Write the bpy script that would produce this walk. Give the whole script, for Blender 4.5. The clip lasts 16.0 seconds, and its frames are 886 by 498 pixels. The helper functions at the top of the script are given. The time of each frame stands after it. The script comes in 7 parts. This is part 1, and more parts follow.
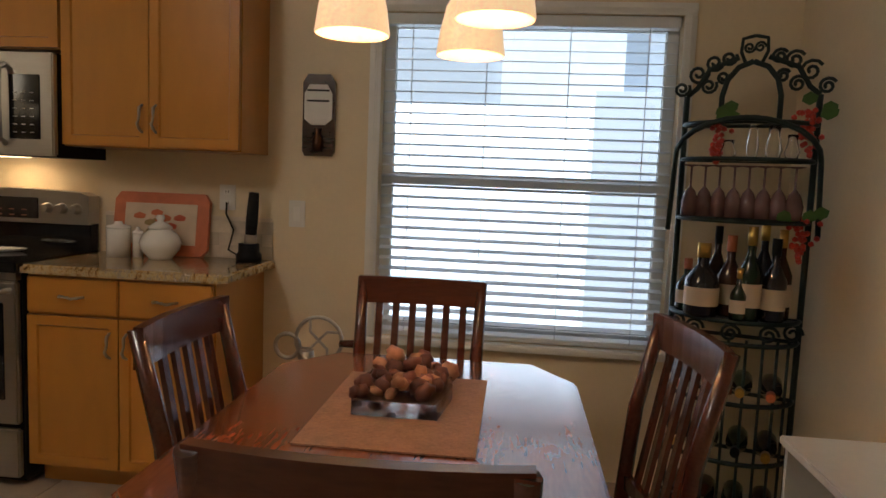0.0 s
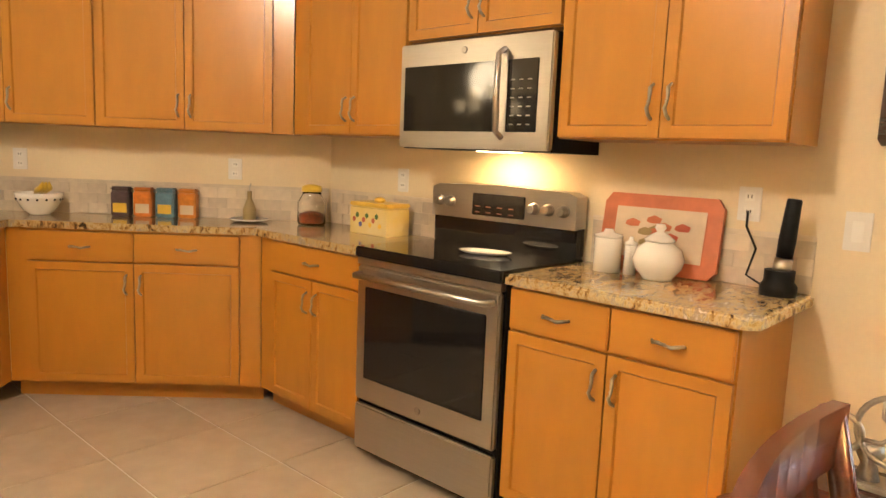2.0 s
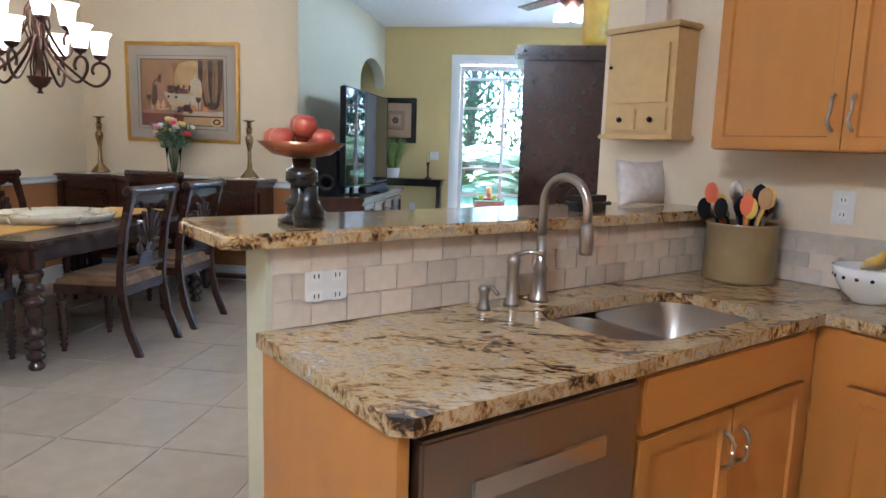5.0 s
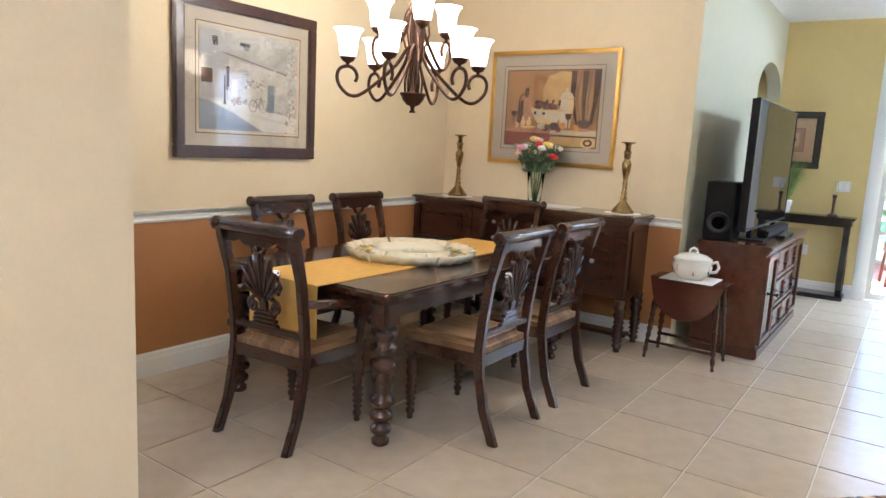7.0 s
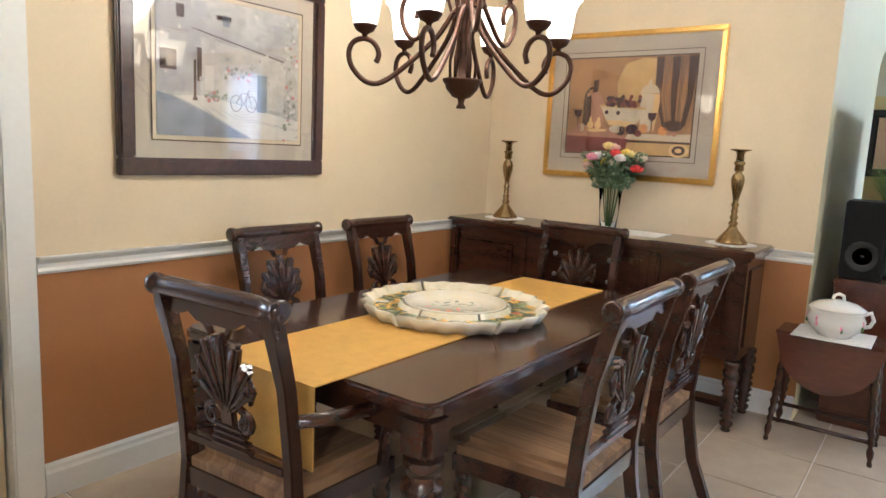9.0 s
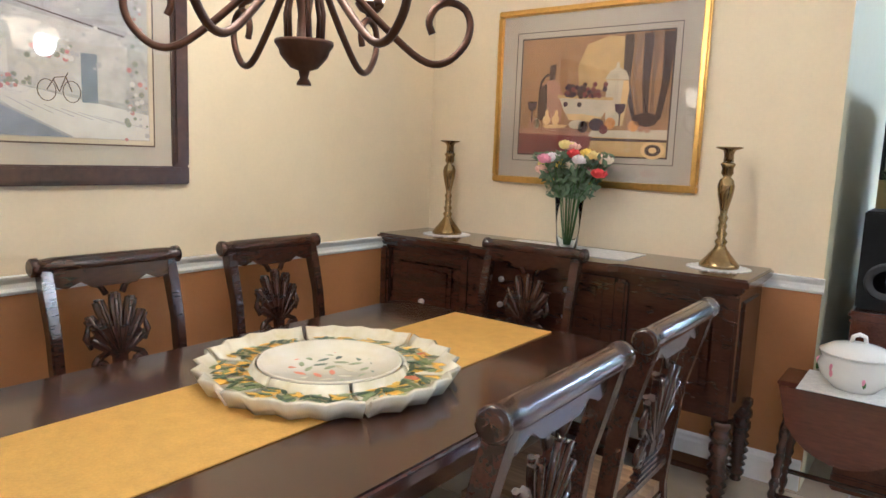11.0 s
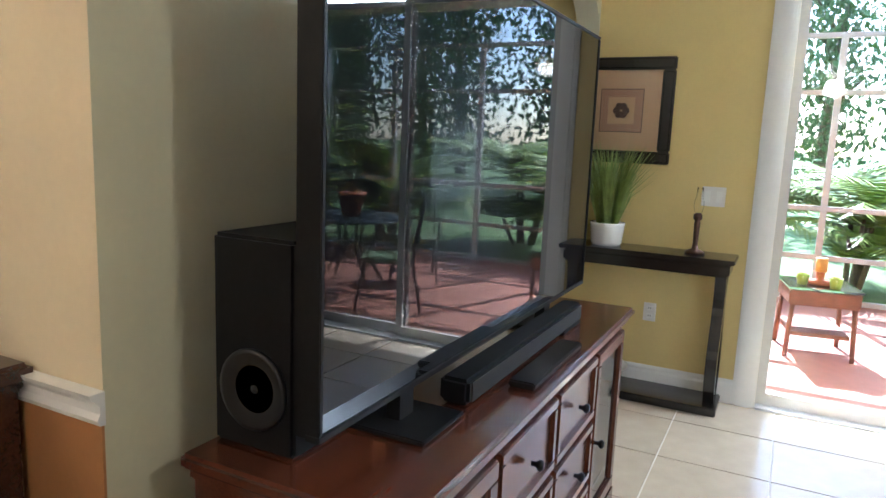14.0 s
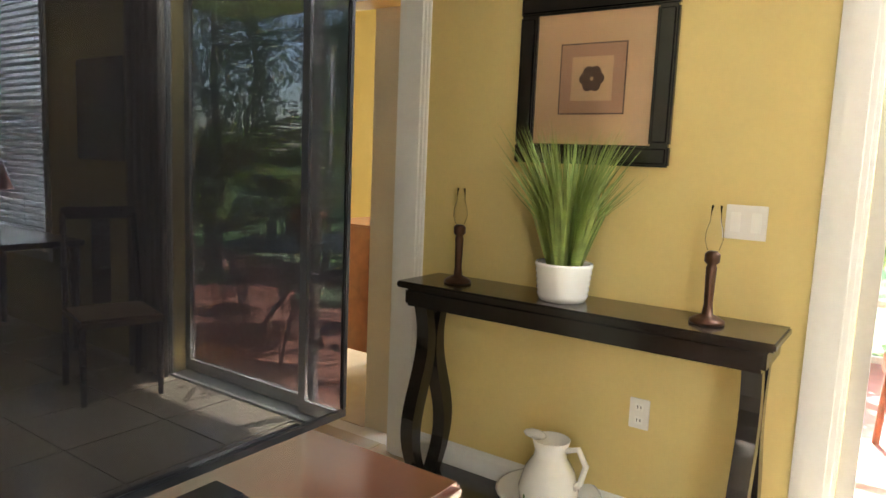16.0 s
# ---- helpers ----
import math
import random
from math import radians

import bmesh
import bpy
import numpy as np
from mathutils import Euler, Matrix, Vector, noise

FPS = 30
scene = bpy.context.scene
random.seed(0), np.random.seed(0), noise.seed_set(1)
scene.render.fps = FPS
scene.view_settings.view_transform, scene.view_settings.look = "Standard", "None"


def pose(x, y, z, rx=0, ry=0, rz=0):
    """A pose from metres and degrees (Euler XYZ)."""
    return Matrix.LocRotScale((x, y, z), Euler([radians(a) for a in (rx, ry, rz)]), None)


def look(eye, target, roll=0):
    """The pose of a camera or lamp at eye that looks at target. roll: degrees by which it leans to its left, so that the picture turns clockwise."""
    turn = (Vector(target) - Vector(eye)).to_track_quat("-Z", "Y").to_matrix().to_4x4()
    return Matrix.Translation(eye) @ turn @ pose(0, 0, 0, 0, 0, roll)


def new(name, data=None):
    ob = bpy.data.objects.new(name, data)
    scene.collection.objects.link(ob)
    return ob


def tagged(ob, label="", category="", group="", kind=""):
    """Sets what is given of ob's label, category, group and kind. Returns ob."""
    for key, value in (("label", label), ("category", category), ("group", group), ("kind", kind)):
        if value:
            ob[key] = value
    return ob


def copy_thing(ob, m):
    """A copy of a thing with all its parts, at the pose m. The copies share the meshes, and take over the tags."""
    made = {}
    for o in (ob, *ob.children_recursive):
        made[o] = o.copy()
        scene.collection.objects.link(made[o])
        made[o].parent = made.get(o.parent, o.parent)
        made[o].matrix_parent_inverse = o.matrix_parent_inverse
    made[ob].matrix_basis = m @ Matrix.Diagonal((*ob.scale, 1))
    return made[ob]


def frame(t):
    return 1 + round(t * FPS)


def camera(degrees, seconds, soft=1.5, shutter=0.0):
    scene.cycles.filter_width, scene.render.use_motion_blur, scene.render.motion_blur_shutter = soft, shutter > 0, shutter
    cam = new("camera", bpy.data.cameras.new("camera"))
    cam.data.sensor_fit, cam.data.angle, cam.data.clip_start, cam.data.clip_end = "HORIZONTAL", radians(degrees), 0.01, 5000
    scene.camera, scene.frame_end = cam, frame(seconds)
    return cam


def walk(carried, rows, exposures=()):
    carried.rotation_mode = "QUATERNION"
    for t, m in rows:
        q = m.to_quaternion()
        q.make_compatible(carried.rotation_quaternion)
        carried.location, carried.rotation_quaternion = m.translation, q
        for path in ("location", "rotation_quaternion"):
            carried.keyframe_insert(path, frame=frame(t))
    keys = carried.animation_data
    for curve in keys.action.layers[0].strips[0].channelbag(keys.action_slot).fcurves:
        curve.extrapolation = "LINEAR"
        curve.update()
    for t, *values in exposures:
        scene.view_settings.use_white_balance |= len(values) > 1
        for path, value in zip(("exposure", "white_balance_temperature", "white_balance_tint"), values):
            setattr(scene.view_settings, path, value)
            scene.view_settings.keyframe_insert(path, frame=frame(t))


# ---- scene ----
cam = camera(66.2, 16.0)
EXPOSURES = [(0, 0.65, 5550, 10), (1, 0.65, 6250, 10), (1.5, 2.0, 6650, 10), (2, 2.8, 6500, 10), (2.5, 2.95, 6500, 10), (3.5, 3.13, 5600, 10), (5, 2.58, 4200, 10), (7.5, 3.1, 4750, 10), (10.5, 3.07, 4550, 10), (12.5, 3.3, 4450, 10), (13.5, 2.72, 4750, 10), (14.5, 2.65, 5400, 10), (16, 3.42, 6000, 10)]
PATH = [
    (0, (1.183, 1.287, 1.295), (0.978, 3.267, 1.101), 2.3),
    (0.5, (1.036, 1.509, 1.264), (0.559, 3.444, 1.101), 2.0),
    (1, (0.977, 1.71, 1.299), (0.153, 3.524, 1.122), 2.2),
    (1.5, (0.882, 1.809, 1.267), (-0.289, 3.423, 1.115), 2.6),
    (2, (0.656, 1.865, 1.305), (-0.669, 3.338, 1.036), 2.4),
    (2.5, (0.415, 1.946, 1.326), (-0.987, 3.337, 1.009), 2.0),
    (3, (0.097, 2.036, 1.36), (-1.517, 3.173, 1.035), 2.0),
    (3.5, (-0.225, 2.051, 1.363), (-2.035, 2.838, 1.038), 1.8),
    (4, (-0.533, 2.097, 1.364), (-2.445, 2.595, 1.054), 1.5),
    (4.5, (-0.801, 2.135, 1.381), (-2.772, 2.293, 1.078), 1.4),
    (5, (-1.019, 2.048, 1.366), (-2.976, 1.764, 1.067), 1.8),
    (5.2, (-1.137, 1.979, 1.359), (-3.065, 1.536, 1.067), 1.8),
    (7.3, (-2.148, 1.038, 1.471), (-3.752, -0.115, 1.16), 3.0),
    (7.5, (-2.228, 0.964, 1.465), (-3.823, -0.201, 1.155), 2.9),
    (8, (-2.491, 0.727, 1.48), (-4.084, -0.445, 1.176), 2.8),
    (8.2, (-2.589, 0.628, 1.471), (-4.182, -0.543, 1.17), 2.8),
    (10.3, (-3.531, 0.041, 1.482), (-5.11, -1.153, 1.198), 2.6),
    (10.5, (-3.612, 0.029, 1.483), (-5.189, -1.168, 1.199), 2.6),
    (11, (-3.879, 0.131, 1.463), (-5.473, -1.045, 1.189), 2.2),
    (11.5, (-4.225, 0.284, 1.471), (-5.867, -0.824, 1.2), 2.2),
    (12, (-4.616, 0.348, 1.522), (-6.311, -0.666, 1.212), 1.9),
    (12.5, (-5.017, 0.475, 1.498), (-6.759, -0.458, 1.189), 1.9),
    (13, (-5.451, 0.613, 1.507), (-7.211, -0.284, 1.198), 2.1),
    (13.5, (-5.947, 0.714, 1.496), (-7.712, -0.174, 1.183), 2.0),
    (14, (-6.421, 0.865, 1.489), (-8.185, -0.022, 1.173), 2.3),
    (14.5, (-6.922, 0.879, 1.449), (-8.684, -0.014, 1.136), 2.5),
    (15, (-7.409, 0.929, 1.433), (-9.152, -0.004, 1.132), 2.4),
    (15.5, (-7.88, 0.93, 1.405), (-9.585, -0.065, 1.139), 2.3),
    (16, (-8.26, 0.94, 1.385), (-9.886, -0.188, 1.13), 2.4),
]
walk(cam, [(t, look(eye, target, roll)) for t, eye, target, roll in PATH], EXPOSURES)

cos, sin, pi = math.cos, math.sin, math.pi

# ---- light ----
world = bpy.data.worlds.new("world")
scene.world = world
world.use_nodes = True
sky = world.node_tree.nodes.new("ShaderNodeTexSky")
sky.sky_type, sky.sun_disc = "NISHITA", False
sky.sun_elevation, sky.sun_rotation = radians(40), radians(-109)
world.node_tree.links.new(sky.outputs[0], world.node_tree.nodes["Background"].inputs[0])
world.node_tree.nodes["Background"].inputs[1].default_value = 0.15
sun = new("sun", bpy.data.lights.new("sun", "SUN"))
sun.data.energy, sun.data.angle, sun.data.color = 5.0, radians(0.5), (1, 0.95, 0.86)
sun.matrix_world = look((-20, 10, 25), (-20 + 0.72, 10 + 0.25, 25 - 0.62), 0)


def area(name, at, to, w, h, power, color=(1, 1, 1)):
    ob = new(name, bpy.data.lights.new(name, "AREA"))
    ob.data.shape, ob.data.size, ob.data.size_y, ob.data.energy, ob.data.color = "RECTANGLE", w, h, power, color
    ob.matrix_world = look(at, to)
    return ob


def bulb(name, at, power, color, r=0.03):
    ob = new(name, bpy.data.lights.new(name, "POINT"))
    ob.data.energy, ob.data.color, ob.data.shadow_soft_size = power, color, r
    ob.location = at


area("skylight_sliding_door", (-10.74, 1.95, 2.47), (-8.5, 1.7, 0.7), 2.2, 0.05, 18, (0.97, 1, 0.98))
area("skylight_living_window", (-10.865, 5.12, 1.65), (-8, 5.12, 1.65), 0.9, 1.9, 25, (0.97, 0.99, 1))
area("skylight_bedroom_window", (-13.7, -2.4, 1.6), (-11, -2.0, 1.2), 1.2, 1.4, 14, (0.98, 1, 1))
# added fill lamp at the south wall, which has no window
area("skylight_front_window", (-2.6, -6.3, 1.6), (-2.9, -3, 1.3), 1.6, 1.8, 26, (1, 0.96, 0.9))

# ---- materials ----


def mat(name, color, rough=0.5, metal=0.0, scale=20, vary=0.12, bump=0.05, stretch=(1, 1, 1), color2=None, coat=0.0, emit=0.0, random_vary=0.0):
    m = bpy.data.materials.new(name)
    m.use_nodes = True
    nt = m.node_tree
    b = nt.nodes["Principled BSDF"]
    b.inputs["Roughness"].default_value, b.inputs["Metallic"].default_value = rough, metal
    b.inputs["Coat Weight"].default_value, b.inputs["Coat Roughness"].default_value = coat, 0.12
    tc = nt.nodes.new("ShaderNodeTexCoord")
    mp = nt.nodes.new("ShaderNodeMapping")
    mp.inputs["Scale"].default_value = stretch
    nt.links.new(tc.outputs["Object"], mp.inputs["Vector"])
    n1, n2 = nt.nodes.new("ShaderNodeTexNoise"), nt.nodes.new("ShaderNodeTexNoise")
    for n, sc in ((n1, scale), (n2, scale * 0.13)):
        n.inputs["Scale"].default_value, n.inputs["Detail"].default_value = sc, 5
        nt.links.new(mp.outputs["Vector"], n.inputs["Vector"])
    add = nt.nodes.new("ShaderNodeMath")
    add.operation = "ADD"
    nt.links.new(n1.outputs["Fac"], add.inputs[0])
    nt.links.new(n2.outputs["Fac"], add.inputs[1])
    last = add
    if random_vary:
        oi, ml, ad = nt.nodes.new("ShaderNodeObjectInfo"), nt.nodes.new("ShaderNodeMath"), nt.nodes.new("ShaderNodeMath")
        ml.operation, ad.operation, ml.inputs[1].default_value = "MULTIPLY_ADD", "ADD", random_vary
        ml.inputs[2].default_value = -random_vary / 2
        nt.links.new(oi.outputs["Random"], ml.inputs[0])
        nt.links.new(ml.outputs[0], ad.inputs[0])
        nt.links.new(add.outputs[0], ad.inputs[1])
        last = ad
    r = nt.nodes.new("ShaderNodeValToRGB")
    c2 = color2 or [min(1, c * (1 + vary)) for c in color]
    c1 = color if color2 else [c * (1 - vary) for c in color]
    r.color_ramp.elements[0].position, r.color_ramp.elements[1].position = 0.3, 0.7
    r.color_ramp.elements[0].color, r.color_ramp.elements[1].color = (*c1, 1), (*c2, 1)
    half = nt.nodes.new("ShaderNodeMath")
    half.operation, half.inputs[1].default_value = "MULTIPLY", 0.5
    nt.links.new(last.outputs[0], half.inputs[0])
    nt.links.new(half.outputs[0], r.inputs["Fac"])
    nt.links.new(r.outputs["Color"], b.inputs["Base Color"])
    if bump:
        bp = nt.nodes.new("ShaderNodeBump")
        bp.inputs["Strength"].default_value, bp.inputs["Distance"].default_value = bump, 0.005
        nt.links.new(n1.outputs["Fac"], bp.inputs["Height"])
        nt.links.new(bp.outputs["Normal"], b.inputs["Normal"])
    if emit:
        b.inputs["Emission Color"].default_value, b.inputs["Emission Strength"].default_value = (*color, 1), emit
    return m


def glass(name, color=(1, 1, 1), rough=0.0):
    m = bpy.data.materials.new(name)
    m.use_nodes = True
    b = m.node_tree.nodes["Principled BSDF"]
    b.inputs["Base Color"].default_value, b.inputs["Roughness"].default_value = (*color, 1), rough
    b.inputs["Transmission Weight"].default_value, b.inputs["IOR"].default_value = 1, 1.45
    return m


def granite_mat():
    m = mat("granite", (0.42, 0.3, 0.16), 0.1, 0, 34, 0.1, 0.01, stretch=(1.7, 0.8, 1), coat=0.3)
    nt = m.node_tree
    r = [n for n in nt.nodes if n.type == "VALTORGB"][0]
    r.color_ramp.elements[0].position, r.color_ramp.elements[1].position = 0.36, 0.64
    r.color_ramp.elements[0].color, r.color_ramp.elements[1].color = (0.03, 0.022, 0.016, 1), (0.66, 0.58, 0.46, 1)
    for p, c in ((0.41, (0.05, 0.03, 0.018, 1)), (0.435, (0.24, 0.13, 0.04, 1)), (0.485, (0.46, 0.31, 0.12, 1)), (0.53, (0.56, 0.44, 0.24, 1)), (0.58, (0.3, 0.24, 0.17, 1))):
        r.color_ramp.elements.new(p).color = c
    for n in nt.nodes:
        if n.type == "TEX_NOISE":
            n.inputs["Distortion"].default_value, n.inputs["Roughness"].default_value = 0.9, 0.65
        if n.type == "MAPPING":
            n.inputs["Rotation"].default_value = (0, 0, radians(35))
    return m


wall_cream = mat("cream_wall_paint", (0.74, 0.62, 0.42), 0.75, 0, 60, 0.03, 0.08)
wall_yellow = mat("yellow_wall_paint", (0.66, 0.52, 0.2), 0.75, 0, 60, 0.03, 0.08)
wall_sage = mat("pale_sage_wall_paint", (0.6, 0.57, 0.4), 0.75, 0, 60, 0.03, 0.08)
wall_tan = mat("tan_wainscot_paint", (0.42, 0.19, 0.06), 0.7, 0, 60, 0.04, 0.08)
white_paint = mat("white_trim_paint", (0.8, 0.79, 0.75), 0.4, 0, 40, 0.03, 0.03)
ceiling_white = mat("ceiling_paint", (0.8, 0.8, 0.78), 0.9, 0, 90, 0.03, 0.2)
maple = mat("honey_maple", (0.5, 0.213, 0.027), 0.3, 0, 9, 0.08, 0.01, (2.2, 2.2, 0.5), coat=0.25)
maple_h = mat("honey_maple_across", (0.5, 0.213, 0.027), 0.3, 0, 9, 0.08, 0.01, (0.5, 2.2, 2.2), coat=0.25)
granite = granite_mat()
steel = mat("brushed_steel", (0.5, 0.47, 0.43), 0.28, 1, 60, 0.06, 0.02, (1, 1, 25))
dark_steel = mat("dishwasher_steel", (0.36, 0.31, 0.26), 0.33, 1, 60, 0.06, 0.02, (25, 1, 1))
pewter = mat("pewter", (0.45, 0.42, 0.38), 0.3, 1, 90, 0.2, 0.1)
black_gloss = mat("black_glass", (0.012, 0.011, 0.011), 0.06, 0, 30, 0.1, 0)
black_satin = mat("black_plastic", (0.011, 0.011, 0.012), 0.45, 0, 60, 0.2, 0.03)
black_satin.node_tree.nodes["Principled BSDF"].inputs["Specular IOR Level"].default_value = 0.12
tile_floor = mat("cream_porcelain_tile", (0.5, 0.41, 0.3), 0.22, 0, 9, 0.1, 0.02, random_vary=0.25)
grout = mat("grout", (0.6, 0.54, 0.45), 0.9, 0, 80, 0.1, 0.2)
travertine = mat("travertine_tile", (0.62, 0.53, 0.41), 0.45, 0, 25, 0.16, 0.1, random_vary=0.7)
cherry = mat("reddish_cherry_wood", (0.075, 0.018, 0.009), 0.25, 0, 20, 0.35, 0.02, (1, 6, 6), coat=0.4)
table_wood = mat("red_brown_tabletop", (0.2, 0.06, 0.022), 0.14, 0, 20, 0.3, 0.02, (6, 1, 6), coat=0.5)
mahogany = mat("dark_mahogany", (0.042, 0.016, 0.009), 0.24, 0, 22, 0.4, 0.02, (1, 6, 6), coat=0.35)
mahogany_top = mat("dark_mahogany_top", (0.05, 0.017, 0.009), 0.14, 0, 22, 0.35, 0.01, (1, 8, 8), coat=0.5)
stand_wood = mat("brown_cherry_stand", (0.085, 0.025, 0.012), 0.25, 0, 20, 0.35, 0.02, (1, 6, 6), coat=0.4)
ebony = mat("black_painted_wood", (0.012, 0.01, 0.009), 0.22, 0, 30, 0.3, 0.02, coat=0.3)
gold = mat("gold_leaf_frame", (0.65, 0.4, 0.1), 0.32, 1, 60, 0.2, 0.1)
brass = mat("antique_brass", (0.3, 0.21, 0.09), 0.22, 1, 50, 0.25, 0.05)
bronze = mat("dark_bronze", (0.07, 0.032, 0.018), 0.4, 0.7, 50, 0.3, 0.1)
iron = mat("dark_green_wrought_iron", (0.02, 0.035, 0.035), 0.45, 0.6, 60, 0.2, 0.1)
lace = mat("white_crochet", (0.78, 0.76, 0.72), 0.9, 0, 300, 0.2, 0.5)
gold_cloth = mat("gold_woven_cloth", (0.62, 0.36, 0.06), 0.7, 0, 150, 0.12, 0.4)
stripe_cloth = mat("striped_brown_upholstery", (0.1, 0.05, 0.02), 0.8, 0, 14, 0.5, 0.15, (6, 0.2, 0.2), (0.33, 0.2, 0.09))
porcelain = mat("white_glazed_porcelain", (0.8, 0.78, 0.74), 0.12, 0, 20, 0.03, 0.01, coat=0.4)
clear = glass("clear_glass")
thin_glass = glass("thin_lamp_glass")
thin_glass.node_tree.nodes["Principled BSDF"].inputs["IOR"].default_value = 1.1
blind_white = mat("white_blind_slat", (0.72, 0.75, 0.78), 0.45, 0, 50, 0.03, 0.02)
shade_glow = mat("lit_frosted_shade", (1.0, 0.74, 0.42), 0.5, 0, 40, 0.04, 0.05, emit=0.85)
amber_glow = mat("lit_amber_glass_shade", (1.0, 0.62, 0.3), 0.3, 0, 90, 0.25, 0.3, emit=0.5)

# ---- mesh helpers ----


def box(bm, x0, y0, z0, x1, y1, z1, bevel=0.0, m=None):
    geo = bmesh.ops.create_cube(bm, size=1, matrix=Matrix.Translation(((x0 + x1) / 2, (y0 + y1) / 2, (z0 + z1) / 2)) @ Matrix.Diagonal((abs(x1 - x0), abs(y1 - y0), abs(z1 - z0), 1)))
    vs = geo["verts"]
    if bevel:
        es = list({e for v in vs for e in v.link_edges})
        out = bmesh.ops.bevel(bm, geom=es, offset=bevel, segments=2, affect="EDGES", clamp_overlap=True)
        vs = list({v for f in out["faces"] for v in f.verts} | {v for v in vs if v.is_valid})
    if m is not None:
        bmesh.ops.transform(bm, matrix=m, verts=vs)
    return bm


def lathe(bm, prof, seg=24, m=None, closed=True):
    """Turns (radius, height) pairs round z."""
    rings = []
    for r, z in prof:
        rings.append([bm.verts.new((max(r, 1e-4) * cos(2 * pi * i / seg), max(r, 1e-4) * sin(2 * pi * i / seg), z)) for i in range(seg)])
    for a, b in zip(rings, rings[1:]):
        for i in range(seg):
            f = bm.faces.new((a[i], a[(i + 1) % seg], b[(i + 1) % seg], b[i]))
            f.smooth = True
    if closed:
        bm.faces.new(rings[0][::-1])
        bm.faces.new(rings[-1])
    if m is not None:
        bmesh.ops.transform(bm, matrix=m, verts=[v for r in rings for v in r])
    return bm


def tube(bm, pts, r, seg=8, cap=True):
    """A round bar along points; r a number or one radius a point."""
    pts = [Vector(p) for p in pts]
    rs = r if isinstance(r, (list, tuple)) else [r] * len(pts)
    rings, up = [], None
    for i, p in enumerate(pts):
        d = (pts[min(i + 1, len(pts) - 1)] - pts[max(i - 1, 0)]).normalized()
        ref = up if up is not None and abs(up.dot(d)) < 0.95 else (Vector((0, 0, 1)) if abs(d.z) < 0.9 else Vector((1, 0, 0)))
        a = d.cross(ref).normalized()
        b = a.cross(d).normalized()
        up = b
        rings.append([bm.verts.new(p + (a * cos(2 * pi * k / seg) + b * sin(2 * pi * k / seg)) * rs[i]) for k in range(seg)])
    for a, b in zip(rings, rings[1:]):
        for k in range(seg):
            bm.faces.new((a[k], b[k], b[(k + 1) % seg], a[(k + 1) % seg])).smooth = True
    if cap:
        bm.faces.new(rings[0])
        bm.faces.new(rings[-1][::-1])
    return bm


def prism(bm, outline, z0, z1, m=None, bevel=0.0):
    lo = [bm.verts.new((x, y, z0)) for x, y in outline]
    hi = [bm.verts.new((x, y, z1)) for x, y in outline]
    n = len(lo)
    fs = [bm.faces.new(lo[::-1]), bm.faces.new(hi)] + [bm.faces.new((lo[i], lo[(i + 1) % n], hi[(i + 1) % n], hi[i])) for i in range(n)]
    vs = lo + hi
    bmesh.ops.recalc_face_normals(bm, faces=fs)
    if bevel:
        es = [e for v in hi for e in v.link_edges if e.other_vert(v) in hi]
        out = bmesh.ops.bevel(bm, geom=list(set(es)), offset=bevel, segments=3, affect="EDGES")
        vs = list({v for f in out["faces"] for v in f.verts} | {v for v in vs if v.is_valid})
    if m is not None:
        bmesh.ops.transform(bm, matrix=m, verts=vs)
    return bm


def smooth(pts, n=4):
    """A rounder run of points through the given ones."""
    ps = [Vector(p) for p in pts]
    out = []
    for i in range(len(ps) - 1):
        a, b, c, d = ps[max(i - 1, 0)], ps[i], ps[i + 1], ps[min(i + 2, len(ps) - 1)]
        for k in range(n):
            t = k / n
            out.append(0.5 * (2 * b + (c - a) * t + (2 * a - 5 * b + 4 * c - d) * t * t + (3 * b - a - 3 * c + d) * t ** 3))
    return out + [ps[-1]]


def ball(bm, c, r, sub=2, scale=(1, 1, 1)):
    bmesh.ops.create_icosphere(bm, subdivisions=sub, radius=r, matrix=Matrix.Translation(c) @ Matrix.Diagonal((*scale, 1)))
    return bm


def link(name, bm, material):
    bmesh.ops.recalc_face_normals(bm, faces=bm.faces)
    me = bpy.data.meshes.new(name)
    bm.to_mesh(me)
    bm.free()
    me.materials.append(material)
    return new(name, me)


def part(name, bm, material, parent, label=""):
    ob = link(name, bm, material)
    ob.parent = parent
    return tagged(ob, label) if label else ob


def thing(name, at, rz, label, category, group=""):
    ob = new(name)
    ob.matrix_world = pose(*at, 0, 0, rz)
    ob.empty_display_size = 0.1
    return tagged(ob, label, category, group)


def struct(name, bm, material, label="", category=""):
    return tagged(link(name, bm, material), label or name.replace("_", " "), category or name.split("_")[0], kind="structure")


def B():
    return bmesh.new()


def bx(*a, **k):
    return box(B(), *a, **k)


def spiral(c, r0, r1, a0, turns, n=18, plane="xz"):
    out = []
    for i in range(n + 1):
        k = i / n
        a, r = a0 + turns * 2 * pi * k, r0 + (r1 - r0) * k
        u, v = r * cos(a), r * sin(a)
        out.append((c[0] + u, c[1], c[2] + v) if plane == "xz" else (c[0], c[1] + u, c[2] + v))
    return out


H = 3.0
Q = math.sqrt(0.5)


def sd(s, d):
    """A plan point from distances along and across the slanting kitchen wall."""
    return (Q * (s - d), Q * (s + d))


def solid(name, outline, z0, z1, material, label="", category=""):
    return struct(name, prism(B(), outline, z0, z1), material, label, category)


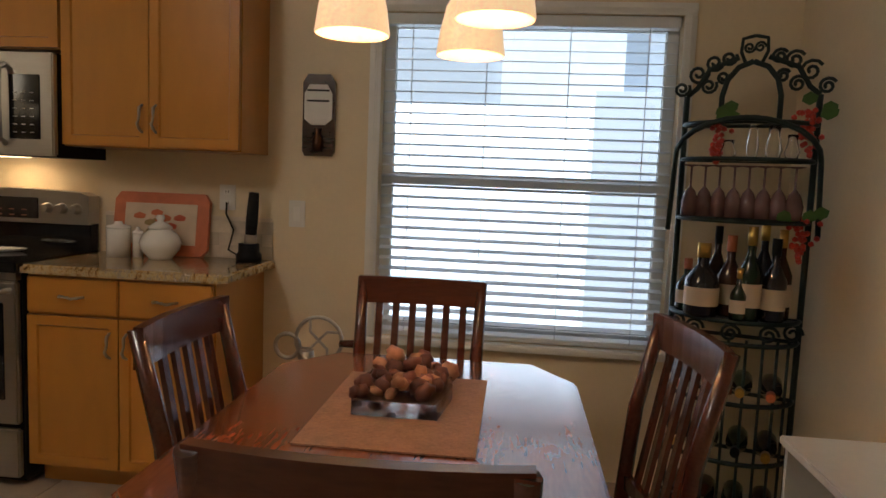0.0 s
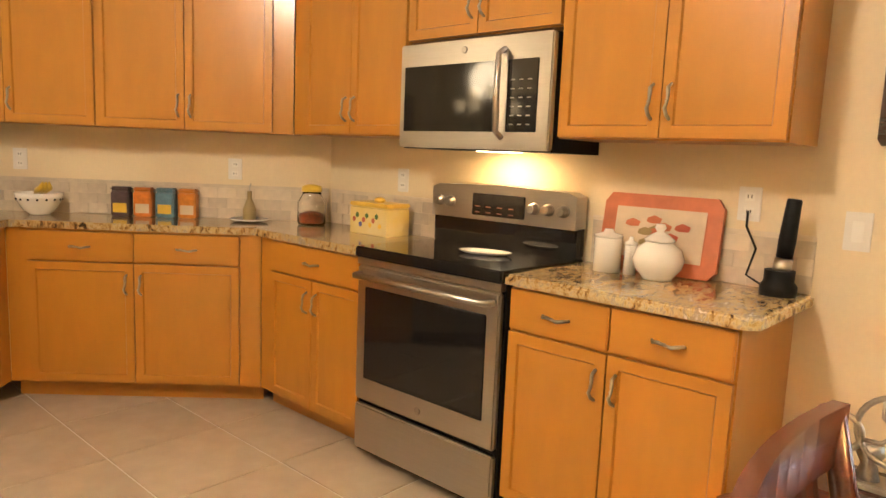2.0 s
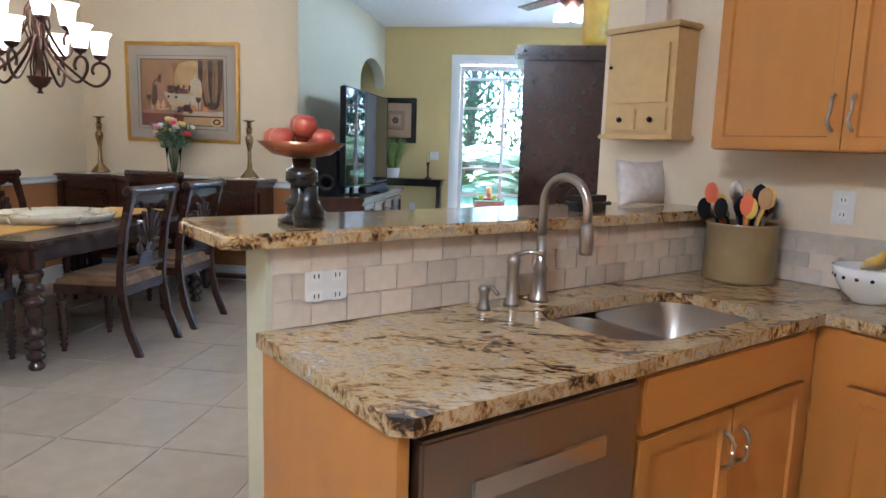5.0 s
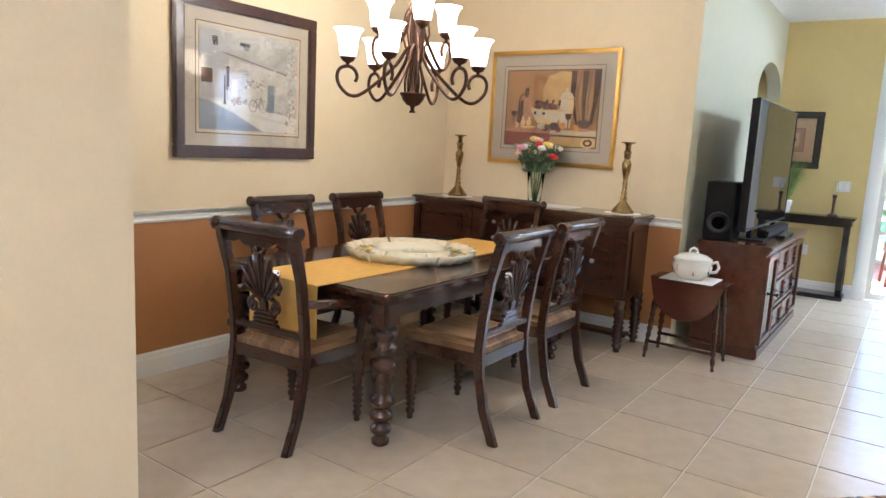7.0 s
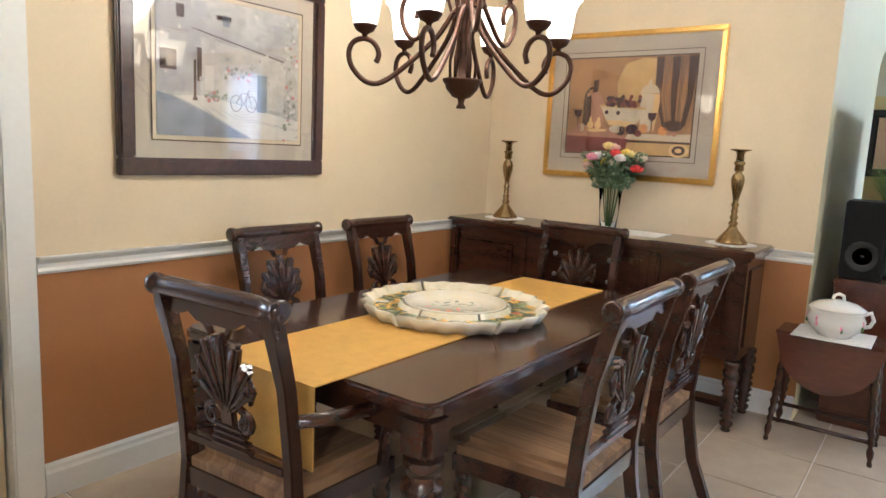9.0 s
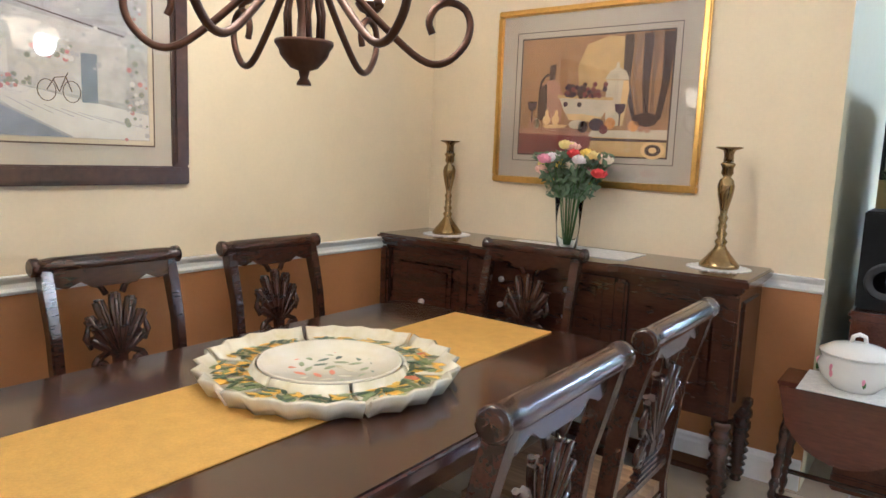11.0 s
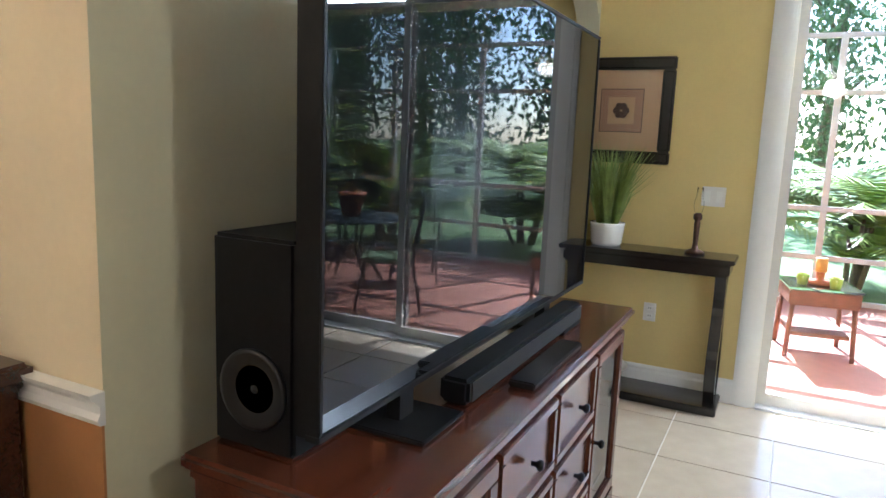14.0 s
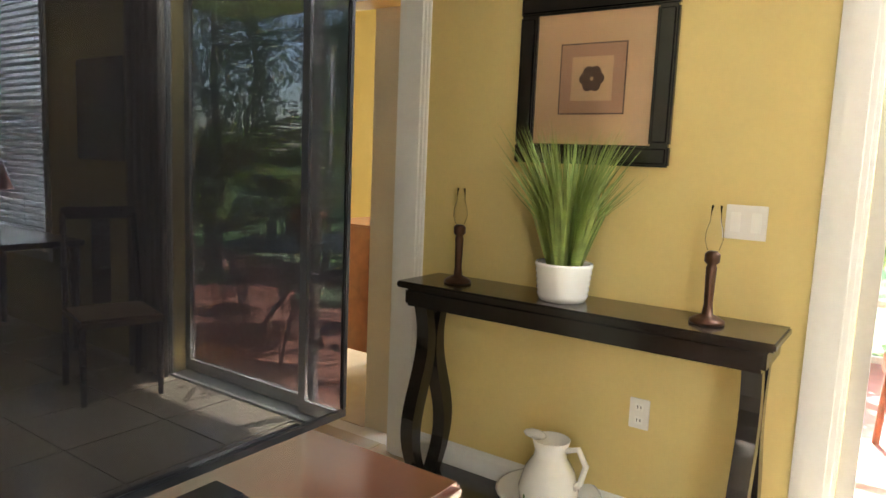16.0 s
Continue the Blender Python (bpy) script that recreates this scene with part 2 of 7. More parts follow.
# ---- large structure ----
WY, DW, SW = 4.26, 6.62 * Q, -1.11 * Q   # window wall, slanting wall, sink half wall
ceil = struct("ceiling", bx(-13.9, -6.4, H, 2.6, 6.4, H + 0.1), ceiling_white, "flat white painted ceiling", "ceiling")
# window wall with its opening
WX0, WX1, WZ0, WZ1 = 0.575, 1.84, 0.60, 2.02
bm = B()
box(bm, -2.36, WY, 0, WX0, WY + 0.14, H)
box(bm, WX1, WY, 0, 2.45, WY + 0.14, H)
box(bm, WX0, WY, 0, WX1, WY + 0.14, WZ0)
box(bm, WX0, WY, WZ1, WX1, WY + 0.14, H)
struct("wall_north", bm, wall_cream, "cream painted kitchen wall with a window opening", "wall")
struct("wall_east", bx(2.31, -6.4, 0, 2.45, WY, H), wall_cream, "cream painted kitchen side wall", "wall")
# slanting kitchen wall, running on past the half wall
e0, e1 = sd(-1.43, DW), (-2.36, WY)
f0, f1 = sd(-1.43, DW + 0.14), (-2.36, WY + 0.2)
solid("wall_slanting", [e0, e1, f1, f0], 0, H, wall_cream, "cream painted slanting kitchen wall", "wall")
solid("wall_half", [sd(SW, 3.93 * Q), sd(SW, DW), sd(SW - 0.13, DW), sd(SW - 0.13, 3.93 * Q)], 0, 1.12, wall_sage, "half-height wall behind the sink", "wall")
# dining room
struct("wall_dining_south", bx(-7.245, -2.61, 0, -4.1, -2.47, H), wall_cream, "cream dining room wall", "wall")
struct("wall_dining_west", bx(-7.385, -2.61, 0, -7.245, -0.27, H), wall_cream, "cream dining room end wall", "wall")
struct("wainscot_south", bx(-7.24, -2.47, 0.14, -4.1, -2.464, 0.925), wall_tan, "tan painted lower dining wall", "wall")
struct("wainscot_west", bx(-7.245, -2.464, 0.14, -7.239, -0.27, 0.925), wall_tan, "tan painted lower dining wall", "wall")


def moulding(name, x0, y0, x1, y1, z, prof, material, label):
    """A profile of (outward, up) pairs swept along a line; outward is to the left of the way."""
    bm = B()
    d = Vector((x1 - x0, y1 - y0, 0)).normalized()
    n = Vector((-d.y, d.x, 0))
    a = [bm.verts.new(Vector((x0, y0, z + h)) + n * o) for o, h in prof]
    b = [bm.verts.new(Vector((x1, y1, z + h)) + n * o) for o, h in prof]
    for i in range(len(prof)):
        j = (i + 1) % len(prof)
        bm.faces.new((a[i], a[j], b[j], b[i]))
    bm.faces.new(a[::-1])
    bm.faces.new(b)
    return struct(name, bm, material, label, name.split("_")[0])


RAIL = [(0, 0), (0.012, 0), (0.018, 0.012), (0.012, 0.024), (0.012, 0.04), (0.03, 0.058), (0.034, 0.068), (0, 0.068)]
BASE = [(0, 0), (0.016, 0), (0.016, 0.1), (0.011, 0.115), (0.011, 0.13), (0.004, 0.145), (0, 0.145)]
moulding("trim_chair_rail", -4.1, -2.466, -7.24, -2.466, 0.92, [(-o, h) for o, h in RAIL], white_paint, "white chair rail moulding")
moulding("trim_chair_rail_end", -7.243, -2.46, -7.243, -0.262, 0.92, [(-o, h) for o, h in RAIL], white_paint, "white chair rail moulding")
moulding("baseboard_south", -4.1, -2.468, -7.24, -2.468, 0, [(-o, h) for o, h in BASE], white_paint, "white baseboard")
moulding("baseboard_west", -7.243, -2.46, -7.243, -0.275, 0, [(-o, h) for o, h in BASE], white_paint, "white baseboard")
# living room: television wall with an arch, garden wall with a sliding door
bm = B()
box(bm, -9.42, -0.41, 0, -7.245, -0.27, H)
box(bm, -10.69, -0.41, 2.5, -9.4202, -0.27, H)
arc = [(-9.42, 2.15)] + [(-10.055 + 0.635 * cos(a), 2.15 + 0.33 * sin(a)) for a in [pi * i / 24 for i in range(1, 24)]] + [(-10.69, 2.15), (-10.69, 2.4999), (-9.42, 2.4999)]
prism(bm, arc, 0.27, 0.41, pose(0, 0, 0, 90))
struct("wall_television", bm, wall_sage, "pale sage wall with an arched opening", "wall")
GX, GY0, GY1, GZ = -10.69, 0.82, 3.05, 2.5   # garden wall and its sliding door
bm = B()
LX0, LX1, LZ0, LZ1 = 4.62, 5.62, 0.6, 2.7
box(bm, GX - 0.15, GY1, 0, GX, LX0, H)
box(bm, GX - 0.15, LX1, 0, GX, 6.26, H)
box(bm, GX - 0.15, LX0, 0, GX, LX1, LZ0)
box(bm, GX - 0.15, LX0, LZ1, GX, LX1, H)
box(bm, GX - 0.15, GY0, GZ, GX, GY1, H)
box(bm, GX - 0.15, -1.02, 0, GX, GY0, H)
box(bm, GX - 0.15, -1.9, 2.1, GX, -1.02, H)
box(bm, GX - 0.15, -6.4, 0, GX, -1.9, H)
struct("wall_garden", bm, wall_yellow, "yellow painted wall with a sliding door opening", "wall")
bm = bx(GX - 0.15, 6.26, 0, -2.2, 6.4, H)
struct("wall_living_north", bm, wall_yellow, "yellow living room end wall", "wall")
# walls that close the entrance side and the far bedroom
struct("wall_entry", bx(-3.19, -0.92, 0, 2.31, -0.8, H), wall_cream, "cream wall beside the dining room", "wall")
struct("wall_south", bx(-13.9, -6.4, 0, 2.45, -6.28, H), wall_cream, "plain cream outer wall", "wall")
struct("wall_hall", bx(-3.98, -6.3, 0, -3.86, -2.52, H), wall_cream, "plain cream hall wall", "wall")
struct("wall_bedroom_west", bx(-13.9, -6.4, 0, -13.76, -1.15, H), wall_yellow, "yellow bedroom wall", "wall")
struct("wall_bedroom_north", bx(-13.8, -1.3, 0, GX - 0.15, -1.15, H), wall_cream, "cream bedroom wall", "wall")
ground = struct("ground", bx(-600, -600, -0.3, 600, 600, -0.06), mat("lawn", (0.09, 0.16, 0.03), 0.9, 0, 3, 0.4, 0.3), "sunlit green lawn", "lawn")
struct("slab", bx(GX - 0.15, -6.4, -0.06, 2.45, 6.4, -0.006), grout, "grout bed under the floor tiles", "floor")
struct("slab_bedroom", bx(-13.9, -6.4, -0.06, GX - 0.151, -1.15, -0.006), grout, "bed under the bedroom floor", "floor")
struct("patio", bx(-14.4, -0.5, -0.058, GX - 0.15, 8.6, -0.02), mat("terracotta_patio", (0.42, 0.17, 0.11), 0.7, 0, 12, 0.15, 0.1), "terracotta patio floor", "patio")


def casing(name, axis, c, a0, a1, z0, z1, w, sgn, bottom=False):
    """Moulded white casing round an opening in a wall; axis is the wall's run."""
    bm = B()

    def bar(u0, u1, v0, v1):
        for k, (q, t) in enumerate(((0, 0.014), (0.012, 0.02), (0.03, 0.026))):
            p0, p1 = sorted((c, c + sgn * t))
            s = q if (u1 - u0) < (v1 - v0) else 0
            r = q if s == 0 else 0
            if axis == "x":
                box(bm, u0 + s, p0, v0 + r, u1 - s, p1, v1 - r, 0.003)
            else:
                box(bm, p0, u0 + s, v0 + r, p1, u1 - s, v1 - r, 0.003)
    bar(a0 - w, a0, z0, z1)
    bar(a1, a1 + w, z0, z1)
    bar(a0 - w, a1 + w, z1 + 0.001, z1 + w)
    if bottom:
        bar(a0 - w, a1 + w, z0 - w, z0 - 0.001)
    return struct(name, bm, white_paint, "white moulded casing", "trim")


casing("trim_sliding_door", "y", GX, GY0, GY1, 0, GZ, 0.13, 1)
casing("trim_bedroom_door", "y", GX, -1.9, -1.02, 0, 2.1, 0.17, 1)
casing("trim_kitchen_window", "x", WY, WX0, WX1, WZ0, WZ1, 0.05, -1)
casing("trim_living_window", "y", GX, LX0, LX1, LZ0, LZ1, 0.07, 1, True)
struct("trim_dining_end", bx(-4.1, -2.63, 0, -3.99, -2.455, 2.2, 0.008), white_paint, "white door casing at the wall's end", "trim")
struct("window_sill", bx(WX0 - 0.06, WY - 0.05, WZ0 - 0.03, WX1 + 0.06, WY + 0.03, WZ0, 0.006), white_paint, "white window sill board", "sill")
moulding("baseboard_garden", GX, -0.85, GX, 0.69, 0, [(-o, h) for o, h in BASE], white_paint, "white baseboard")


def window(name, axis, c, a0, a1, z0, z1, label, blind, tilt=12):
    w = tagged(new(name), label, "window", kind="structure")

    def bb(u0, v0, u1, v1, p0, p1):
        return bx(u0, c + p0, v0, u1, c + p1, v1, bevel=0.004)
    zm = (z0 + z1) / 2
    for u0, v0, u1, v1 in ((a0, z0, a0 + 0.05, z1), (a1 - 0.05, z0, a1, z1), (a0 + 0.05, z1 - 0.05, a1 - 0.05, z1), (a0 + 0.05, z0, a1 - 0.05, z0 + 0.05), (a0 + 0.05, zm - 0.025, a1 - 0.05, zm + 0.025)):
        part("window_frame", bb(u0, v0, u1, v1, 0.07, 0.12), white_paint, w)
    for v0, v1 in ((z0 + 0.05, zm - 0.025), (zm + 0.025, z1 - 0.05)):
        p = part("pane", bb(a0 + 0.05, v0, a1 - 0.05, v1, 0.092, 0.097), clear, w)
        p.visible_shadow = False
    b = thing("window_blind", ((a0 + a1) / 2, c + 0.03, z0), 0, "white horizontal slat blind, lowered and open", "blind")
    hw = (a1 - a0) / 2 - 0.01
    n = int((z1 - z0 - 0.06) / blind)
    me = bx(-hw, -0.024, -0.0014, hw, 0.024, 0.0014, m=pose(0, 0, 0, tilt))
    bmesh.ops.recalc_face_normals(me, faces=me.faces)
    data = bpy.data.meshes.new("slat")
    me.to_mesh(data)
    data.materials.append(blind_white)
    for i in range(n):
        o = new("slat", data)
        o.parent, o.location = b, (0, 0, 0.03 + blind * i)
    part("headrail", bx(-hw, -0.03, z1 - z0 - 0.05, hw, 0.03, z1 - z0 - 0.003, bevel=0.004), blind_white, b)
    part("bottom_rail", bx(-hw, -0.025, 0.004, hw, 0.025, 0.02, bevel=0.004), blind_white, b)
    if axis == "y":
        for o in (w, b):
            o.matrix_world = pose(GX, 0, 0, 0, 0, 90) @ o.matrix_world
    for u in (-hw * 0.8, -hw * 0.28, hw * 0.28, hw * 0.8):
        part("ladder_cord", bx(u - 0.002, -0.026, 0.01, u + 0.002, -0.024, z1 - z0 - 0.05), blind_white, b)
    return w


window("window_1", "x", WY, WX0, WX1, WZ0, WZ1, "white double-hung kitchen window", 0.046)
window("window_2", "y", 0, LX0, LX1, LZ0, LZ1, "white living room window behind blinds", 0.05, 40)
door = tagged(new("door_sliding"), "white framed sliding glass patio door", "door", kind="structure")
mid = 1.95
alu = mat("white_aluminium", (0.55, 0.54, 0.52), 0.4, 0.2, 50, 0.05, 0.02)
for y0, y1, dx in ((GY0, mid + 0.03, 0.05), (mid - 0.03, GY1, 0.1)):
    x = GX - dx
    leaf = part("leaf", bx(x - 0.02, y0, 0.02, x + 0.02, y0 + 0.05, GZ - 0.02), alu, door)
    part("stile", bx(x - 0.02, y1 - 0.05, 0.02, x + 0.02, y1, GZ - 0.02), alu, leaf)
    part("rail", bx(x - 0.02, y0 + 0.05, 0.02, x + 0.02, y1 - 0.05, 0.09), alu, leaf)
    part("rail", bx(x - 0.02, y0 + 0.05, GZ - 0.08, x + 0.02, y1 - 0.05, GZ - 0.02), alu, leaf)
    p = part("pane", bx(x - 0.003, y0 + 0.05, 0.09, x + 0.003, y1 - 0.05, GZ - 0.08), clear, leaf)
    p.visible_shadow = False
part("threshold", bx(GX - 0.15, GY0, -0.01, GX + 0.03, GY1, 0.012, bevel=0.004), alu, door)

# ---- kitchen cabinets ----
# local frame of every unit: wall at y = 0, front towards -y


def handle(parent, x, y, z, vertical, size=0.1):
    bm = B()
    pts = [(0, 0, 0), (0.012, -0.022, 0), (0.3 * size, -0.03, 0.004), (0.5 * size, -0.026, -0.002), (0.7 * size, -0.03, -0.004), (size - 0.012, -0.022, 0), (size, 0, 0)]
    tube(bm, pts, [0.005, 0.006, 0.006, 0.004, 0.006, 0.006, 0.005], 6)
    ball(bm, (0.5 * size, -0.027, 0), 0.0065, 1)
    bmesh.ops.transform(bm, matrix=pose(x, y, z, 0, -90 if vertical else 0, 0) @ pose(-size / 2, 0, 0), verts=bm.verts)
    return part("handle", bm, pewter, parent, "twisted pewter pull")


def panel(parent, name, x0, x1, z0, z1, y, frame_w=0.055, flat=False):
    """A door or drawer front; its outer face at y - 0.02."""
    bm = bx(x0, y - 0.02, z0, x1, y, z1)
    if not flat:
        bm.normal_update()
        f = min(bm.faces, key=lambda q: q.calc_center_median().y)
        bmesh.ops.inset_region(bm, faces=[f], thickness=frame_w)
        bmesh.ops.inset_region(bm, faces=[f], thickness=0.007, depth=-0.009)
    else:
        bmesh.ops.bevel(bm, geom=list(bm.edges), offset=0.004, segments=2, affect="EDGES")
    return part(name, bm, maple_h if flat else maple, parent)


def base_unit(at, rz, w, depth, fill_l=0.0, fill_r=0.0, drawers=2, label="honey maple base cabinet with drawers over doors"):
    c = thing("base_cabinet", (*at, 0), rz, label, "cabinet", "base cabinets")
    part("body", bx(0, -depth + 0.001, 0.095, w, -0.002, 0.878 if drawers else 0.69), maple, c)
    if not drawers:
        part("front_rail", bx(0, -depth + 0.001, 0.691, w, -depth + 0.018, 0.878), maple, c)
    part("toe_kick", bx(0, -depth + 0.075, 0, w, -0.01, 0.094), maple_h, c, "recessed maple toe kick")
    x0, x1 = fill_l + 0.006, w - fill_r - 0.006
    m = (x0 + x1) / 2
    ds = [(x0, m - 0.003), (m + 0.003, x1)] if drawers == 2 else [(x0, x1)]
    for a, b in ds:
        d = panel(c, "drawer_front", a, b, 0.725, 0.868, -depth, flat=True)
        if drawers:
            handle(d, (a + b) / 2, -depth - 0.02, 0.795, False)
    for a, b, hx in ((x0, m - 0.003, m - 0.035), (m + 0.003, x1, m + 0.035)):
        d = panel(c, "door", a, b, 0.105, 0.715, -depth)
        handle(d, hx, -depth - 0.02, 0.61, True)
    return c


def wall_unit(at, rz, w, depth, z0, z1, fill_l=0.0, fill_r=0.0):
    c = thing("wall_cabinet", (*at, 0), rz, "honey maple two-door wall cabinet", "cabinet", "wall cabinets")
    part("body", bx(0, -depth + 0.001, z0, w, -0.002, z1), maple, c)
    x0, x1 = fill_l + 0.005, w - fill_r - 0.005
    m = (x0 + x1) / 2
    for a, b, hx in ((x0, m - 0.002, m - 0.03), (m + 0.002, x1, m + 0.03)):
        d = panel(c, "door", a, b, z0 + 0.006, z1 - 0.006, -depth)
        handle(d, hx, -depth - 0.02, z0 + 0.12, True, 0.11)
    return c


BD, UD = 0.5, 0.3
base_unit((-0.715, WY), 0, 0.775, BD)
base_unit((-2.268, WY), 0, 0.778, BD, fill_l=0.1, drawers=1)
DD = DW - 6.03 * Q
base_unit(sd(-0.265 * Q, DW), 45, 1.24, DD, fill_l=0.1, fill_r=0.1)
SD = -0.265 * Q - SW
base_unit(sd(SW, 3.41), 135, 4.262 - 3.41, SD, fill_r=0.075, drawers=0, label="honey maple sink base cabinet with two doors")
wall_unit((-0.695, WY), 0, 0.765, UD, 1.385, 2.3)
wall_unit((-1.46, WY), 0, 0.76, UD, 1.775, 2.3)
wall_unit((-2.285, WY), 0, 0.82, UD, 1.385, 2.3, fill_l=0.1)
U2 = DW - 6.253 * Q
wall_unit(sd(-0.685, DW), 45, 0.88, U2, 1.385, 2.3)
wall_unit(sd(0.197, DW), 45, 0.98, U2, 1.385, 2.3, fill_r=0.1)
panel_end = thing("end_panel", (*sd(SW, 2.768), 0), 135, "honey maple end panel of the peninsula", "panel")
part("board", bx(0, -SD, 0, 0.025, -0.002, 0.878), maple, panel_end)

# granite worktops
def slab_top(name, outline, z0, z1, label):
    ob = link(name, prism(B(), outline, z0, z1, bevel=0.009), granite)
    return tagged(ob, label, "worktop")


slab_top("worktop", [(-0.72, WY - 0.002), (-0.72, WY - BD - 0.04), (0.08, WY - BD - 0.04), (0.11, WY - BD - 0.01), (0.11, WY - 0.002)], 0.88, 0.915, "speckled gold and brown granite worktop beside the range")
cf, df = -0.225 * Q, 6.0 * Q
yf = WY - BD - 0.04
inner = (yf - 6.0, yf)
sink_s0, sink_s1, sink_d0, sink_d1 = -0.62, -0.235, 3.46, 4.12


def round_rect(cx_, cy_, hx, hy, r, n=6):
    out = []
    for qx, qy, a0 in ((1, 1, 0), (-1, 1, 90), (-1, -1, 180), (1, -1, 270)):
        out += [(cx_ + qx * (hx - r) + r * cos(radians(a0 + 90 * i / n)), cy_ + qy * (hy - r) + r * sin(radians(a0 + 90 * i / n))) for i in range(n + 1)]
    return out


def pierced_slab(outline, hole, z0, z1):
    """One slab with a hole right through it."""
    bm = B()
    loops = [[bm.verts.new((x, y, z0)) for x, y in pts] for pts in (outline, hole)]
    es = [bm.edges.new((vs[i], vs[(i + 1) % len(vs)])) for vs in loops for i in range(len(vs))]
    bmesh.ops.triangle_fill(bm, edges=es, use_beauty=True, use_dissolve=False)
    up = bmesh.ops.extrude_face_region(bm, geom=list(bm.faces))
    bmesh.ops.translate(bm, vec=(0, 0, z1 - z0), verts=[v for v in up["geom"] if isinstance(v, bmesh.types.BMVert)])
    return bm


sink_rim = round_rect((sink_s0 + sink_s1) / 2, (sink_d0 + sink_d1) / 2, (sink_s1 - sink_s0) / 2, (sink_d1 - sink_d0) / 2, 0.13)
around = [sd(SW, 2.752), sd(cf - 0.03, 2.752), sd(cf, 2.782), sd(cf, df), inner, (-1.487, yf), (-1.487, WY - 0.002), (-2.36, WY - 0.002), sd(SW, DW)]
tagged(link("worktop", pierced_slab(around, [sd(a, b) for a, b in sink_rim], 0.88, 0.915), granite), "speckled gold and brown granite worktop round the sink", "worktop")
slab_top("bar_ledge", [sd(SW + 0.01, 2.67), sd(SW + 0.04, 2.7), sd(SW + 0.04, DW - 0.01), sd(SW - 0.36, DW - 0.01), sd(SW - 0.36, 2.71), sd(SW - 0.35, 2.68), sd(SW - 0.32, 2.67)], 1.121, 1.156, "granite bar ledge on the half wall")

# ---- appliances ----
rg = thing("range", (-1.484, WY, 0), 0, "stainless steel electric range with a black glass top", "range")
D = 0.55
part("body", bx(0.0, -D + 0.03, 0.03, 0.76, -0.02, 0.88), black_satin, rg)
part("cooktop", bx(-0.002, -D - 0.01, 0.88, 0.762, -0.02, 0.925, bevel=0.006), black_gloss, rg, "black glass cooktop")
part("drawer", bx(0.005, -D, 0.05, 0.755, -D + 0.03, 0.25, bevel=0.008), steel, rg)
od = part("oven_door", bx(0.005, -D, 0.27, 0.755, -D + 0.03, 0.845, bevel=0.008), steel, rg)
part("oven_window", bx(0.06, -D - 0.004, 0.37, 0.70, -D + 0.01, 0.76, bevel=0.003), black_gloss, od, "dark oven glass")
bm = tube(B(), [(0.03, -D, 0.81), (0.04, -D - 0.045, 0.81), (0.38, -D - 0.055, 0.812), (0.72, -D - 0.045, 0.81), (0.73, -D, 0.81)], 0.013, 10)
part("handle", bm, steel, od, "long steel bar handle")
part("vent_strip", bx(0.005, -D + 0.002, 0.85, 0.755, -D + 0.03, 0.878), steel, rg)
part("badge", lathe(B(), [(0.016, 0), (0.016, 0.003), (0.012, 0.005)], 20, pose(0.38, -D, 0.315, 90)), pewter, od, "round badge")
part("backguard", bx(0.0, -0.085, 0.925, 0.76, -0.02, 1.05, bevel=0.006), black_gloss, rg)
bm = prism(B(), [(0.0, 1.04), (0.76, 1.04), (0.76, 1.17), (0.72, 1.185), (0.38, 1.195), (0.04, 1.185), (0, 1.17)], 0.02, 0.10, pose(0, 0, 0, 90), )
cp = part("control_panel", bm, steel, rg)
part("display", bx(0.24, -0.106, 1.06, 0.52, -0.099, 1.155, bevel=0.003), black_gloss, cp)
for x in (0.05, 0.115, 0.565, 0.635, 0.705):
    part("knob", lathe(B(), [(0.025, 0), (0.024, 0.012), (0.02, 0.014), (0.019, 0.03), (0.016, 0.033)], 18, pose(x, -0.1, 1.11, 90)), pewter, cp, "steel burner knob")
terra_b = mat("dim_panel_print", (0.25, 0.1, 0.05), 0.5, 0, 30, 0.1, 0)
for i in range(4):
    for j in range(2):
        part("button", bx(0.26 + 0.06 * i, -0.108, 1.072 + 0.025 * j, 0.285 + 0.06 * i, -0.105, 1.076 + 0.025 * j), terra_b, cp)
mw = thing("microwave", (-1.455, WY, 1.335), 0, "stainless steel microwave over the range with its light on", "microwave")
part("body", bx(0, -0.325, 0.0, 0.755, -0.003, 0.42), black_satin, mw)
md = part("door", bx(0.0, -0.36, 0.004, 0.755, -0.326, 0.42, bevel=0.006), steel, mw)
part("window", bx(0.03, -0.364, 0.07, 0.525, -0.355, 0.33, bevel=0.002), black_gloss, md, "dark microwave window")
part("keypad", bx(0.565, -0.364, 0.07, 0.70, -0.355, 0.33, bevel=0.002), black_gloss, md)
for i in range(3):
    for j in range(6):
        part("button", bx(0.583 + 0.037 * i, -0.3655, 0.095 + 0.032 * j, 0.60 + 0.037 * i, -0.3642, 0.099 + 0.032 * j), pewter, md)
part("handle", tube(B(), [(0.545, -0.36, 0.05), (0.545, -0.395, 0.07), (0.545, -0.40, 0.2), (0.545, -0.395, 0.35), (0.545, -0.36, 0.37)], 0.012, 10), steel, md)
part("badge", lathe(B(), [(0.014, 0), (0.014, 0.003), (0.01, 0.005)], 20, pose(0.35, -0.36, 0.38, 90)), pewter, md, "round badge")
part("task_light", bx(0.3, -0.2, -0.004, 0.46, -0.1, 0.001), mat("warm_task_light", (1, 0.75, 0.4), 0.4, 0, 10, 0.02, 0, emit=1.9), mw, "lit task lamp lens")
area("range_light", (-1.08, 4.10, 1.325), (-1.08, 4.17, 0.9), 0.16, 0.08, 0.6, (1, 0.62, 0.28))
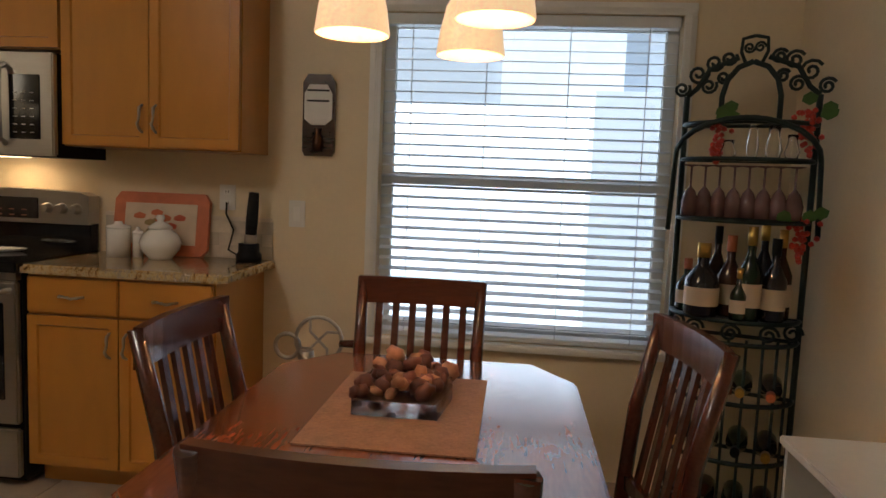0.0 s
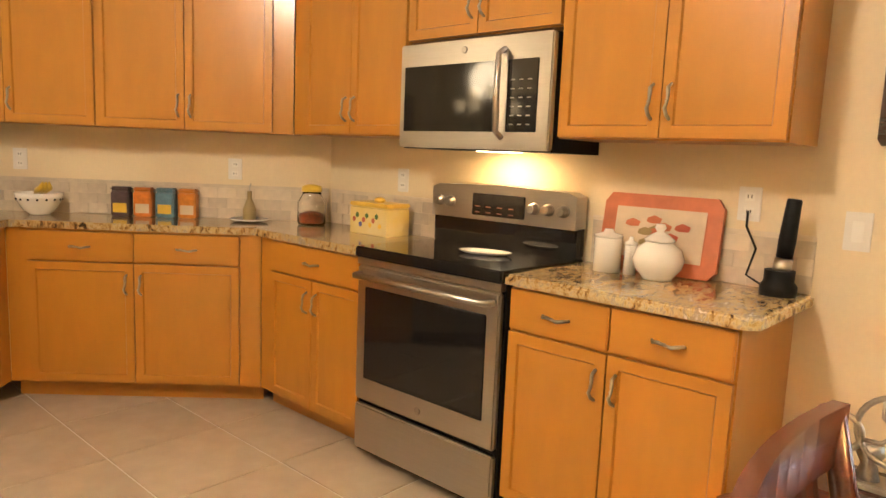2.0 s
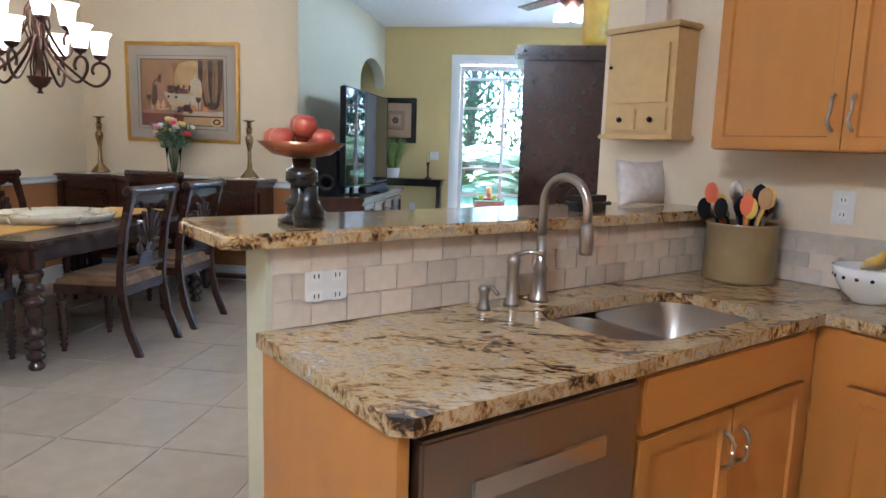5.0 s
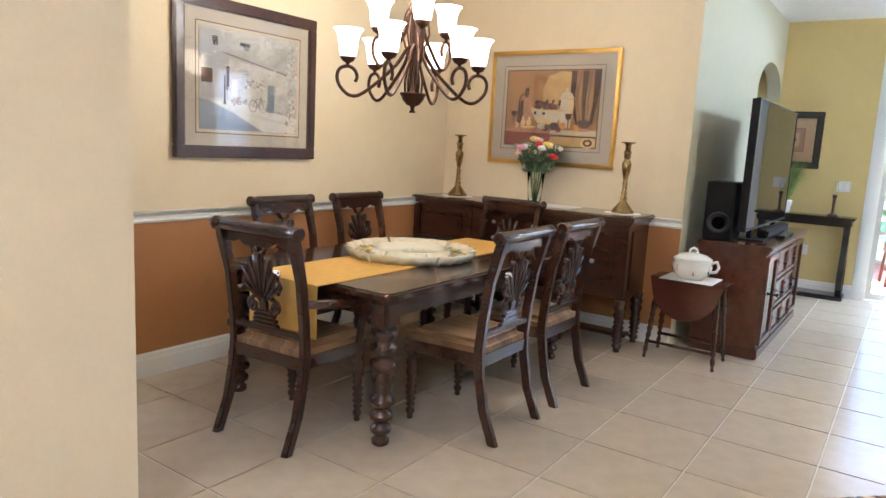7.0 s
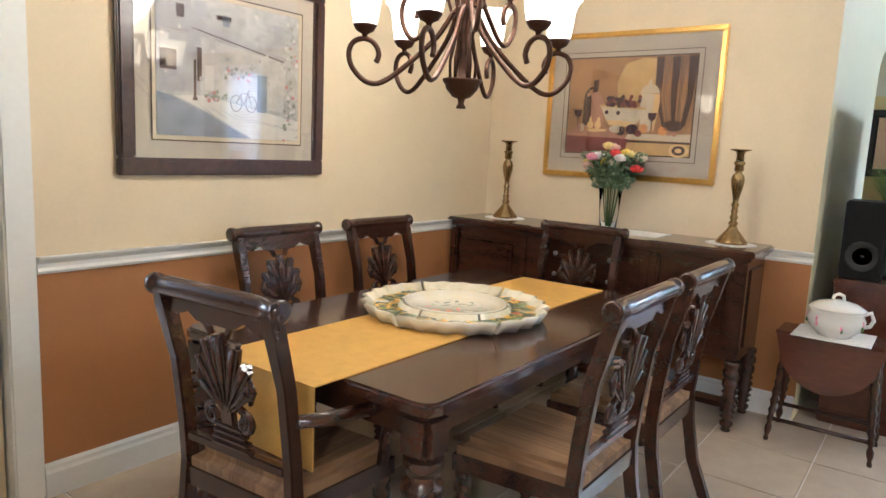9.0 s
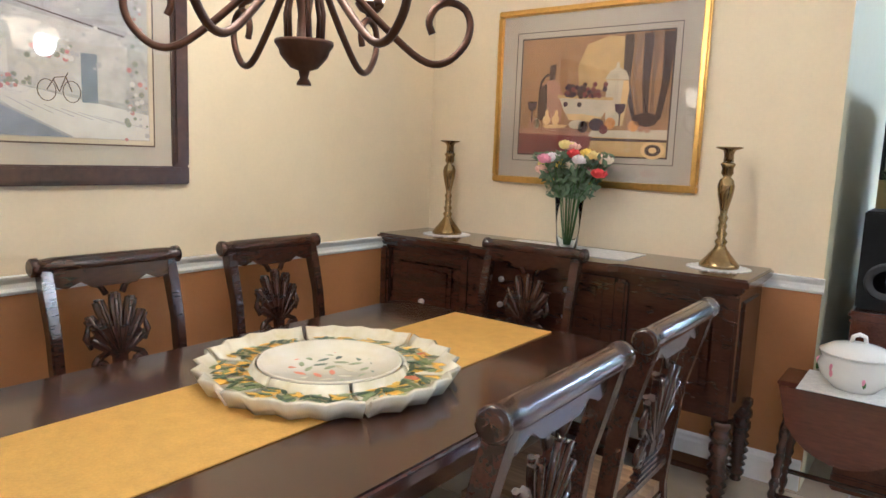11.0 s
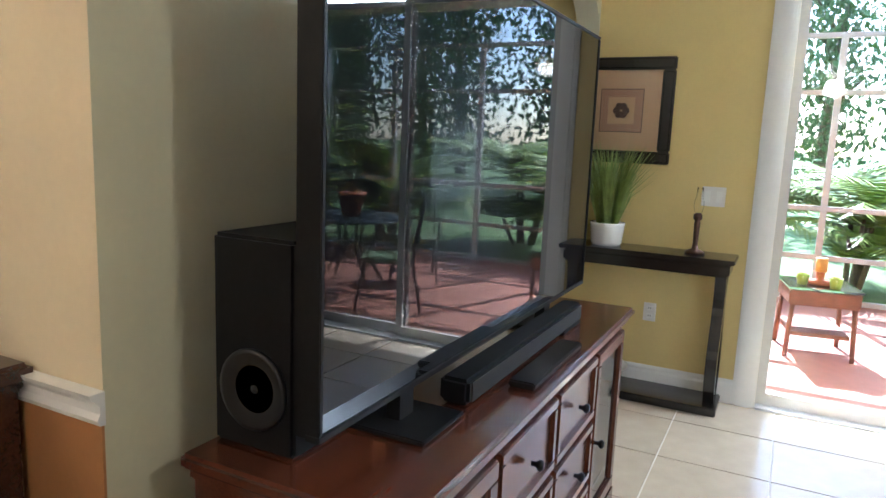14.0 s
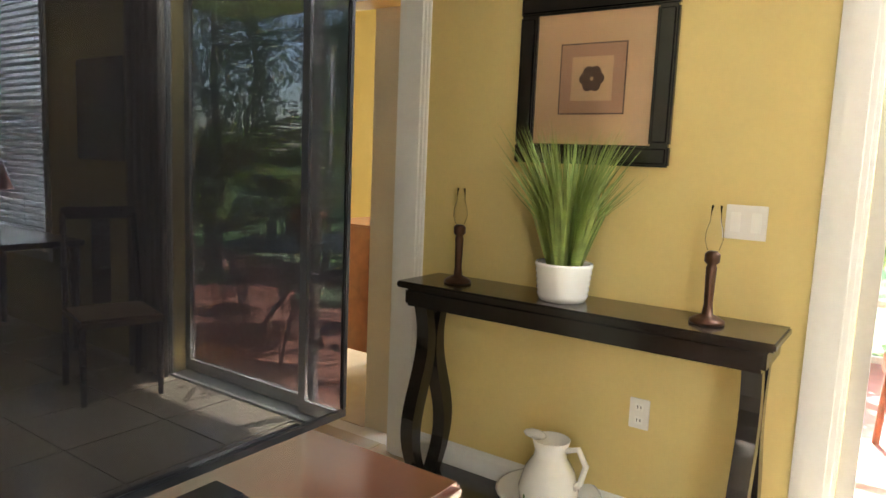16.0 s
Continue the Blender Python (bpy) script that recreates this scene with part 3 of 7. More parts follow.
dwm = thing("dishwasher", (*sd(SW, 2.80), 0), 135, "stainless dishwasher with a recessed pocket handle", "dishwasher")
part("body", bx(0.005, -SD + 0.02, 0.1, 0.60, -0.02, 0.872), black_satin, dwm)
part("door", bx(0.005, -SD - 0.02, 0.105, 0.60, -SD + 0.018, 0.862, bevel=0.006), dark_steel, dwm)
part("pocket_handle", bx(0.12, -SD - 0.026, 0.715, 0.49, -SD - 0.018, 0.765, bevel=0.004), mat("polished_steel", (0.7, 0.7, 0.68), 0.2, 1, 60, 0.05, 0.01), dwm, "bright recessed handle")
part("toe_kick", bx(0.0, -SD + 0.075, 0, 0.605, -0.05, 0.094), black_satin, dwm)

# sink and tap, in the peninsula's frame
sk = thing("sink", (*sd(SW, 0), 0), 135, "double-bowl stainless undermount sink", "sink")
for a, b in ((3.463, 3.70), (3.706, 4.117)):
    y0, y1 = -(sink_s1 - SW) + 0.003, -(sink_s0 - SW) - 0.003
    bm = B()
    rings = []
    for k, z in ((0, 0.879), (0.0, 0.876), (0.008, 0.85), (0.014, 0.76), (0.03, 0.735), (0.06, 0.725)):
        rings.append([bm.verts.new((x, y, z)) for x, y in round_rect((a + b) / 2, (y0 + y1) / 2, (b - a) / 2 - k, (y1 - y0) / 2 - k, 0.09 - k * 0.5)])
    for p, q in zip(rings, rings[1:]):
        for i in range(len(p)):
            bm.faces.new((p[i], p[(i + 1) % len(p)], q[(i + 1) % len(p)], q[i])).smooth = True
    bm.faces.new(rings[-1])
    bowl = part("bowl", bm, steel, sk)
    bowl.modifiers.new("sheet", "SOLIDIFY").thickness = 0.002
    part("drain", lathe(B(), [(0.04, 0), (0.04, 0.004), (0.02, 0.002)], 20, pose((a + b) / 2, (y0 + y1) / 2, 0.726)), pewter, bowl)
tap = thing("kitchen_tap", (*sd(SW + 0.085, 3.60), 0.915), 135, "brushed nickel gooseneck tap with pull-down head", "tap")
nick = mat("brushed_nickel", (0.42, 0.39, 0.36), 0.3, 1, 60, 0.05, 0.01)
part("base", lathe(B(), [(0.03, 0), (0.03, 0.01), (0.022, 0.02), (0.02, 0.09), (0.023, 0.1), (0.016, 0.115), (0.014, 0.2)], 20), nick, tap)
arcp = [(0, 0, 0.2)] + [(0, -0.085 + 0.085 * cos(a), 0.29 + 0.085 * sin(a)) for a in [pi * i / 12 for i in range(13)]]
part("spout", tube(B(), arcp + [(0, -0.172, 0.25)], 0.013, 12), nick, tap)
part("spray_head", lathe(B(), [(0.014, 0), (0.019, -0.02), (0.02, -0.08), (0.017, -0.09)], 16, pose(0, -0.172, 0.255)), nick, tap)
ld = thing("tap_lever", (*sd(SW + 0.085, 3.49), 0.915), 135, "brushed nickel tap side lever", "tap")
part("post", lathe(B(), [(0.024, 0), (0.024, 0.01), (0.017, 0.02), (0.018, 0.12), (0.022, 0.13), (0.012, 0.15)], 18), nick, ld)
part("lever", tube(B(), [(0, 0, 0.145), (0.03, -0.03, 0.16), (0.05, -0.07, 0.155)], [0.008, 0.006, 0.008], 8), nick, ld)
sp = thing("soap_dispenser", (*sd(SW + 0.09, 3.38), 0.915), 135, "short nickel soap dispenser", "dispenser")
part("post", lathe(B(), [(0.02, 0), (0.02, 0.01), (0.014, 0.02), (0.014, 0.05), (0.018, 0.055), (0.014, 0.07)], 16), nick, sp)
part("spout", tube(B(), [(0, 0, 0.06), (0, -0.03, 0.07), (0, -0.06, 0.055)], 0.006, 8), nick, sp)

# ---- slat-back chairs and breakfast table ----


def slat_chair(at, rz):
    """Faces -y; the back stands at y = 0.2."""
    c = thing("breakfast_chair", at, rz, "reddish cherry slat-back breakfast chair", "chair", "breakfast chairs")
    part("seat", prism(B(), [(-0.2, -0.22), (0.2, -0.22), (0.19, 0.19), (-0.19, 0.19)], 0.43, 0.46, bevel=0.01), cherry, c)
    for x in (-0.18, 0.18):
        part("leg", bx(x - 0.018, -0.21, 0, x + 0.018, -0.17, 0.43, bevel=0.004), cherry, c)
        part("back_post", tube(B(), [(x, 0.17, 0), (x, 0.16, 0.43), (x * 1.03, 0.19, 0.75), (x * 1.06, 0.245, 0.985)], [0.017, 0.021, 0.02, 0.017], 8), cherry, c)
    bm = B()
    for z0, z1, yy in ((0.905, 0.99, 0.235), (0.54, 0.575, 0.17)):
        n = 8
        for k in range(n):
            x0, x1 = -0.2 + 0.4 * k / n, -0.2 + 0.4 * (k + 1) / n
            cv = lambda x: yy + 0.02 * (1 - (x / 0.2) ** 2)
            prism(bm, [(x0, cv(x0) - 0.011), (x1, cv(x1) - 0.011), (x1, cv(x1) + 0.011), (x0, cv(x0) + 0.011)], z0, z1)
        bmesh.ops.remove_doubles(bm, verts=bm.verts, dist=0.0005)
        part("top_rail" if z0 > 0.8 else "lower_rail", bm, cherry, c)
        bm = B()
    bm.free()
    for k in range(6):
        x = -0.135 + 0.054 * k
        part("slat", prism(B(), [(x - 0.011, -0.006), (x + 0.011, -0.006), (x + 0.011, 0.006), (x - 0.011, 0.006)], 0, 0.35, Matrix.Translation((0, 0.188, 0.565)) @ pose(0, 0, 0, -10.5)), cherry, c)
    return c


ch = slat_chair((0.90, 3.17, 0), 0)
for m in (pose(0.70, 2.72, 0, 0, 0, 90), pose(1.35, 2.80, 0, 0, 0, -82), pose(1.02, 2.24, 0, 0, 0, 180)):
    copy_thing(ch, m)
tb = thing("breakfast_table", (0.96, 2.76, 0), 0, "polished red-brown breakfast table with clipped corners", "table")
oct_ = [(-0.30, -0.60), (0.30, -0.60), (0.42, -0.42), (0.42, 0.42), (0.30, 0.60), (-0.30, 0.60), (-0.44, 0.42), (-0.44, -0.42)]
part("tabletop", prism(B(), oct_, 0.722, 0.75, bevel=0.009), table_wood, tb)
part("apron", bx(-0.32, -0.45, 0.65, 0.32, 0.45, 0.72), cherry, tb)
for x in (-0.28, 0.28):
    for y in (-0.4, 0.4):
        part("leg", bx(x - 0.03, y - 0.03, 0, x + 0.03, y + 0.03, 0.65, bevel=0.006), cherry, tb)

# ---- dining room ----


def turned(h, r):
    return [(r * a, h * b) for a, b in ((0.5, 0), (0.6, 0.02), (0.42, 0.05), (0.75, 0.09), (0.8, 0.13), (0.45, 0.17), (0.85, 0.21), (0.55, 0.25), (0.95, 0.29), (0.6, 0.33), (1, 0.38), (0.7, 0.42), (1, 0.47), (0.65, 0.52), (0.95, 0.56), (0.7, 0.6), (1, 0.66), (1, 0.72), (0.75, 0.76), (1.05, 0.8), (1.05, 0.86), (0.8, 0.9), (1, 0.94), (1, 1))]


def chunky(h, r):
    return [(r * a, h * b) for a, b in ((0.55, 0), (0.7, 0.015), (0.7, 0.05), (0.5, 0.07), (0.5, 0.1), (0.8, 0.115), (0.85, 0.14), (0.8, 0.165), (0.55, 0.18), (0.6, 0.22), (0.9, 0.235), (0.95, 0.26), (0.9, 0.285), (0.62, 0.3), (0.75, 0.34), (0.98, 0.355), (1.02, 0.385), (0.98, 0.41), (0.68, 0.43), (0.78, 0.52), (0.9, 0.6), (0.72, 0.63), (0.72, 0.65), (1.05, 0.67), (1.1, 0.7), (1.05, 0.73), (0.75, 0.745), (0.75, 0.78), (1.02, 0.8), (1.06, 0.83), (1.02, 0.86), (0.72, 0.875), (0.85, 0.93), (1, 0.95), (1, 1))]


dt = thing("dining_table", (-5.38, -1.36, 0), 0, "dark mahogany dining table with turned legs", "table")
rc = []
for qx, qy, a0 in ((0.93, 0.54, 0), (-0.93, 0.54, 90), (-0.93, -0.54, 180), (0.93, -0.54, 270)):
    rc += [(qx + 0.06 * cos(radians(a0 + a)) * 1.0, qy + 0.06 * sin(radians(a0 + a))) for a in (0, 30, 60, 90)]
part("tabletop", prism(B(), rc, 0.728, 0.765, bevel=0.012), mahogany_top, dt)
part("apron", bx(-0.92, -0.53, 0.62, 0.92, 0.53, 0.727, bevel=0.006), mahogany, dt)
for x in (-0.92, 0.92):
    for y in (-0.53, 0.53):
        lg = part("leg", lathe(B(), chunky(0.58, 0.062), 22, pose(x, y, 0)), mahogany, dt)
        part("leg_block", bx(x - 0.06, y - 0.06, 0.58, x + 0.06, y + 0.06, 0.727, bevel=0.02), mahogany, lg)


def dining_chair(at, rz, arms=False):
    """Faces -y, the back leaning out at y = +0.24."""
    c = thing("dining_chair", at, rz, "carved dark mahogany dining chair with striped seat" if not arms else "carved dark mahogany armchair with striped seat", "chair", "dining chairs")
    part("seat", prism(B(), [(-0.25, -0.24), (0.25, -0.24), (0.21, 0.2), (-0.21, 0.2)], 0.44, 0.50, bevel=0.03), stripe_cloth, c, "brown striped seat cushion")
    part("seat_frame", prism(B(), [(-0.26, -0.25), (0.26, -0.25), (0.22, 0.21), (-0.22, 0.21)], 0.38, 0.44), mahogany, c)
    for x in (-0.23, 0.23):
        part("leg", lathe(B(), turned(0.38, 0.03), 14, pose(x, -0.22, 0)), mahogany, c)
        bm = B()
        pts = [(0.3, 0), (0.235, 0.16), (0.2, 0.34), (0.19, 0.46), (0.2, 0.6), (0.225, 0.8), (0.27, 0.97), (0.285, 1.03)]
        rings = [[bm.verts.new(v) for v in ((x - 0.02, y - 0.024, z), (x + 0.02, y - 0.024, z), (x + 0.02, y + 0.024, z), (x - 0.02, y + 0.024, z))] for y, z in pts]
        for p, q in zip(rings, rings[1:]):
            for k in range(4):
                bm.faces.new((p[k], p[(k + 1) % 4], q[(k + 1) % 4], q[k]))
        bm.faces.new(rings[0][::-1])
        bm.faces.new(rings[-1])
        bmesh.ops.bevel(bm, geom=[e for e in bm.edges if abs(e.verts[0].co.z - e.verts[1].co.z) > 0.01], offset=0.006, segments=2, affect="EDGES")
        part("back_post", bm, mahogany, c)
    bm = B()
    lathe(bm, [(0.026, -0.275), (0.033, -0.27), (0.033, -0.25), (0.027, -0.245), (0.031, -0.2), (0.031, 0.2), (0.027, 0.245), (0.033, 0.25), (0.033, 0.27), (0.026, 0.275)], 14, pose(0, 0.283, 1.035, 0, 90))
    part("crest_roll", bm, mahogany, c)
    bm = prism(B(), [(-0.21, 1.02), (0.21, 1.02), (0.21, 0.965), (0.17, 0.955), (0.12, 0.975), (0.08, 0.95), (-0.08, 0.95), (-0.12, 0.975), (-0.17, 0.955), (-0.21, 0.965)], -0.014, 0.014, Matrix.Translation((0, 0.265, 0)) @ pose(0, 0, 0, 90))
    part("crest_rail", bm, mahogany, c)
    sp_ = B()
    lean_ = Matrix.Translation((0, 0.212, 0.56)) @ pose(0, 0, 0, -8)
    for k in range(-3, 4):
        a = radians(90 - 16 * k)
        ln_ = 0.272 - 0.014 * k * k
        wide = 0.025
        pts = []
        for i in range(17):
            u = i / 8 if i <= 8 else 2 - i / 8
            w = wide * (0.3 + 0.7 * u) * math.sqrt(max(0.0, 1 - max(0, (u - 0.75) / 0.25) ** 2)) * (1 if i <= 8 else -1)
            l = ln_ * u
            pts.append((cos(a) * l - sin(a) * w, 0.12 + sin(a) * l + cos(a) * w))
        prism(sp_, pts[:8] + pts[9:], -0.009, 0.009, lean_ @ pose(0, 0, 0, 90))
        tube(sp_, [lean_ @ Vector((cos(a) * ln_ * u, -0.01, 0.12 + sin(a) * ln_ * u)) for u in (0.1, 0.5, 0.9)], [0.004, 0.007, 0.009], 6)
        tube(sp_, [lean_ @ Vector((cos(a) * ln_ * u, 0.01, 0.12 + sin(a) * ln_ * u)) for u in (0.1, 0.5, 0.9)], [0.004, 0.007, 0.009], 6)
    for s_ in (-1, 1):
        tube(sp_, [lean_ @ Vector(p) for p in [(s_ * 0.02, 0, 0.16), (s_ * 0.07, 0, 0.135)] + [(s_ * (0.07 + 0.03 * (1 - i / 20) * sin(i * 0.55)), 0, 0.1 + 0.035 * (1 - i / 20) * cos(i * 0.55)) for i in range(18)]], 0.012, 6)
        tube(sp_, [lean_ @ Vector(p) for p in ((s_ * 0.1, 0, 0.17), (s_ * 0.115, 0, 0.21), (s_ * 0.105, 0, 0.255))], [0.008, 0.013, 0.006], 6)
        tube(sp_, [lean_ @ Vector(p) for p in ((s_ * 0.03, 0, 0.36), (s_ * 0.05, 0, 0.395), (s_ * 0.08, 0, 0.4))], [0.012, 0.012, 0.008], 6)
    for i in range(4):
        z = 0.0 + 0.022 * i
        box(sp_, -0.085 + 0.008 * i, -0.013, z, 0.085 - 0.008 * i, 0.013, z + 0.018, 0.005, lean_)
    box(sp_, -0.028, -0.011, 0.08, 0.028, 0.011, 0.17, 0.006, lean_)
    part("carved_splat", sp_, mahogany, c, "carved shell-shaped open splat")
    part("lower_rail", bx(-0.21, 0.185, 0.53, 0.21, 0.215, 0.56, bevel=0.005), mahogany, c)
    if arms:
        for x in (-0.26, 0.26):
            part("arm", tube(B(), [(x * 0.88, 0.21, 0.7), (x * 1.05, 0.1, 0.69), (x * 1.1, -0.1, 0.665), (x * 1.08, -0.2, 0.65), (x * 1.05, -0.22, 0.6), (x * 1.02, -0.19, 0.54), (x, -0.18, 0.44)], [0.02, 0.024, 0.024, 0.028, 0.022, 0.02, 0.022], 8), mahogany, c)
    return c


dc = dining_chair((-5.13, -2.02, 0), 180)
for m in (pose(-5.87, -2.02, 0, 0, 0, 180), pose(-5.04, -0.70, 0, 0, 0, 0), pose(-5.72, -0.70, 0, 0, 0, 0), pose(-6.42, -1.42, 0, 0, 0, 90)):
    copy_thing(dc, m)
dining_chair((-4.36, -1.32, 0), -86, True)
rn = thing("table_runner", (-5.28, -1.34, 0.766), 0, "gold quilted table runner hanging over the table's end", "runner")
part("cloth", bx(-1.03, -0.24, 0, 1.0, 0.24, 0.004), gold_cloth, rn)
part("drop", bx(1.0, -0.24, -0.26, 1.005, 0.24, 0.004), gold_cloth, rn)

# sideboard, local frame: wall at y = 0, front towards -y
sb = thing("sideboard", (-7.235, -1.47, 0), 90, "dark carved sideboard with drawers, doors and turned legs", "sideboard")
W2 = 1.0
part("top", prism(B(), [(-W2, 0), (-W2, -0.47), (-0.36, -0.47), (-0.33, -0.51), (0.42, -0.51), (0.45, -0.47), (W2, -0.47), (W2, 0)], 0.975, 1.01, bevel=0.01), mahogany_top, sb)
part("top_moulding", bx(-W2 + 0.02, -0.455, 0.945, W2 - 0.02, -0.005, 0.974, bevel=0.008), mahogany, sb)
part("body", bx(-W2 + 0.04, -0.43, 0.40, W2 - 0.04, -0.01, 0.944), mahogany, sb)
part("body_front", bx(-0.35, -0.475, 0.40, 0.44, -0.431, 0.944), mahogany, sb)
for x0, x1 in ((-0.90, -0.42), (0.50, 0.92)):
    d = B()
    box(d, x0, -0.445, 0.45, x1, -0.428, 0.92, 0.004)
    box(d, x0 + 0.05, -0.455, 0.50, x1 - 0.05, -0.44, 0.87, 0.008)
    box(d, x0 + 0.08, -0.462, 0.53, x1 - 0.08, -0.45, 0.84, 0.006)
    dd = part("door", d, mahogany, sb)
    part("knob", ball(B(), ((x0 + x1) / 2, -0.475, 0.66), 0.018, 2), pewter, dd)
for k in range(4):
    for x0, x1 in ((-0.3, 0.03), (0.05, 0.39)):
        z0 = 0.42 + 0.128 * k
        d = B()
        box(d, x0, -0.487, z0, x1, -0.473, z0 + 0.118, 0.004)
        box(d, x0 + 0.025, -0.495, z0 + 0.02, x1 - 0.025, -0.485, z0 + 0.098, 0.006)
        dd = part("drawer", d, mahogany, sb)
        part("knob", ball(B(), ((x0 + x1) / 2, -0.507, z0 + 0.06), 0.015, 2), pewter, dd)
for x in (-0.94, -0.38, 0.47, 0.94):
    for y in ((-0.43, -0.07) if abs(x) > 0.9 else (-0.43,)):
        lg = part("leg", lathe(B(), turned(0.40, 0.045), 16, pose(x, y, 0)), mahogany, sb)
        if y < -0.4:
            part("pilaster", bx(x - 0.03, y - 0.05, 0.41, x + 0.03, y - 0.0, 0.94, bevel=0.012), mahogany, lg)
for s_ in (-1, 1):
    part("side_panel", bx(s_ * (W2 - 0.045), -0.36, 0.46, s_ * (W2 - 0.03), -0.07, 0.90, bevel=0.006), mahogany, sb)
part("stretcher", bx(-0.94, -0.28, 0.07, 0.94, -0.16, 0.1, bevel=0.006), mahogany, sb)


def candlestick(x, y, z):
    c = thing("candlestick", (x, y, z), 0, "tall turned antique brass candlestick", "candlestick", "candlesticks")
    part("stem", lathe(B(), [(0.085, 0), (0.085, 0.012), (0.075, 0.025), (0.05, 0.055), (0.03, 0.08), (0.02, 0.1), (0.028, 0.115), (0.016, 0.13), (0.024, 0.15), (0.015, 0.165), (0.02, 0.185), (0.014, 0.2), (0.022, 0.22), (0.014, 0.235), (0.018, 0.26), (0.032, 0.32), (0.036, 0.36), (0.03, 0.385), (0.016, 0.4), (0.026, 0.415), (0.024, 0.44), (0.032, 0.455), (0.022, 0.465)], 24), brass, c)
    part("socket", lathe(B(), [(0.022, 0.466), (0.02, 0.5), (0.026, 0.515), (0.055, 0.525), (0.056, 0.53), (0.02, 0.528)], 24), brass, c)
    return c


def doily(x, y, z, rx, ry, rz=0, wave=24):
    n = wave * 4
    out = [((rx + 0.008 * cos(wave * 2 * pi * i / n)) * cos(2 * pi * i / n), (ry + 0.008 * cos(wave * 2 * pi * i / n)) * sin(2 * pi * i / n)) for i in range(n)]
    ob = link("doily", prism(B(), out, 0, 0.003), lace)
    ob.matrix_world = pose(x, y, z, 0, 0, rz)
    return tagged(ob, "white crochet doily with a scalloped edge", "doily", "doilies")


for y in (-2.17, -0.66):
    doily(-7.03, y, 1.011, 0.13, 0.13)
    candlestick(-7.03, y, 1.0145)
rr = tagged(link("lace_runner", prism(B(), [(-0.14, -0.36), (0.14, -0.36), (0.15, 0), (0.14, 0.36), (-0.14, 0.36), (-0.15, 0)], 0, 0.003), lace), "white lace runner on the sideboard", "runner")
rr.matrix_world = pose(-7.02, -1.40, 1.011)


def picture(name, at, rz, w, h, fw, frame_mat, label, mat_c, art_c, inner=0.1, rot_fix=True):
    p = thing(name, at, rz, label, "picture")
    for x0, x1, z0, z1 in ((0, w, 0, fw), (0, w, h - fw, h), (0, fw, fw, h - fw), (w - fw, w, fw, h - fw)):
        bm = B()
        box(bm, x0, -0.03, z0, x1, -0.003, z1, 0.006)
        box(bm, x0 + fw * 0.15, -0.036, z0 + fw * 0.15, x1 - fw * 0.15, -0.03, z1 - fw * 0.15, 0.003)
        part("frame", bm, frame_mat, p)
    part("mount", bx(fw, -0.015, fw, w - fw, -0.004, h - fw), mat_c, p)
    part("print", bx(fw + inner, -0.018, fw + inner, w - fw - inner, -0.0155, h - fw - inner), art_c, p)
    part("glazing", bx(fw, -0.0275, fw, w - fw, -0.0255, h - fw), clear, p).visible_shadow = False
    return p


taupe = mat("taupe_mount", (0.42, 0.35, 0.26), 0.8, 0, 80, 0.05, 0.05)
still = mat("still_life_ground", (0.2, 0.09, 0.03), 0.5, 0, 9, 0.3, 0.05, (1, 1, 1), (0.4, 0.2, 0.06))
street = mat("street_scene_ground", (0.22, 0.2, 0.17), 0.5, 0, 26, 0.3, 0.05, (1, 1, 1), (0.5, 0.46, 0.4))
dframe = mat("dark_burl_frame", (0.05, 0.02, 0.012), 0.3, 0, 30, 0.5, 0.15, coat=0.3)
pa = picture("still_life_picture", (-7.243, -2.0, 1.325), 90, 1.16, 0.94, 0.035, gold, "gold-framed still life print behind glass", taupe, still, 0.13)
pb = picture("street_picture", (-4.42, -2.468, 1.30), 180, 1.13, 0.96, 0.075, dframe, "large dark-framed old street print behind glass", taupe, street, 0.1)
GYEL = mat("tan_print_mount", (0.5, 0.32, 0.16), 0.8, 0, 80, 0.06, 0.05)
GPRINT = mat("brown_print", (0.36, 0.2, 0.11), 0.8, 0, 60, 0.12, 0.05)
pc_ = picture("botanical_picture", (-10.688, -0.40, 1.395), 90, 0.61, 0.63, 0.075, ebony, "black-framed brown botanical print", GYEL, GPRINT, 0.11)

# chandelier
chd = thing("chandelier", (-5.05, -1.18, 1.62), 0, "bronze chandelier with lit frosted glass shades", "chandelier")
part("body", lathe(B(), [(0.018, 0), (0.018, 0.006), (0.01, 0.018), (0.014, 0.035), (0.034, 0.042), (0.058, 0.07), (0.062, 0.085), (0.072, 0.098), (0.072, 0.106), (0.02, 0.11), (0.016, 0.17), (0.028, 0.25), (0.018, 0.35), (0.026, 0.45), (0.02, 0.55), (0.03, 0.6), (0.012, 0.64)], 20), bronze, chd)
part("chain", tube(B(), [(0, 0, 0.64), (0, 0, H - 1.62 - 0.001)], 0.006, 8), bronze, chd)
shade_prof = [(0.028, 0), (0.043, 0.01), (0.05, 0.05), (0.055, 0.1), (0.066, 0.13), (0.081, 0.147), (0.077, 0.147), (0.062, 0.13), (0.051, 0.1), (0.046, 0.05), (0.038, 0.016)]
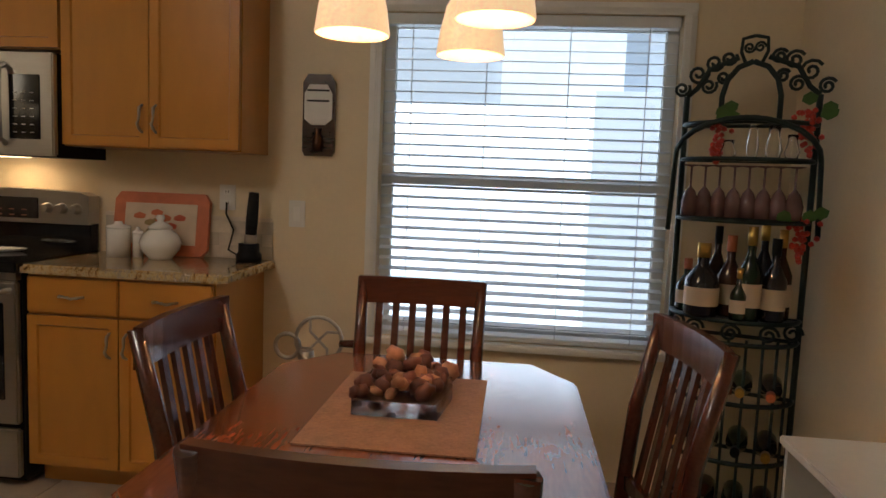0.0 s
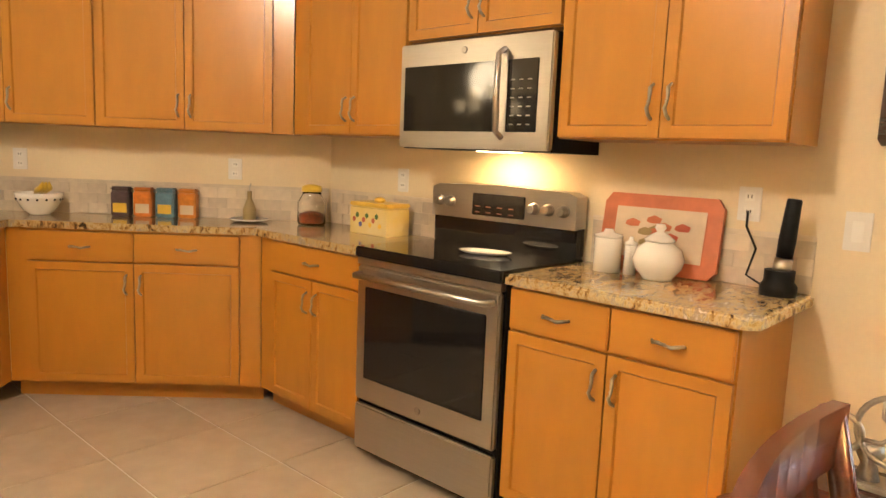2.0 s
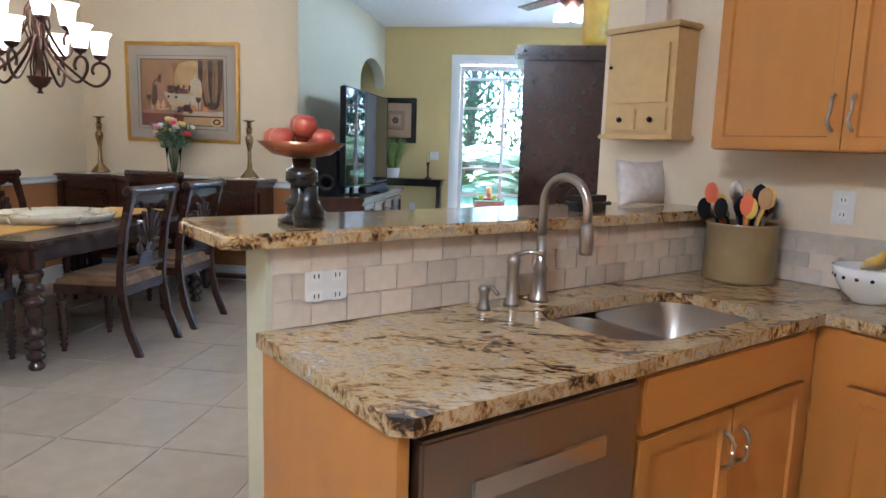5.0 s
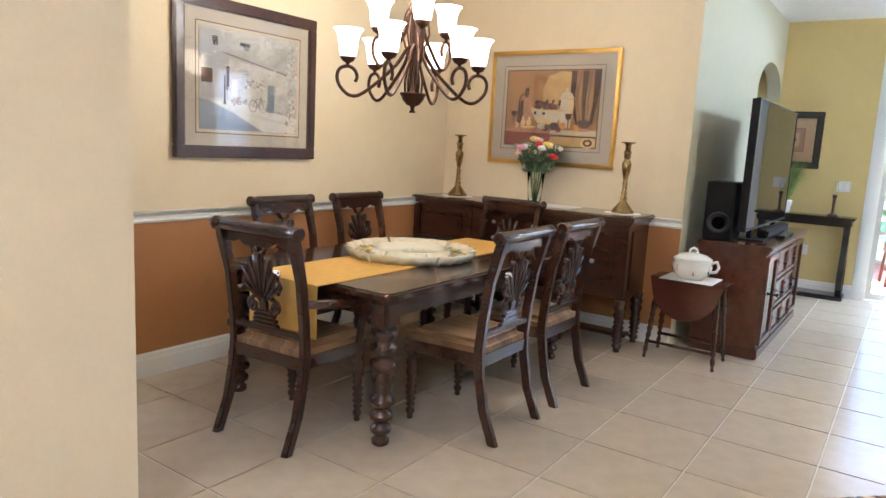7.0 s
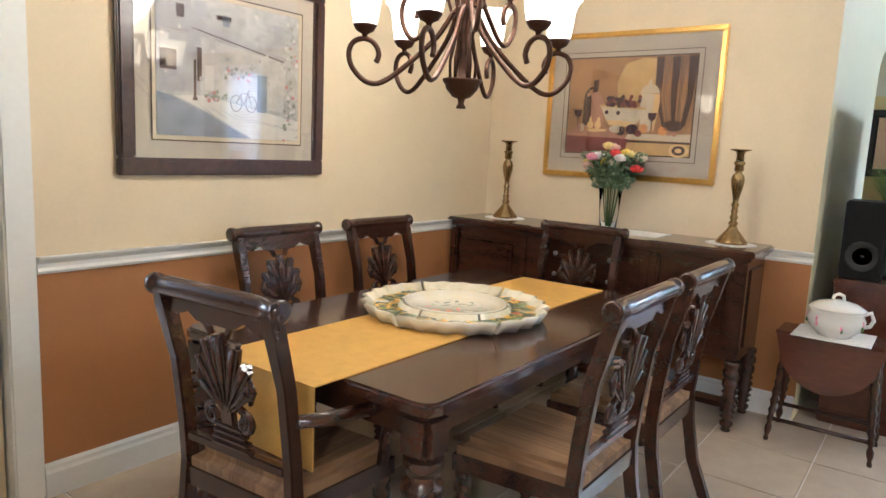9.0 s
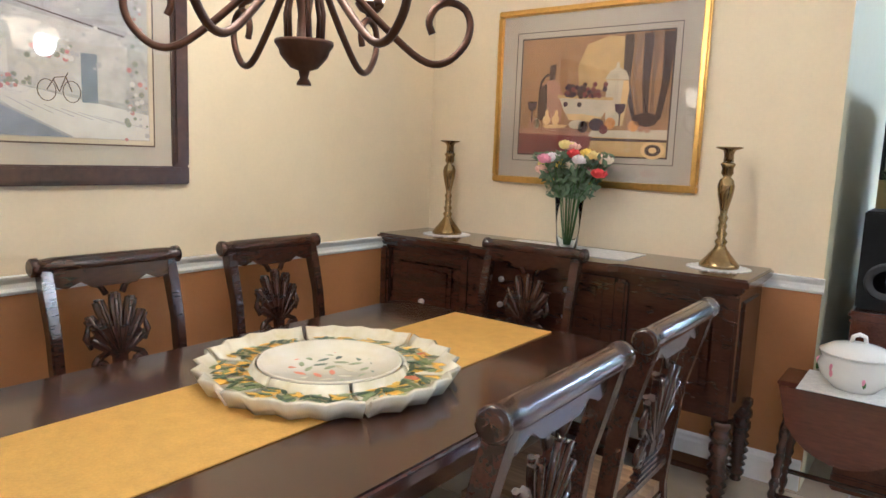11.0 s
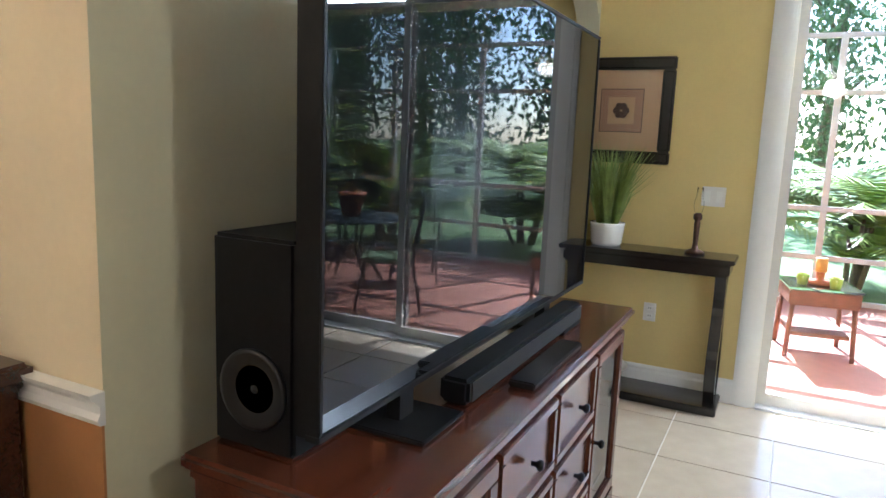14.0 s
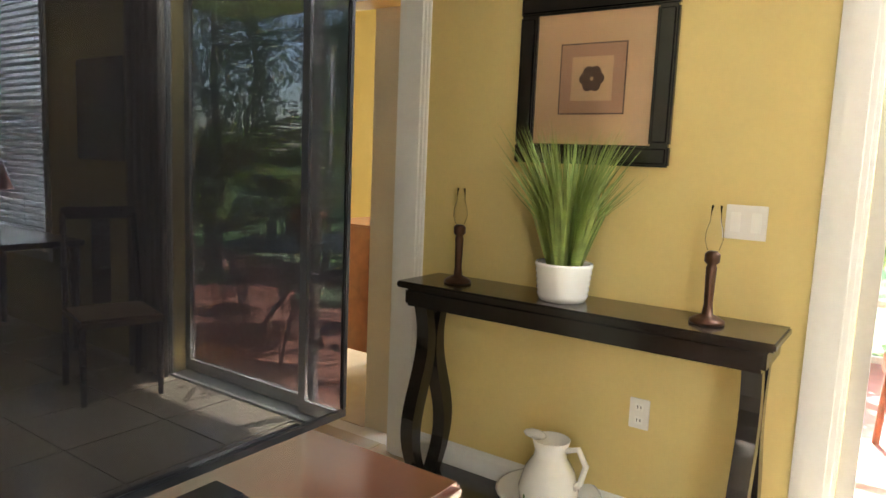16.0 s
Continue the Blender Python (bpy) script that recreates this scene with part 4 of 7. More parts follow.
for i in range(9):
    up = i >= 6
    a = 2 * pi * i / 6 + 0.3 if not up else 2 * pi * (i - 6) / 3 + 0.8
    R, zs = (0.36, 0.27) if not up else (0.22, 0.45)
    f = R / 0.36
    pr = [(0.02, zs + 0.09), (0.05, zs + 0.06), (0.1 * f, zs - 0.02), (0.2 * f, zs - 0.12), (0.29 * f, zs - 0.19), (0.35 * f, zs - 0.195), (0.4 * f, zs - 0.15), (0.415 * f, zs - 0.1), (0.4 * f, zs - 0.06), (0.36 * f, zs - 0.045), (0.325 * f, zs - 0.06), (0.308 * f, zs - 0.095), (0.318 * f, zs - 0.125)]
    arm = part("arm", tube(B(), smooth([(r * cos(a), r * sin(a), z) for r, z in pr]), 0.0095, 8), bronze, chd)
    part("cup", lathe(B(), [(0.008, zs - 0.045), (0.01, zs - 0.03), (0.03, zs - 0.02), (0.042, zs - 0.002), (0.042, zs + 0.003), (0.02, zs + 0.005)], 16, Matrix.Translation((R * cos(a), R * sin(a), 0))), bronze, arm)
    part("shade", lathe(B(), shade_prof, 20, Matrix.Translation((R * cos(a), R * sin(a), zs)), False), shade_glow, arm, "lit frosted bell shade")
for i in range(6):
    a = 2 * pi * i / 6
    part("cage_rod", tube(B(), [(r * cos(a), r * sin(a), z) for r, z in ((0.045, 0.105), (0.048, 0.17), (0.03, 0.26), (0.05, 0.34), (0.075, 0.42), (0.06, 0.52), (0.022, 0.6))], 0.006, 6), bronze, chd)
bulb("chandelier_light", (-5.05, -1.18, 2.32), 8.5, (1, 0.78, 0.5), 0.25)

# pendants over the breakfast table
for x, y, z in ((0.785, 2.88, 1.63), (1.12, 2.78, 1.645), (1.05, 3.06, 1.62)):
    p = thing("pendant_lamp", (x, y, z), 0, "lit amber crackle-glass pendant lamp", "lamp", "pendant lamps")
    part("shade", lathe(B(), [(0.086, 0), (0.088, 0.004), (0.08, 0.06), (0.066, 0.12), (0.04, 0.16), (0.018, 0.17), (0.016, 0.165), (0.037, 0.154), (0.062, 0.117), (0.076, 0.06), (0.084, 0)], 28, None, False), amber_glow, p, "glowing amber glass shade")
    part("socket", lathe(B(), [(0.02, 0.165), (0.022, 0.2), (0.012, 0.22)], 14), bronze, p)
    part("cord", tube(B(), [(0, 0, 0.22), (0, 0, H - z - 0.001)], 0.004, 6), bronze, p)
    bulb("pendant_light", (x, y, z + 0.05), 1.2, (1, 0.62, 0.28), 0.03)

# ---- television side ----
ts = thing("television_stand", (-7.33, -0.17, 0), 180, "brown cherry television stand with glass doors", "cabinet")
TW, TD = 1.86, 0.53
part("top", bx(-0.0, -TD, 0.815, TW, 0.0, 0.848, bevel=0.01), stand_wood, ts)
part("moulding", bx(0.02, -TD + 0.02, 0.785, TW - 0.02, -0.005, 0.814, bevel=0.008), stand_wood, ts)
part("body", bx(0.035, -TD + 0.04, 0.08, TW - 0.035, -0.01, 0.784), stand_wood, ts)
part("plinth", bx(0.02, -TD + 0.025, 0, TW - 0.02, -0.005, 0.079, bevel=0.008), stand_wood, ts)
yf2 = -TD + 0.04
for x0, x1, kind in ((0.07, 0.47, "door"), (0.49, 0.92, "drawer"), (0.94, 1.37, "drawer"), (1.39, 1.79, "door")):
    rows = ((0.1, 0.77),) if kind == "door" else ((0.1, 0.30), (0.32, 0.53), (0.55, 0.77))
    for z0, z1 in rows:
        bm = B()
        fw = 0.05 if kind == "door" else 0.03
        for a, b, c_, d in ((x0, x1, z0, z0 + fw), (x0, x1, z1 - fw, z1), (x0, x0 + fw, z0 + fw, z1 - fw), (x1 - fw, x1, z0 + fw, z1 - fw)):
            box(bm, a, yf2 - 0.02, c_, b, yf2, d, 0.004)
        dr = part(kind, bm, stand_wood, ts)
        part("panel", bx(x0 + fw, yf2 - 0.008, z0 + fw, x1 - fw, yf2 - 0.001, z1 - fw), black_gloss if kind == "door" else stand_wood, dr, "dark glass" if kind == "door" else "")
        kx = (x1 - 0.025 if x0 < 0.4 else x0 + 0.025) if kind == "door" else (x0 + x1) / 2
        part("knob", lathe(B(), [(0.008, 0), (0.007, 0.012), (0.016, 0.02), (0.016, 0.028), (0.008, 0.034)], 14, pose(kx, yf2 - 0.02, (z0 + z1) / 2, 90)), black_satin, dr)
tv = thing("television", (-7.36, 0.12, 0.849), 180, "large black flat television reflecting the patio door", "television")
panel_m = mat("television_screen", (0.006, 0.006, 0.007), 0.015, 0, 30, 0.1, 0)
panel_m.node_tree.nodes["Principled BSDF"].inputs["IOR"].default_value = 1.33
part("screen", bx(0.012, -0.034, 0.10, 1.74, -0.03, 1.045), panel_m, tv, "glossy dark screen")
bm = B()
for a, b, c_, d in ((0, 1.752, 0.085, 0.1), (0, 1.752, 1.045, 1.056), (0, 0.012, 0.1, 1.045), (1.74, 1.752, 0.1, 1.045)):
    box(bm, a, -0.038, c_, b, -0.005, d, 0.002)
part("bezel", bm, black_satin, tv)
part("back", bx(0.004, -0.03, 0.09, 1.748, 0.02, 1.05), black_satin, tv)
for x in (0.35, 1.35):
    part("foot", bx(x - 0.1, -0.12, 0, x + 0.1, 0.1, 0.012, bevel=0.003), black_satin, tv)
    part("neck", bx(x - 0.03, -0.02, 0.012, x + 0.03, 0.015, 0.095), black_satin, tv)
sbar = thing("soundbar", (-7.85, 0.2, 0.849), 180, "long black soundbar on the television stand", "speaker")
part("case", bx(0, -0.03, 0.004, 1.0, 0.05, 0.07, bevel=0.01), black_satin, sbar)
part("grille", bx(0.02, -0.033, 0.012, 0.98, -0.029, 0.062), mat("speaker_cloth", (0.015, 0.015, 0.016), 0.9, 0, 400, 0.3, 0.4), sbar)
tagged(link("media_player", bx(-8.5, 0.255, 0.849, -8.05, 0.33, 0.87, bevel=0.004), black_satin), "flat black media player in front of the soundbar", "device")
sub = thing("subwoofer", (-7.42, -0.05, 0.849), 90, "black box subwoofer with a round driver", "speaker")
part("case", bx(-0.11, -0.0, 0, 0.1, 0.3, 0.44, bevel=0.008), black_satin, sub)
part("driver", lathe(B(), [(0.085, 0), (0.085, 0.008), (0.075, 0.01), (0.05, -0.0), (0.02, -0.005), (0.001, 0.004)], 28, pose(0, 0.0, 0.13, 90)), mat("driver_rubber", (0.012, 0.012, 0.014), 0.35, 0, 60, 0.1, 0.05), sub, "round black driver")

# console table
ct = thing("console_table", (-10.675, -0.05, 0), 90, "black console table with curved lyre legs", "table")
part("top", bx(-0.70, -0.30, 0.875, 0.70, 0, 0.902, bevel=0.006), ebony, ct)
part("frieze", bx(-0.675, -0.28, 0.80, 0.675, -0.01, 0.874, bevel=0.012), ebony, ct)
part("shelf", bx(-0.68, -0.29, 0.0, 0.68, -0.01, 0.05, bevel=0.006), ebony, ct)
for s_ in (-1, 1):
    for y in (-0.25, -0.04):
        bm = B()
        n = 16
        side = -1 if y < -0.1 else 1
        f = lambda t: -0.145 + side * (0.075 + 0.045 * sin(2 * pi * t * 0.95) - 0.03 * (1 - t) ** 6)
        wd = lambda t: 0.028 - 0.006 * cos(2 * pi * t)
        for k in range(n):
            t0, t1 = k / n, (k + 1) / n
            prism(bm, [(f(t0) - wd(t0), 0.05 + 0.75 * t0), (f(t0) + wd(t0), 0.05 + 0.75 * t0), (f(t1) + wd(t1), 0.05 + 0.75 * t1), (f(t1) - wd(t1), 0.05 + 0.75 * t1)], s_ * 0.63 - 0.03, s_ * 0.63 + 0.03, Matrix(((0, 0, 1, 0), (1, 0, 0, 0), (0, 1, 0, 0), (0, 0, 0, 1))))
        bmesh.ops.remove_doubles(bm, verts=bm.verts, dist=0.0005)
        part("leg", bm, ebony, ct, "s-curved leg")

# ---- kitchen wall tiles ----


def splash(name, at, rz, w, z0, z1, label):
    st = tagged(new(name), label, "backsplash", kind="structure")
    st.matrix_world = pose(*at, 0, 0, 0, rz)
    part("bed", bx(0, -0.005, z0, w, -0.001, z1), travertine, st)
    tw, th = 0.1, (z1 - z0) / 3
    sizes = {}
    for r in range(3):
        x = -0.05 * (r % 2)
        while x < w:
            a, b = max(x, 0), min(x + tw, w)
            if b - a > 0.02:
                key = round(b - a, 3)
                if key not in sizes:
                    bm = bx(0.0008, -0.009, 0.0008, b - a - 0.0008, -0.005, th - 0.0008, bevel=0.001)
                    me = bpy.data.meshes.new("tile")
                    bm.to_mesh(me)
                    bm.free()
                    me.materials.append(travertine)
                    sizes[key] = me
                o = new("tile", sizes[key])
                o.parent, o.location = st, (a, 0, z0 + th * r)
            x += tw
    return st


splash("backsplash_sink", sd(SW, 2.79), 135, DW - 2.79, 0.916, 1.12, "tumbled travertine tiles behind the sink")
for nm, at, rz, w in (("backsplash_slant", sd(SW + 0.012, DW), 45, 1.343 - SW - 0.02), ("backsplash_range", (-2.34, WY), 0, 0.85), ("backsplash_end", (-0.70, WY), 0, 0.8)):
    splash(nm, at, rz, w, 0.916, 1.085, "travertine tile backsplash")
    ln = struct(nm.replace("backsplash", "trim"), bx(0, -0.016, 1.0855, w, -0.001, 1.103, bevel=0.005), travertine, "pencil liner on the backsplash", "trim")
    ln.matrix_world = pose(*at, 0, 0, 0, rz)


def plate(x, y, z, rz, w=0.075, h=0.115, kind="outlet", group="wall plates"):
    p = thing("outlet" if kind == "outlet" else "switch_plate", (x, y, z), rz, "white plastic wall %s" % ("outlet" if kind == "outlet" else "switch plate"), kind, group)
    part("plate", bx(-w / 2, -0.007, -h / 2, w / 2, -0.001, h / 2, bevel=0.002), porcelain, p)
    n = max(1, round(w / 0.06))
    for k in range(n):
        cx_ = -w / 2 + w * (k + 0.5) / n
        if kind == "outlet":
            for zz in (-0.025, 0.025):
                part("socket", bx(cx_ - 0.016, -0.009, zz - 0.014, cx_ + 0.016, -0.0065, zz + 0.014, bevel=0.003), white_paint, p)
                for dx in (-0.006, 0.006):
                    part("slot", bx(cx_ + dx - 0.0015, -0.0096, zz - 0.005, cx_ + dx + 0.0015, -0.0088, zz + 0.006), black_satin, p)
        else:
            part("rocker", bx(cx_ - 0.016, -0.011, -0.033, cx_ + 0.016, -0.0065, 0.033, bevel=0.002), white_paint, p)
    return p


plate(*sd(0.82, DW), 1.19, 45)
plate(*sd(-0.33, DW), 1.2, 45)
plate(-1.78, WY, 1.18, 0)
plate(-0.115, WY, 1.19, 0)
plate(0.21, WY, 1.13, 0, 0.075, 0.12, "switch")
plate(*sd(SW + 0.008, 2.93), 1.015, 135, 0.115, 0.075)
plate(-10.689, 0.478, 1.225, 90, 0.13, 0.115, "switch")
plate(-10.689, 0.175, 0.487, 90)
plate(-4.93, -2.463, 0.42, 180)

# ---- things on the worktops ----
red = mat("red_apple_skin", (0.42, 0.03, 0.025), 0.3, 0, 12, 0.4, 0.02, color2=(0.6, 0.2, 0.09))
terra = mat("terracotta_tray", (0.55, 0.16, 0.07), 0.5, 0, 20, 0.2, 0.1)
cream = mat("printed_cream", (0.62, 0.5, 0.36), 0.5, 0, 12, 0.15, 0.02)
yellow = mat("yellow_glaze", (0.75, 0.5, 0.06), 0.3, 0, 12, 0.2, 0.02)
leafg = mat("green_leaf", (0.06, 0.14, 0.03), 0.6, 0, 20, 0.4, 0.1)
pepper = mat("orange_silicone", (0.75, 0.16, 0.05), 0.5, 0, 20, 0.1, 0.02)
woodl = mat("light_wood", (0.45, 0.26, 0.1), 0.5, 0, 20, 0.2, 0.05, (6, 6, 1))
crock_m = mat("painted_metal_crock", (0.2, 0.15, 0.07), 0.4, 0.2, 7, 0.5, 0.05, color2=(0.45, 0.33, 0.14))
amber = glass("amber_bottle_glass", (0.25, 0.09, 0.02))
dgreen = glass("dark_green_bottle_glass", (0.02, 0.06, 0.02))
Z = 0.916
for k, c in enumerate(((0.08, 0.05, 0.06), (0.65, 0.2, 0.03), (0.12, 0.25, 0.35), (0.6, 0.22, 0.03))):
    t = thing("spice_tin", (*sd(0.23 + 0.118 * k, DW - 0.065), Z), 45, "printed spice tin with a rounded lid", "tin", "spice tins")
    part("body", bx(-0.048, -0.03, 0, 0.048, 0.03, 0.135, bevel=0.006), mat("tin_print", c, 0.35, 0.1, 30, 0.4, 0.02), t)
    part("lid", bx(-0.05, -0.032, 0.136, 0.05, 0.032, 0.158, bevel=0.008), mat("tin_lid", [v * 0.8 for v in c], 0.3, 0.3, 30, 0.3, 0.02), t)
    part("label", bx(-0.036, -0.0315, 0.02, 0.036, -0.0302, 0.07), cream if k % 2 else yellow, t)
bw = thing("fruit_bowl", (*sd(-0.16, DW - 0.15), Z), 0, "white pierced ceramic bowl with bananas", "bowl")
part("bowl", lathe(B(), [(0.05, 0), (0.055, 0.008), (0.08, 0.03), (0.105, 0.075), (0.115, 0.115), (0.11, 0.115), (0.1, 0.076), (0.075, 0.034), (0.04, 0.016)], 32), porcelain, bw)
for k in range(16):
    a = 2 * pi * k / 16
    part("hole", lathe(B(), [(0.006, 0), (0.006, 0.003)], 8, pose(0.107 * cos(a), 0.107 * sin(a), 0.082, 0, 78, math.degrees(a))), black_satin, bw)
for k in range(3):
    part("banana", tube(B(), [(-0.07, 0.02 * k, 0.1), (-0.02, 0.02 * k, 0.125), (0.03, 0.02 * k, 0.14), (0.06, 0.015 * k, 0.17)], [0.008, 0.017, 0.016, 0.005], 8), yellow, bw)
ck = thing("utensil_crock", (*sd(SW + 0.19, DW - 0.17), Z), 45, "brown painted metal crock full of cooking utensils", "crock")
part("pot", lathe(B(), [(0.12, 0), (0.125, 0.01), (0.122, 0.2), (0.126, 0.21), (0.118, 0.21), (0.114, 0.02)], 32), crock_m, ck)
rng = random.Random(4)
for k in range(22):
    a, r = rng.uniform(0, 2 * pi), rng.uniform(0.02, 0.1)
    x, y, l = r * cos(a), r * sin(a), rng.uniform(0.23, 0.31)
    mm = (black_satin, pepper, woodl, black_satin, steel, yellow)[k % 6]
    u = part("utensil", tube(B(), [(x * 0.3, y * 0.3, 0.02), (x, y, 0.22), (x * 1.4, y * 1.4, l)], 0.006, 6), mm, ck)
    part("head", ball(B(), (x * 1.5, y * 1.5, l + 0.015), 0.028, 2, (1, 0.3, 1.4)), mm, u)
dish = tagged(link("plate", lathe(B(), [(0.05, 0), (0.09, 0.008), (0.105, 0.015), (0.1, 0.018), (0.05, 0.006)], 28), porcelain), "white oval plate under the oil bottle", "plate")
dish.matrix_world = pose(*sd(0.93, DW - 0.14), Z)
ob_ = thing("oil_bottle", (*sd(0.93, DW - 0.14), Z + 0.008), 0, "dark olive oil bottle with a pourer", "bottle")
part("bottle", lathe(B(), [(0.03, 0), (0.035, 0.01), (0.035, 0.06), (0.02, 0.1), (0.012, 0.115), (0.012, 0.15), (0.015, 0.155)], 20), crock_m, ob_)
part("pourer", tube(B(), [(0, 0, 0.15), (0, 0, 0.18), (0.012, 0, 0.195)], 0.004, 6), steel, ob_)
jr = thing("candy_jar", (-2.29, 4.08, Z), 0, "clear glass jar with coloured sweets and a painted lid", "jar")
part("jar", lathe(B(), [(0.065, 0), (0.075, 0.01), (0.075, 0.12), (0.05, 0.16), (0.05, 0.175), (0.047, 0.175), (0.047, 0.158), (0.071, 0.118), (0.071, 0.012), (0.06, 0.006)], 28), clear, jr)
part("contents", lathe(B(), [(0.06, 0.008), (0.068, 0.014), (0.068, 0.055), (0.03, 0.07)], 20), mat("mixed_sweets", (0.05, 0.04, 0.03), 0.4, 0, 45, 0.3, 0.3, color2=(0.6, 0.12, 0.04)), jr)
part("lid", lathe(B(), [(0.052, 0.176), (0.055, 0.185), (0.05, 0.205), (0.02, 0.215)], 20), yellow, jr)
bk = thing("bread_box", (-1.8, 4.12, Z), 0, "yellow ceramic box painted with fruit and flowers", "box")
part("body", prism(B(), [(-0.13, -0.075), (0.13, -0.075), (0.13, 0.075), (-0.13, 0.075)], 0, 0.135, bevel=0.006), mat("painted_cream_glaze", (0.75, 0.55, 0.14), 0.25, 0, 9, 0.2, 0.02, color2=(0.78, 0.68, 0.4)), bk)
part("lid", bx(-0.137, -0.082, 0.136, 0.137, 0.082, 0.155, bevel=0.007), yellow, bk)
part("lid_knob", ball(B(), (0, 0, 0.165), 0.02, 2, (1.8, 1, 0.8)), yellow, bk)
for k in range(9):
    x, z = -0.1 + 0.023 * k, 0.07 + 0.025 * sin(k * 2.1)
    part("painted_fruit", ball(B(), (x, -0.0755, z), 0.014, 1, (1, 0.12, 1)), (red, leafg, mat("blue_flower", (0.12, 0.12, 0.35), 0.4) if k == 2 else yellow)[k % 3], bk)
ty = thing("serving_tray", (-0.41, WY - 0.06, Z), 0, "terracotta-edged tray with a printed floral middle, leaning on the wall", "tray")
lean = pose(0, 0, 0, -9)
oc = [(-0.2, 0), (0.2, 0), (0.225, 0.03), (0.225, 0.25), (0.2, 0.285), (-0.2, 0.285), (-0.225, 0.25), (-0.225, 0.03)]
part("rim", prism(B(), oc, -0.012, 0.012, lean @ pose(0, 0, 0, 90)), terra, ty)
part("middle", bx(-0.17, -0.016, 0.05, 0.17, -0.0125, 0.235, m=lean), cream, ty)
for k in range(11):
    a = k * 2.4
    part("printed_leaf", ball(B(), lean @ Vector((0.012 * k * cos(a), -0.0165, 0.15 + 0.007 * k * sin(a))), 0.024, 1, (1.4, 0.08, 0.8)), (terra, crock_m, red)[k % 3], ty)
tp = thing("teapot", (-0.345, WY - 0.17, Z), 0, "white relief-glazed teapot jar with a knobbed lid", "teapot")
part("body", lathe(B(), [(0.05, 0), (0.055, 0.01), (0.08, 0.04), (0.088, 0.07), (0.075, 0.105), (0.05, 0.125), (0.045, 0.13)], 28), porcelain, tp)
part("lid", lathe(B(), [(0.05, 0.131), (0.052, 0.138), (0.03, 0.155), (0.012, 0.165), (0.02, 0.178), (0.014, 0.192)], 24), porcelain, tp)
for x, h, r in ((-0.545, 0.12, 0.05), (-0.455, 0.1, 0.022)):
    cn = thing("canister", (x, WY - 0.16, Z), 0, "white ceramic canister with a lid", "canister", "canisters")
    part("pot", lathe(B(), [(r, 0), (r, h), (r * 0.95, h + 0.004)], 24), porcelain, cn)
    part("lid", lathe(B(), [(r * 1.04, h + 0.005), (r, h + 0.015), (r * 0.4, h + 0.022), (r * 0.3, h + 0.035)], 24), porcelain, cn)
wo = thing("wine_opener", (0.03, WY - 0.11, Z), 0, "black and silver electric wine opener in its stand", "opener")
part("stand", lathe(B(), [(0.055, 0), (0.055, 0.03), (0.045, 0.045), (0.045, 0.08)], 24), black_satin, wo)
part("grip", lathe(B(), [(0.024, 0.12), (0.026, 0.17), (0.022, 0.3), (0.019, 0.305)], 20, pose(0, 0, 0, 0, 4)), black_satin, wo)
part("collar", lathe(B(), [(0.027, 0.06), (0.027, 0.119)], 20, pose(0, 0, 0, 0, 4)), steel, wo)
part("cord", tube(B(), [(-0.145, 0.095, 0.25), (-0.14, 0.08, 0.2), (-0.1, 0.07, 0.13), (-0.12, 0.06, 0.04), (-0.04, 0.03, 0.01)], 0.004, 6), black_satin, wo)
sr = tagged(link("spoon_rest", lathe(B(), [(0.04, 0), (0.06, 0.003), (0.075, 0.013), (0.07, 0.014), (0.04, 0.005)], 20, Matrix.Diagonal((1.5, 0.8, 1, 1))), porcelain), "white fluted spoon rest on the cooktop", "dish")
sr.matrix_world = pose(-1.02, 3.98, 0.926, 0, 0, 20)
th = thing("wall_plaque", (0.305, WY - 0.002, 1.39), 0, "dark wooden wall plaque with a cream sign", "plaque")
part("board", prism(B(), [(-0.06, 0), (0.06, 0), (0.072, 0.02), (0.072, 0.32), (0.05, 0.355), (-0.05, 0.355), (-0.072, 0.32), (-0.072, 0.02)], 0.0, 0.02, pose(0, 0, 0, 90)), mahogany, th)
part("sign", prism(B(), [(-0.062, 0.16), (-0.03, 0.135), (0.03, 0.135), (0.062, 0.16), (0.062, 0.27), (0.04, 0.31), (-0.04, 0.31), (-0.062, 0.27)], 0.021, 0.03, pose(0, 0, 0, 90)), porcelain, th)
for z in (0.235, 0.28):
    part("dotted_line", bx(-0.05, -0.032, z, 0.05, -0.0305, z + 0.008), black_satin, th)
part("figure", lathe(B(), [(0.02, 0.02), (0.028, 0.06), (0.012, 0.1), (0.02, 0.12)], 12, Matrix.Translation((0, -0.03, 0))), bronze, th)
# grinder on a stool
st = thing("stool", (0.36, 3.95, 0), 0, "small brown stool with iron legs beside the cabinet", "stool")
part("seat", bx(-0.15, -0.13, 0.44, 0.15, 0.13, 0.47, bevel=0.006), cherry, st)
for x in (-0.12, 0.12):
    for y in (-0.1, 0.1):
        part("leg", tube(B(), [(x * 1.15, y * 1.15, 0), (x, y, 0.44)], 0.009, 8), pewter, st)
gr = thing("hand_grinder", (0.36, 3.95, 0.471), 0, "old grey cast-iron hand-cranked grinder with a wheel", "grinder")
part("base", bx(-0.08, -0.05, 0, 0.08, 0.05, 0.02, bevel=0.006), pewter, gr)
part("body", lathe(B(), [(0.03, 0.02), (0.02, 0.06), (0.035, 0.09), (0.03, 0.12)], 16), pewter, gr)
rg_ = lambda c, r, n=28: [(c[0] + r * cos(2 * pi * i / n), c[1], c[2] + r * sin(2 * pi * i / n)) for i in range(n + 1)]
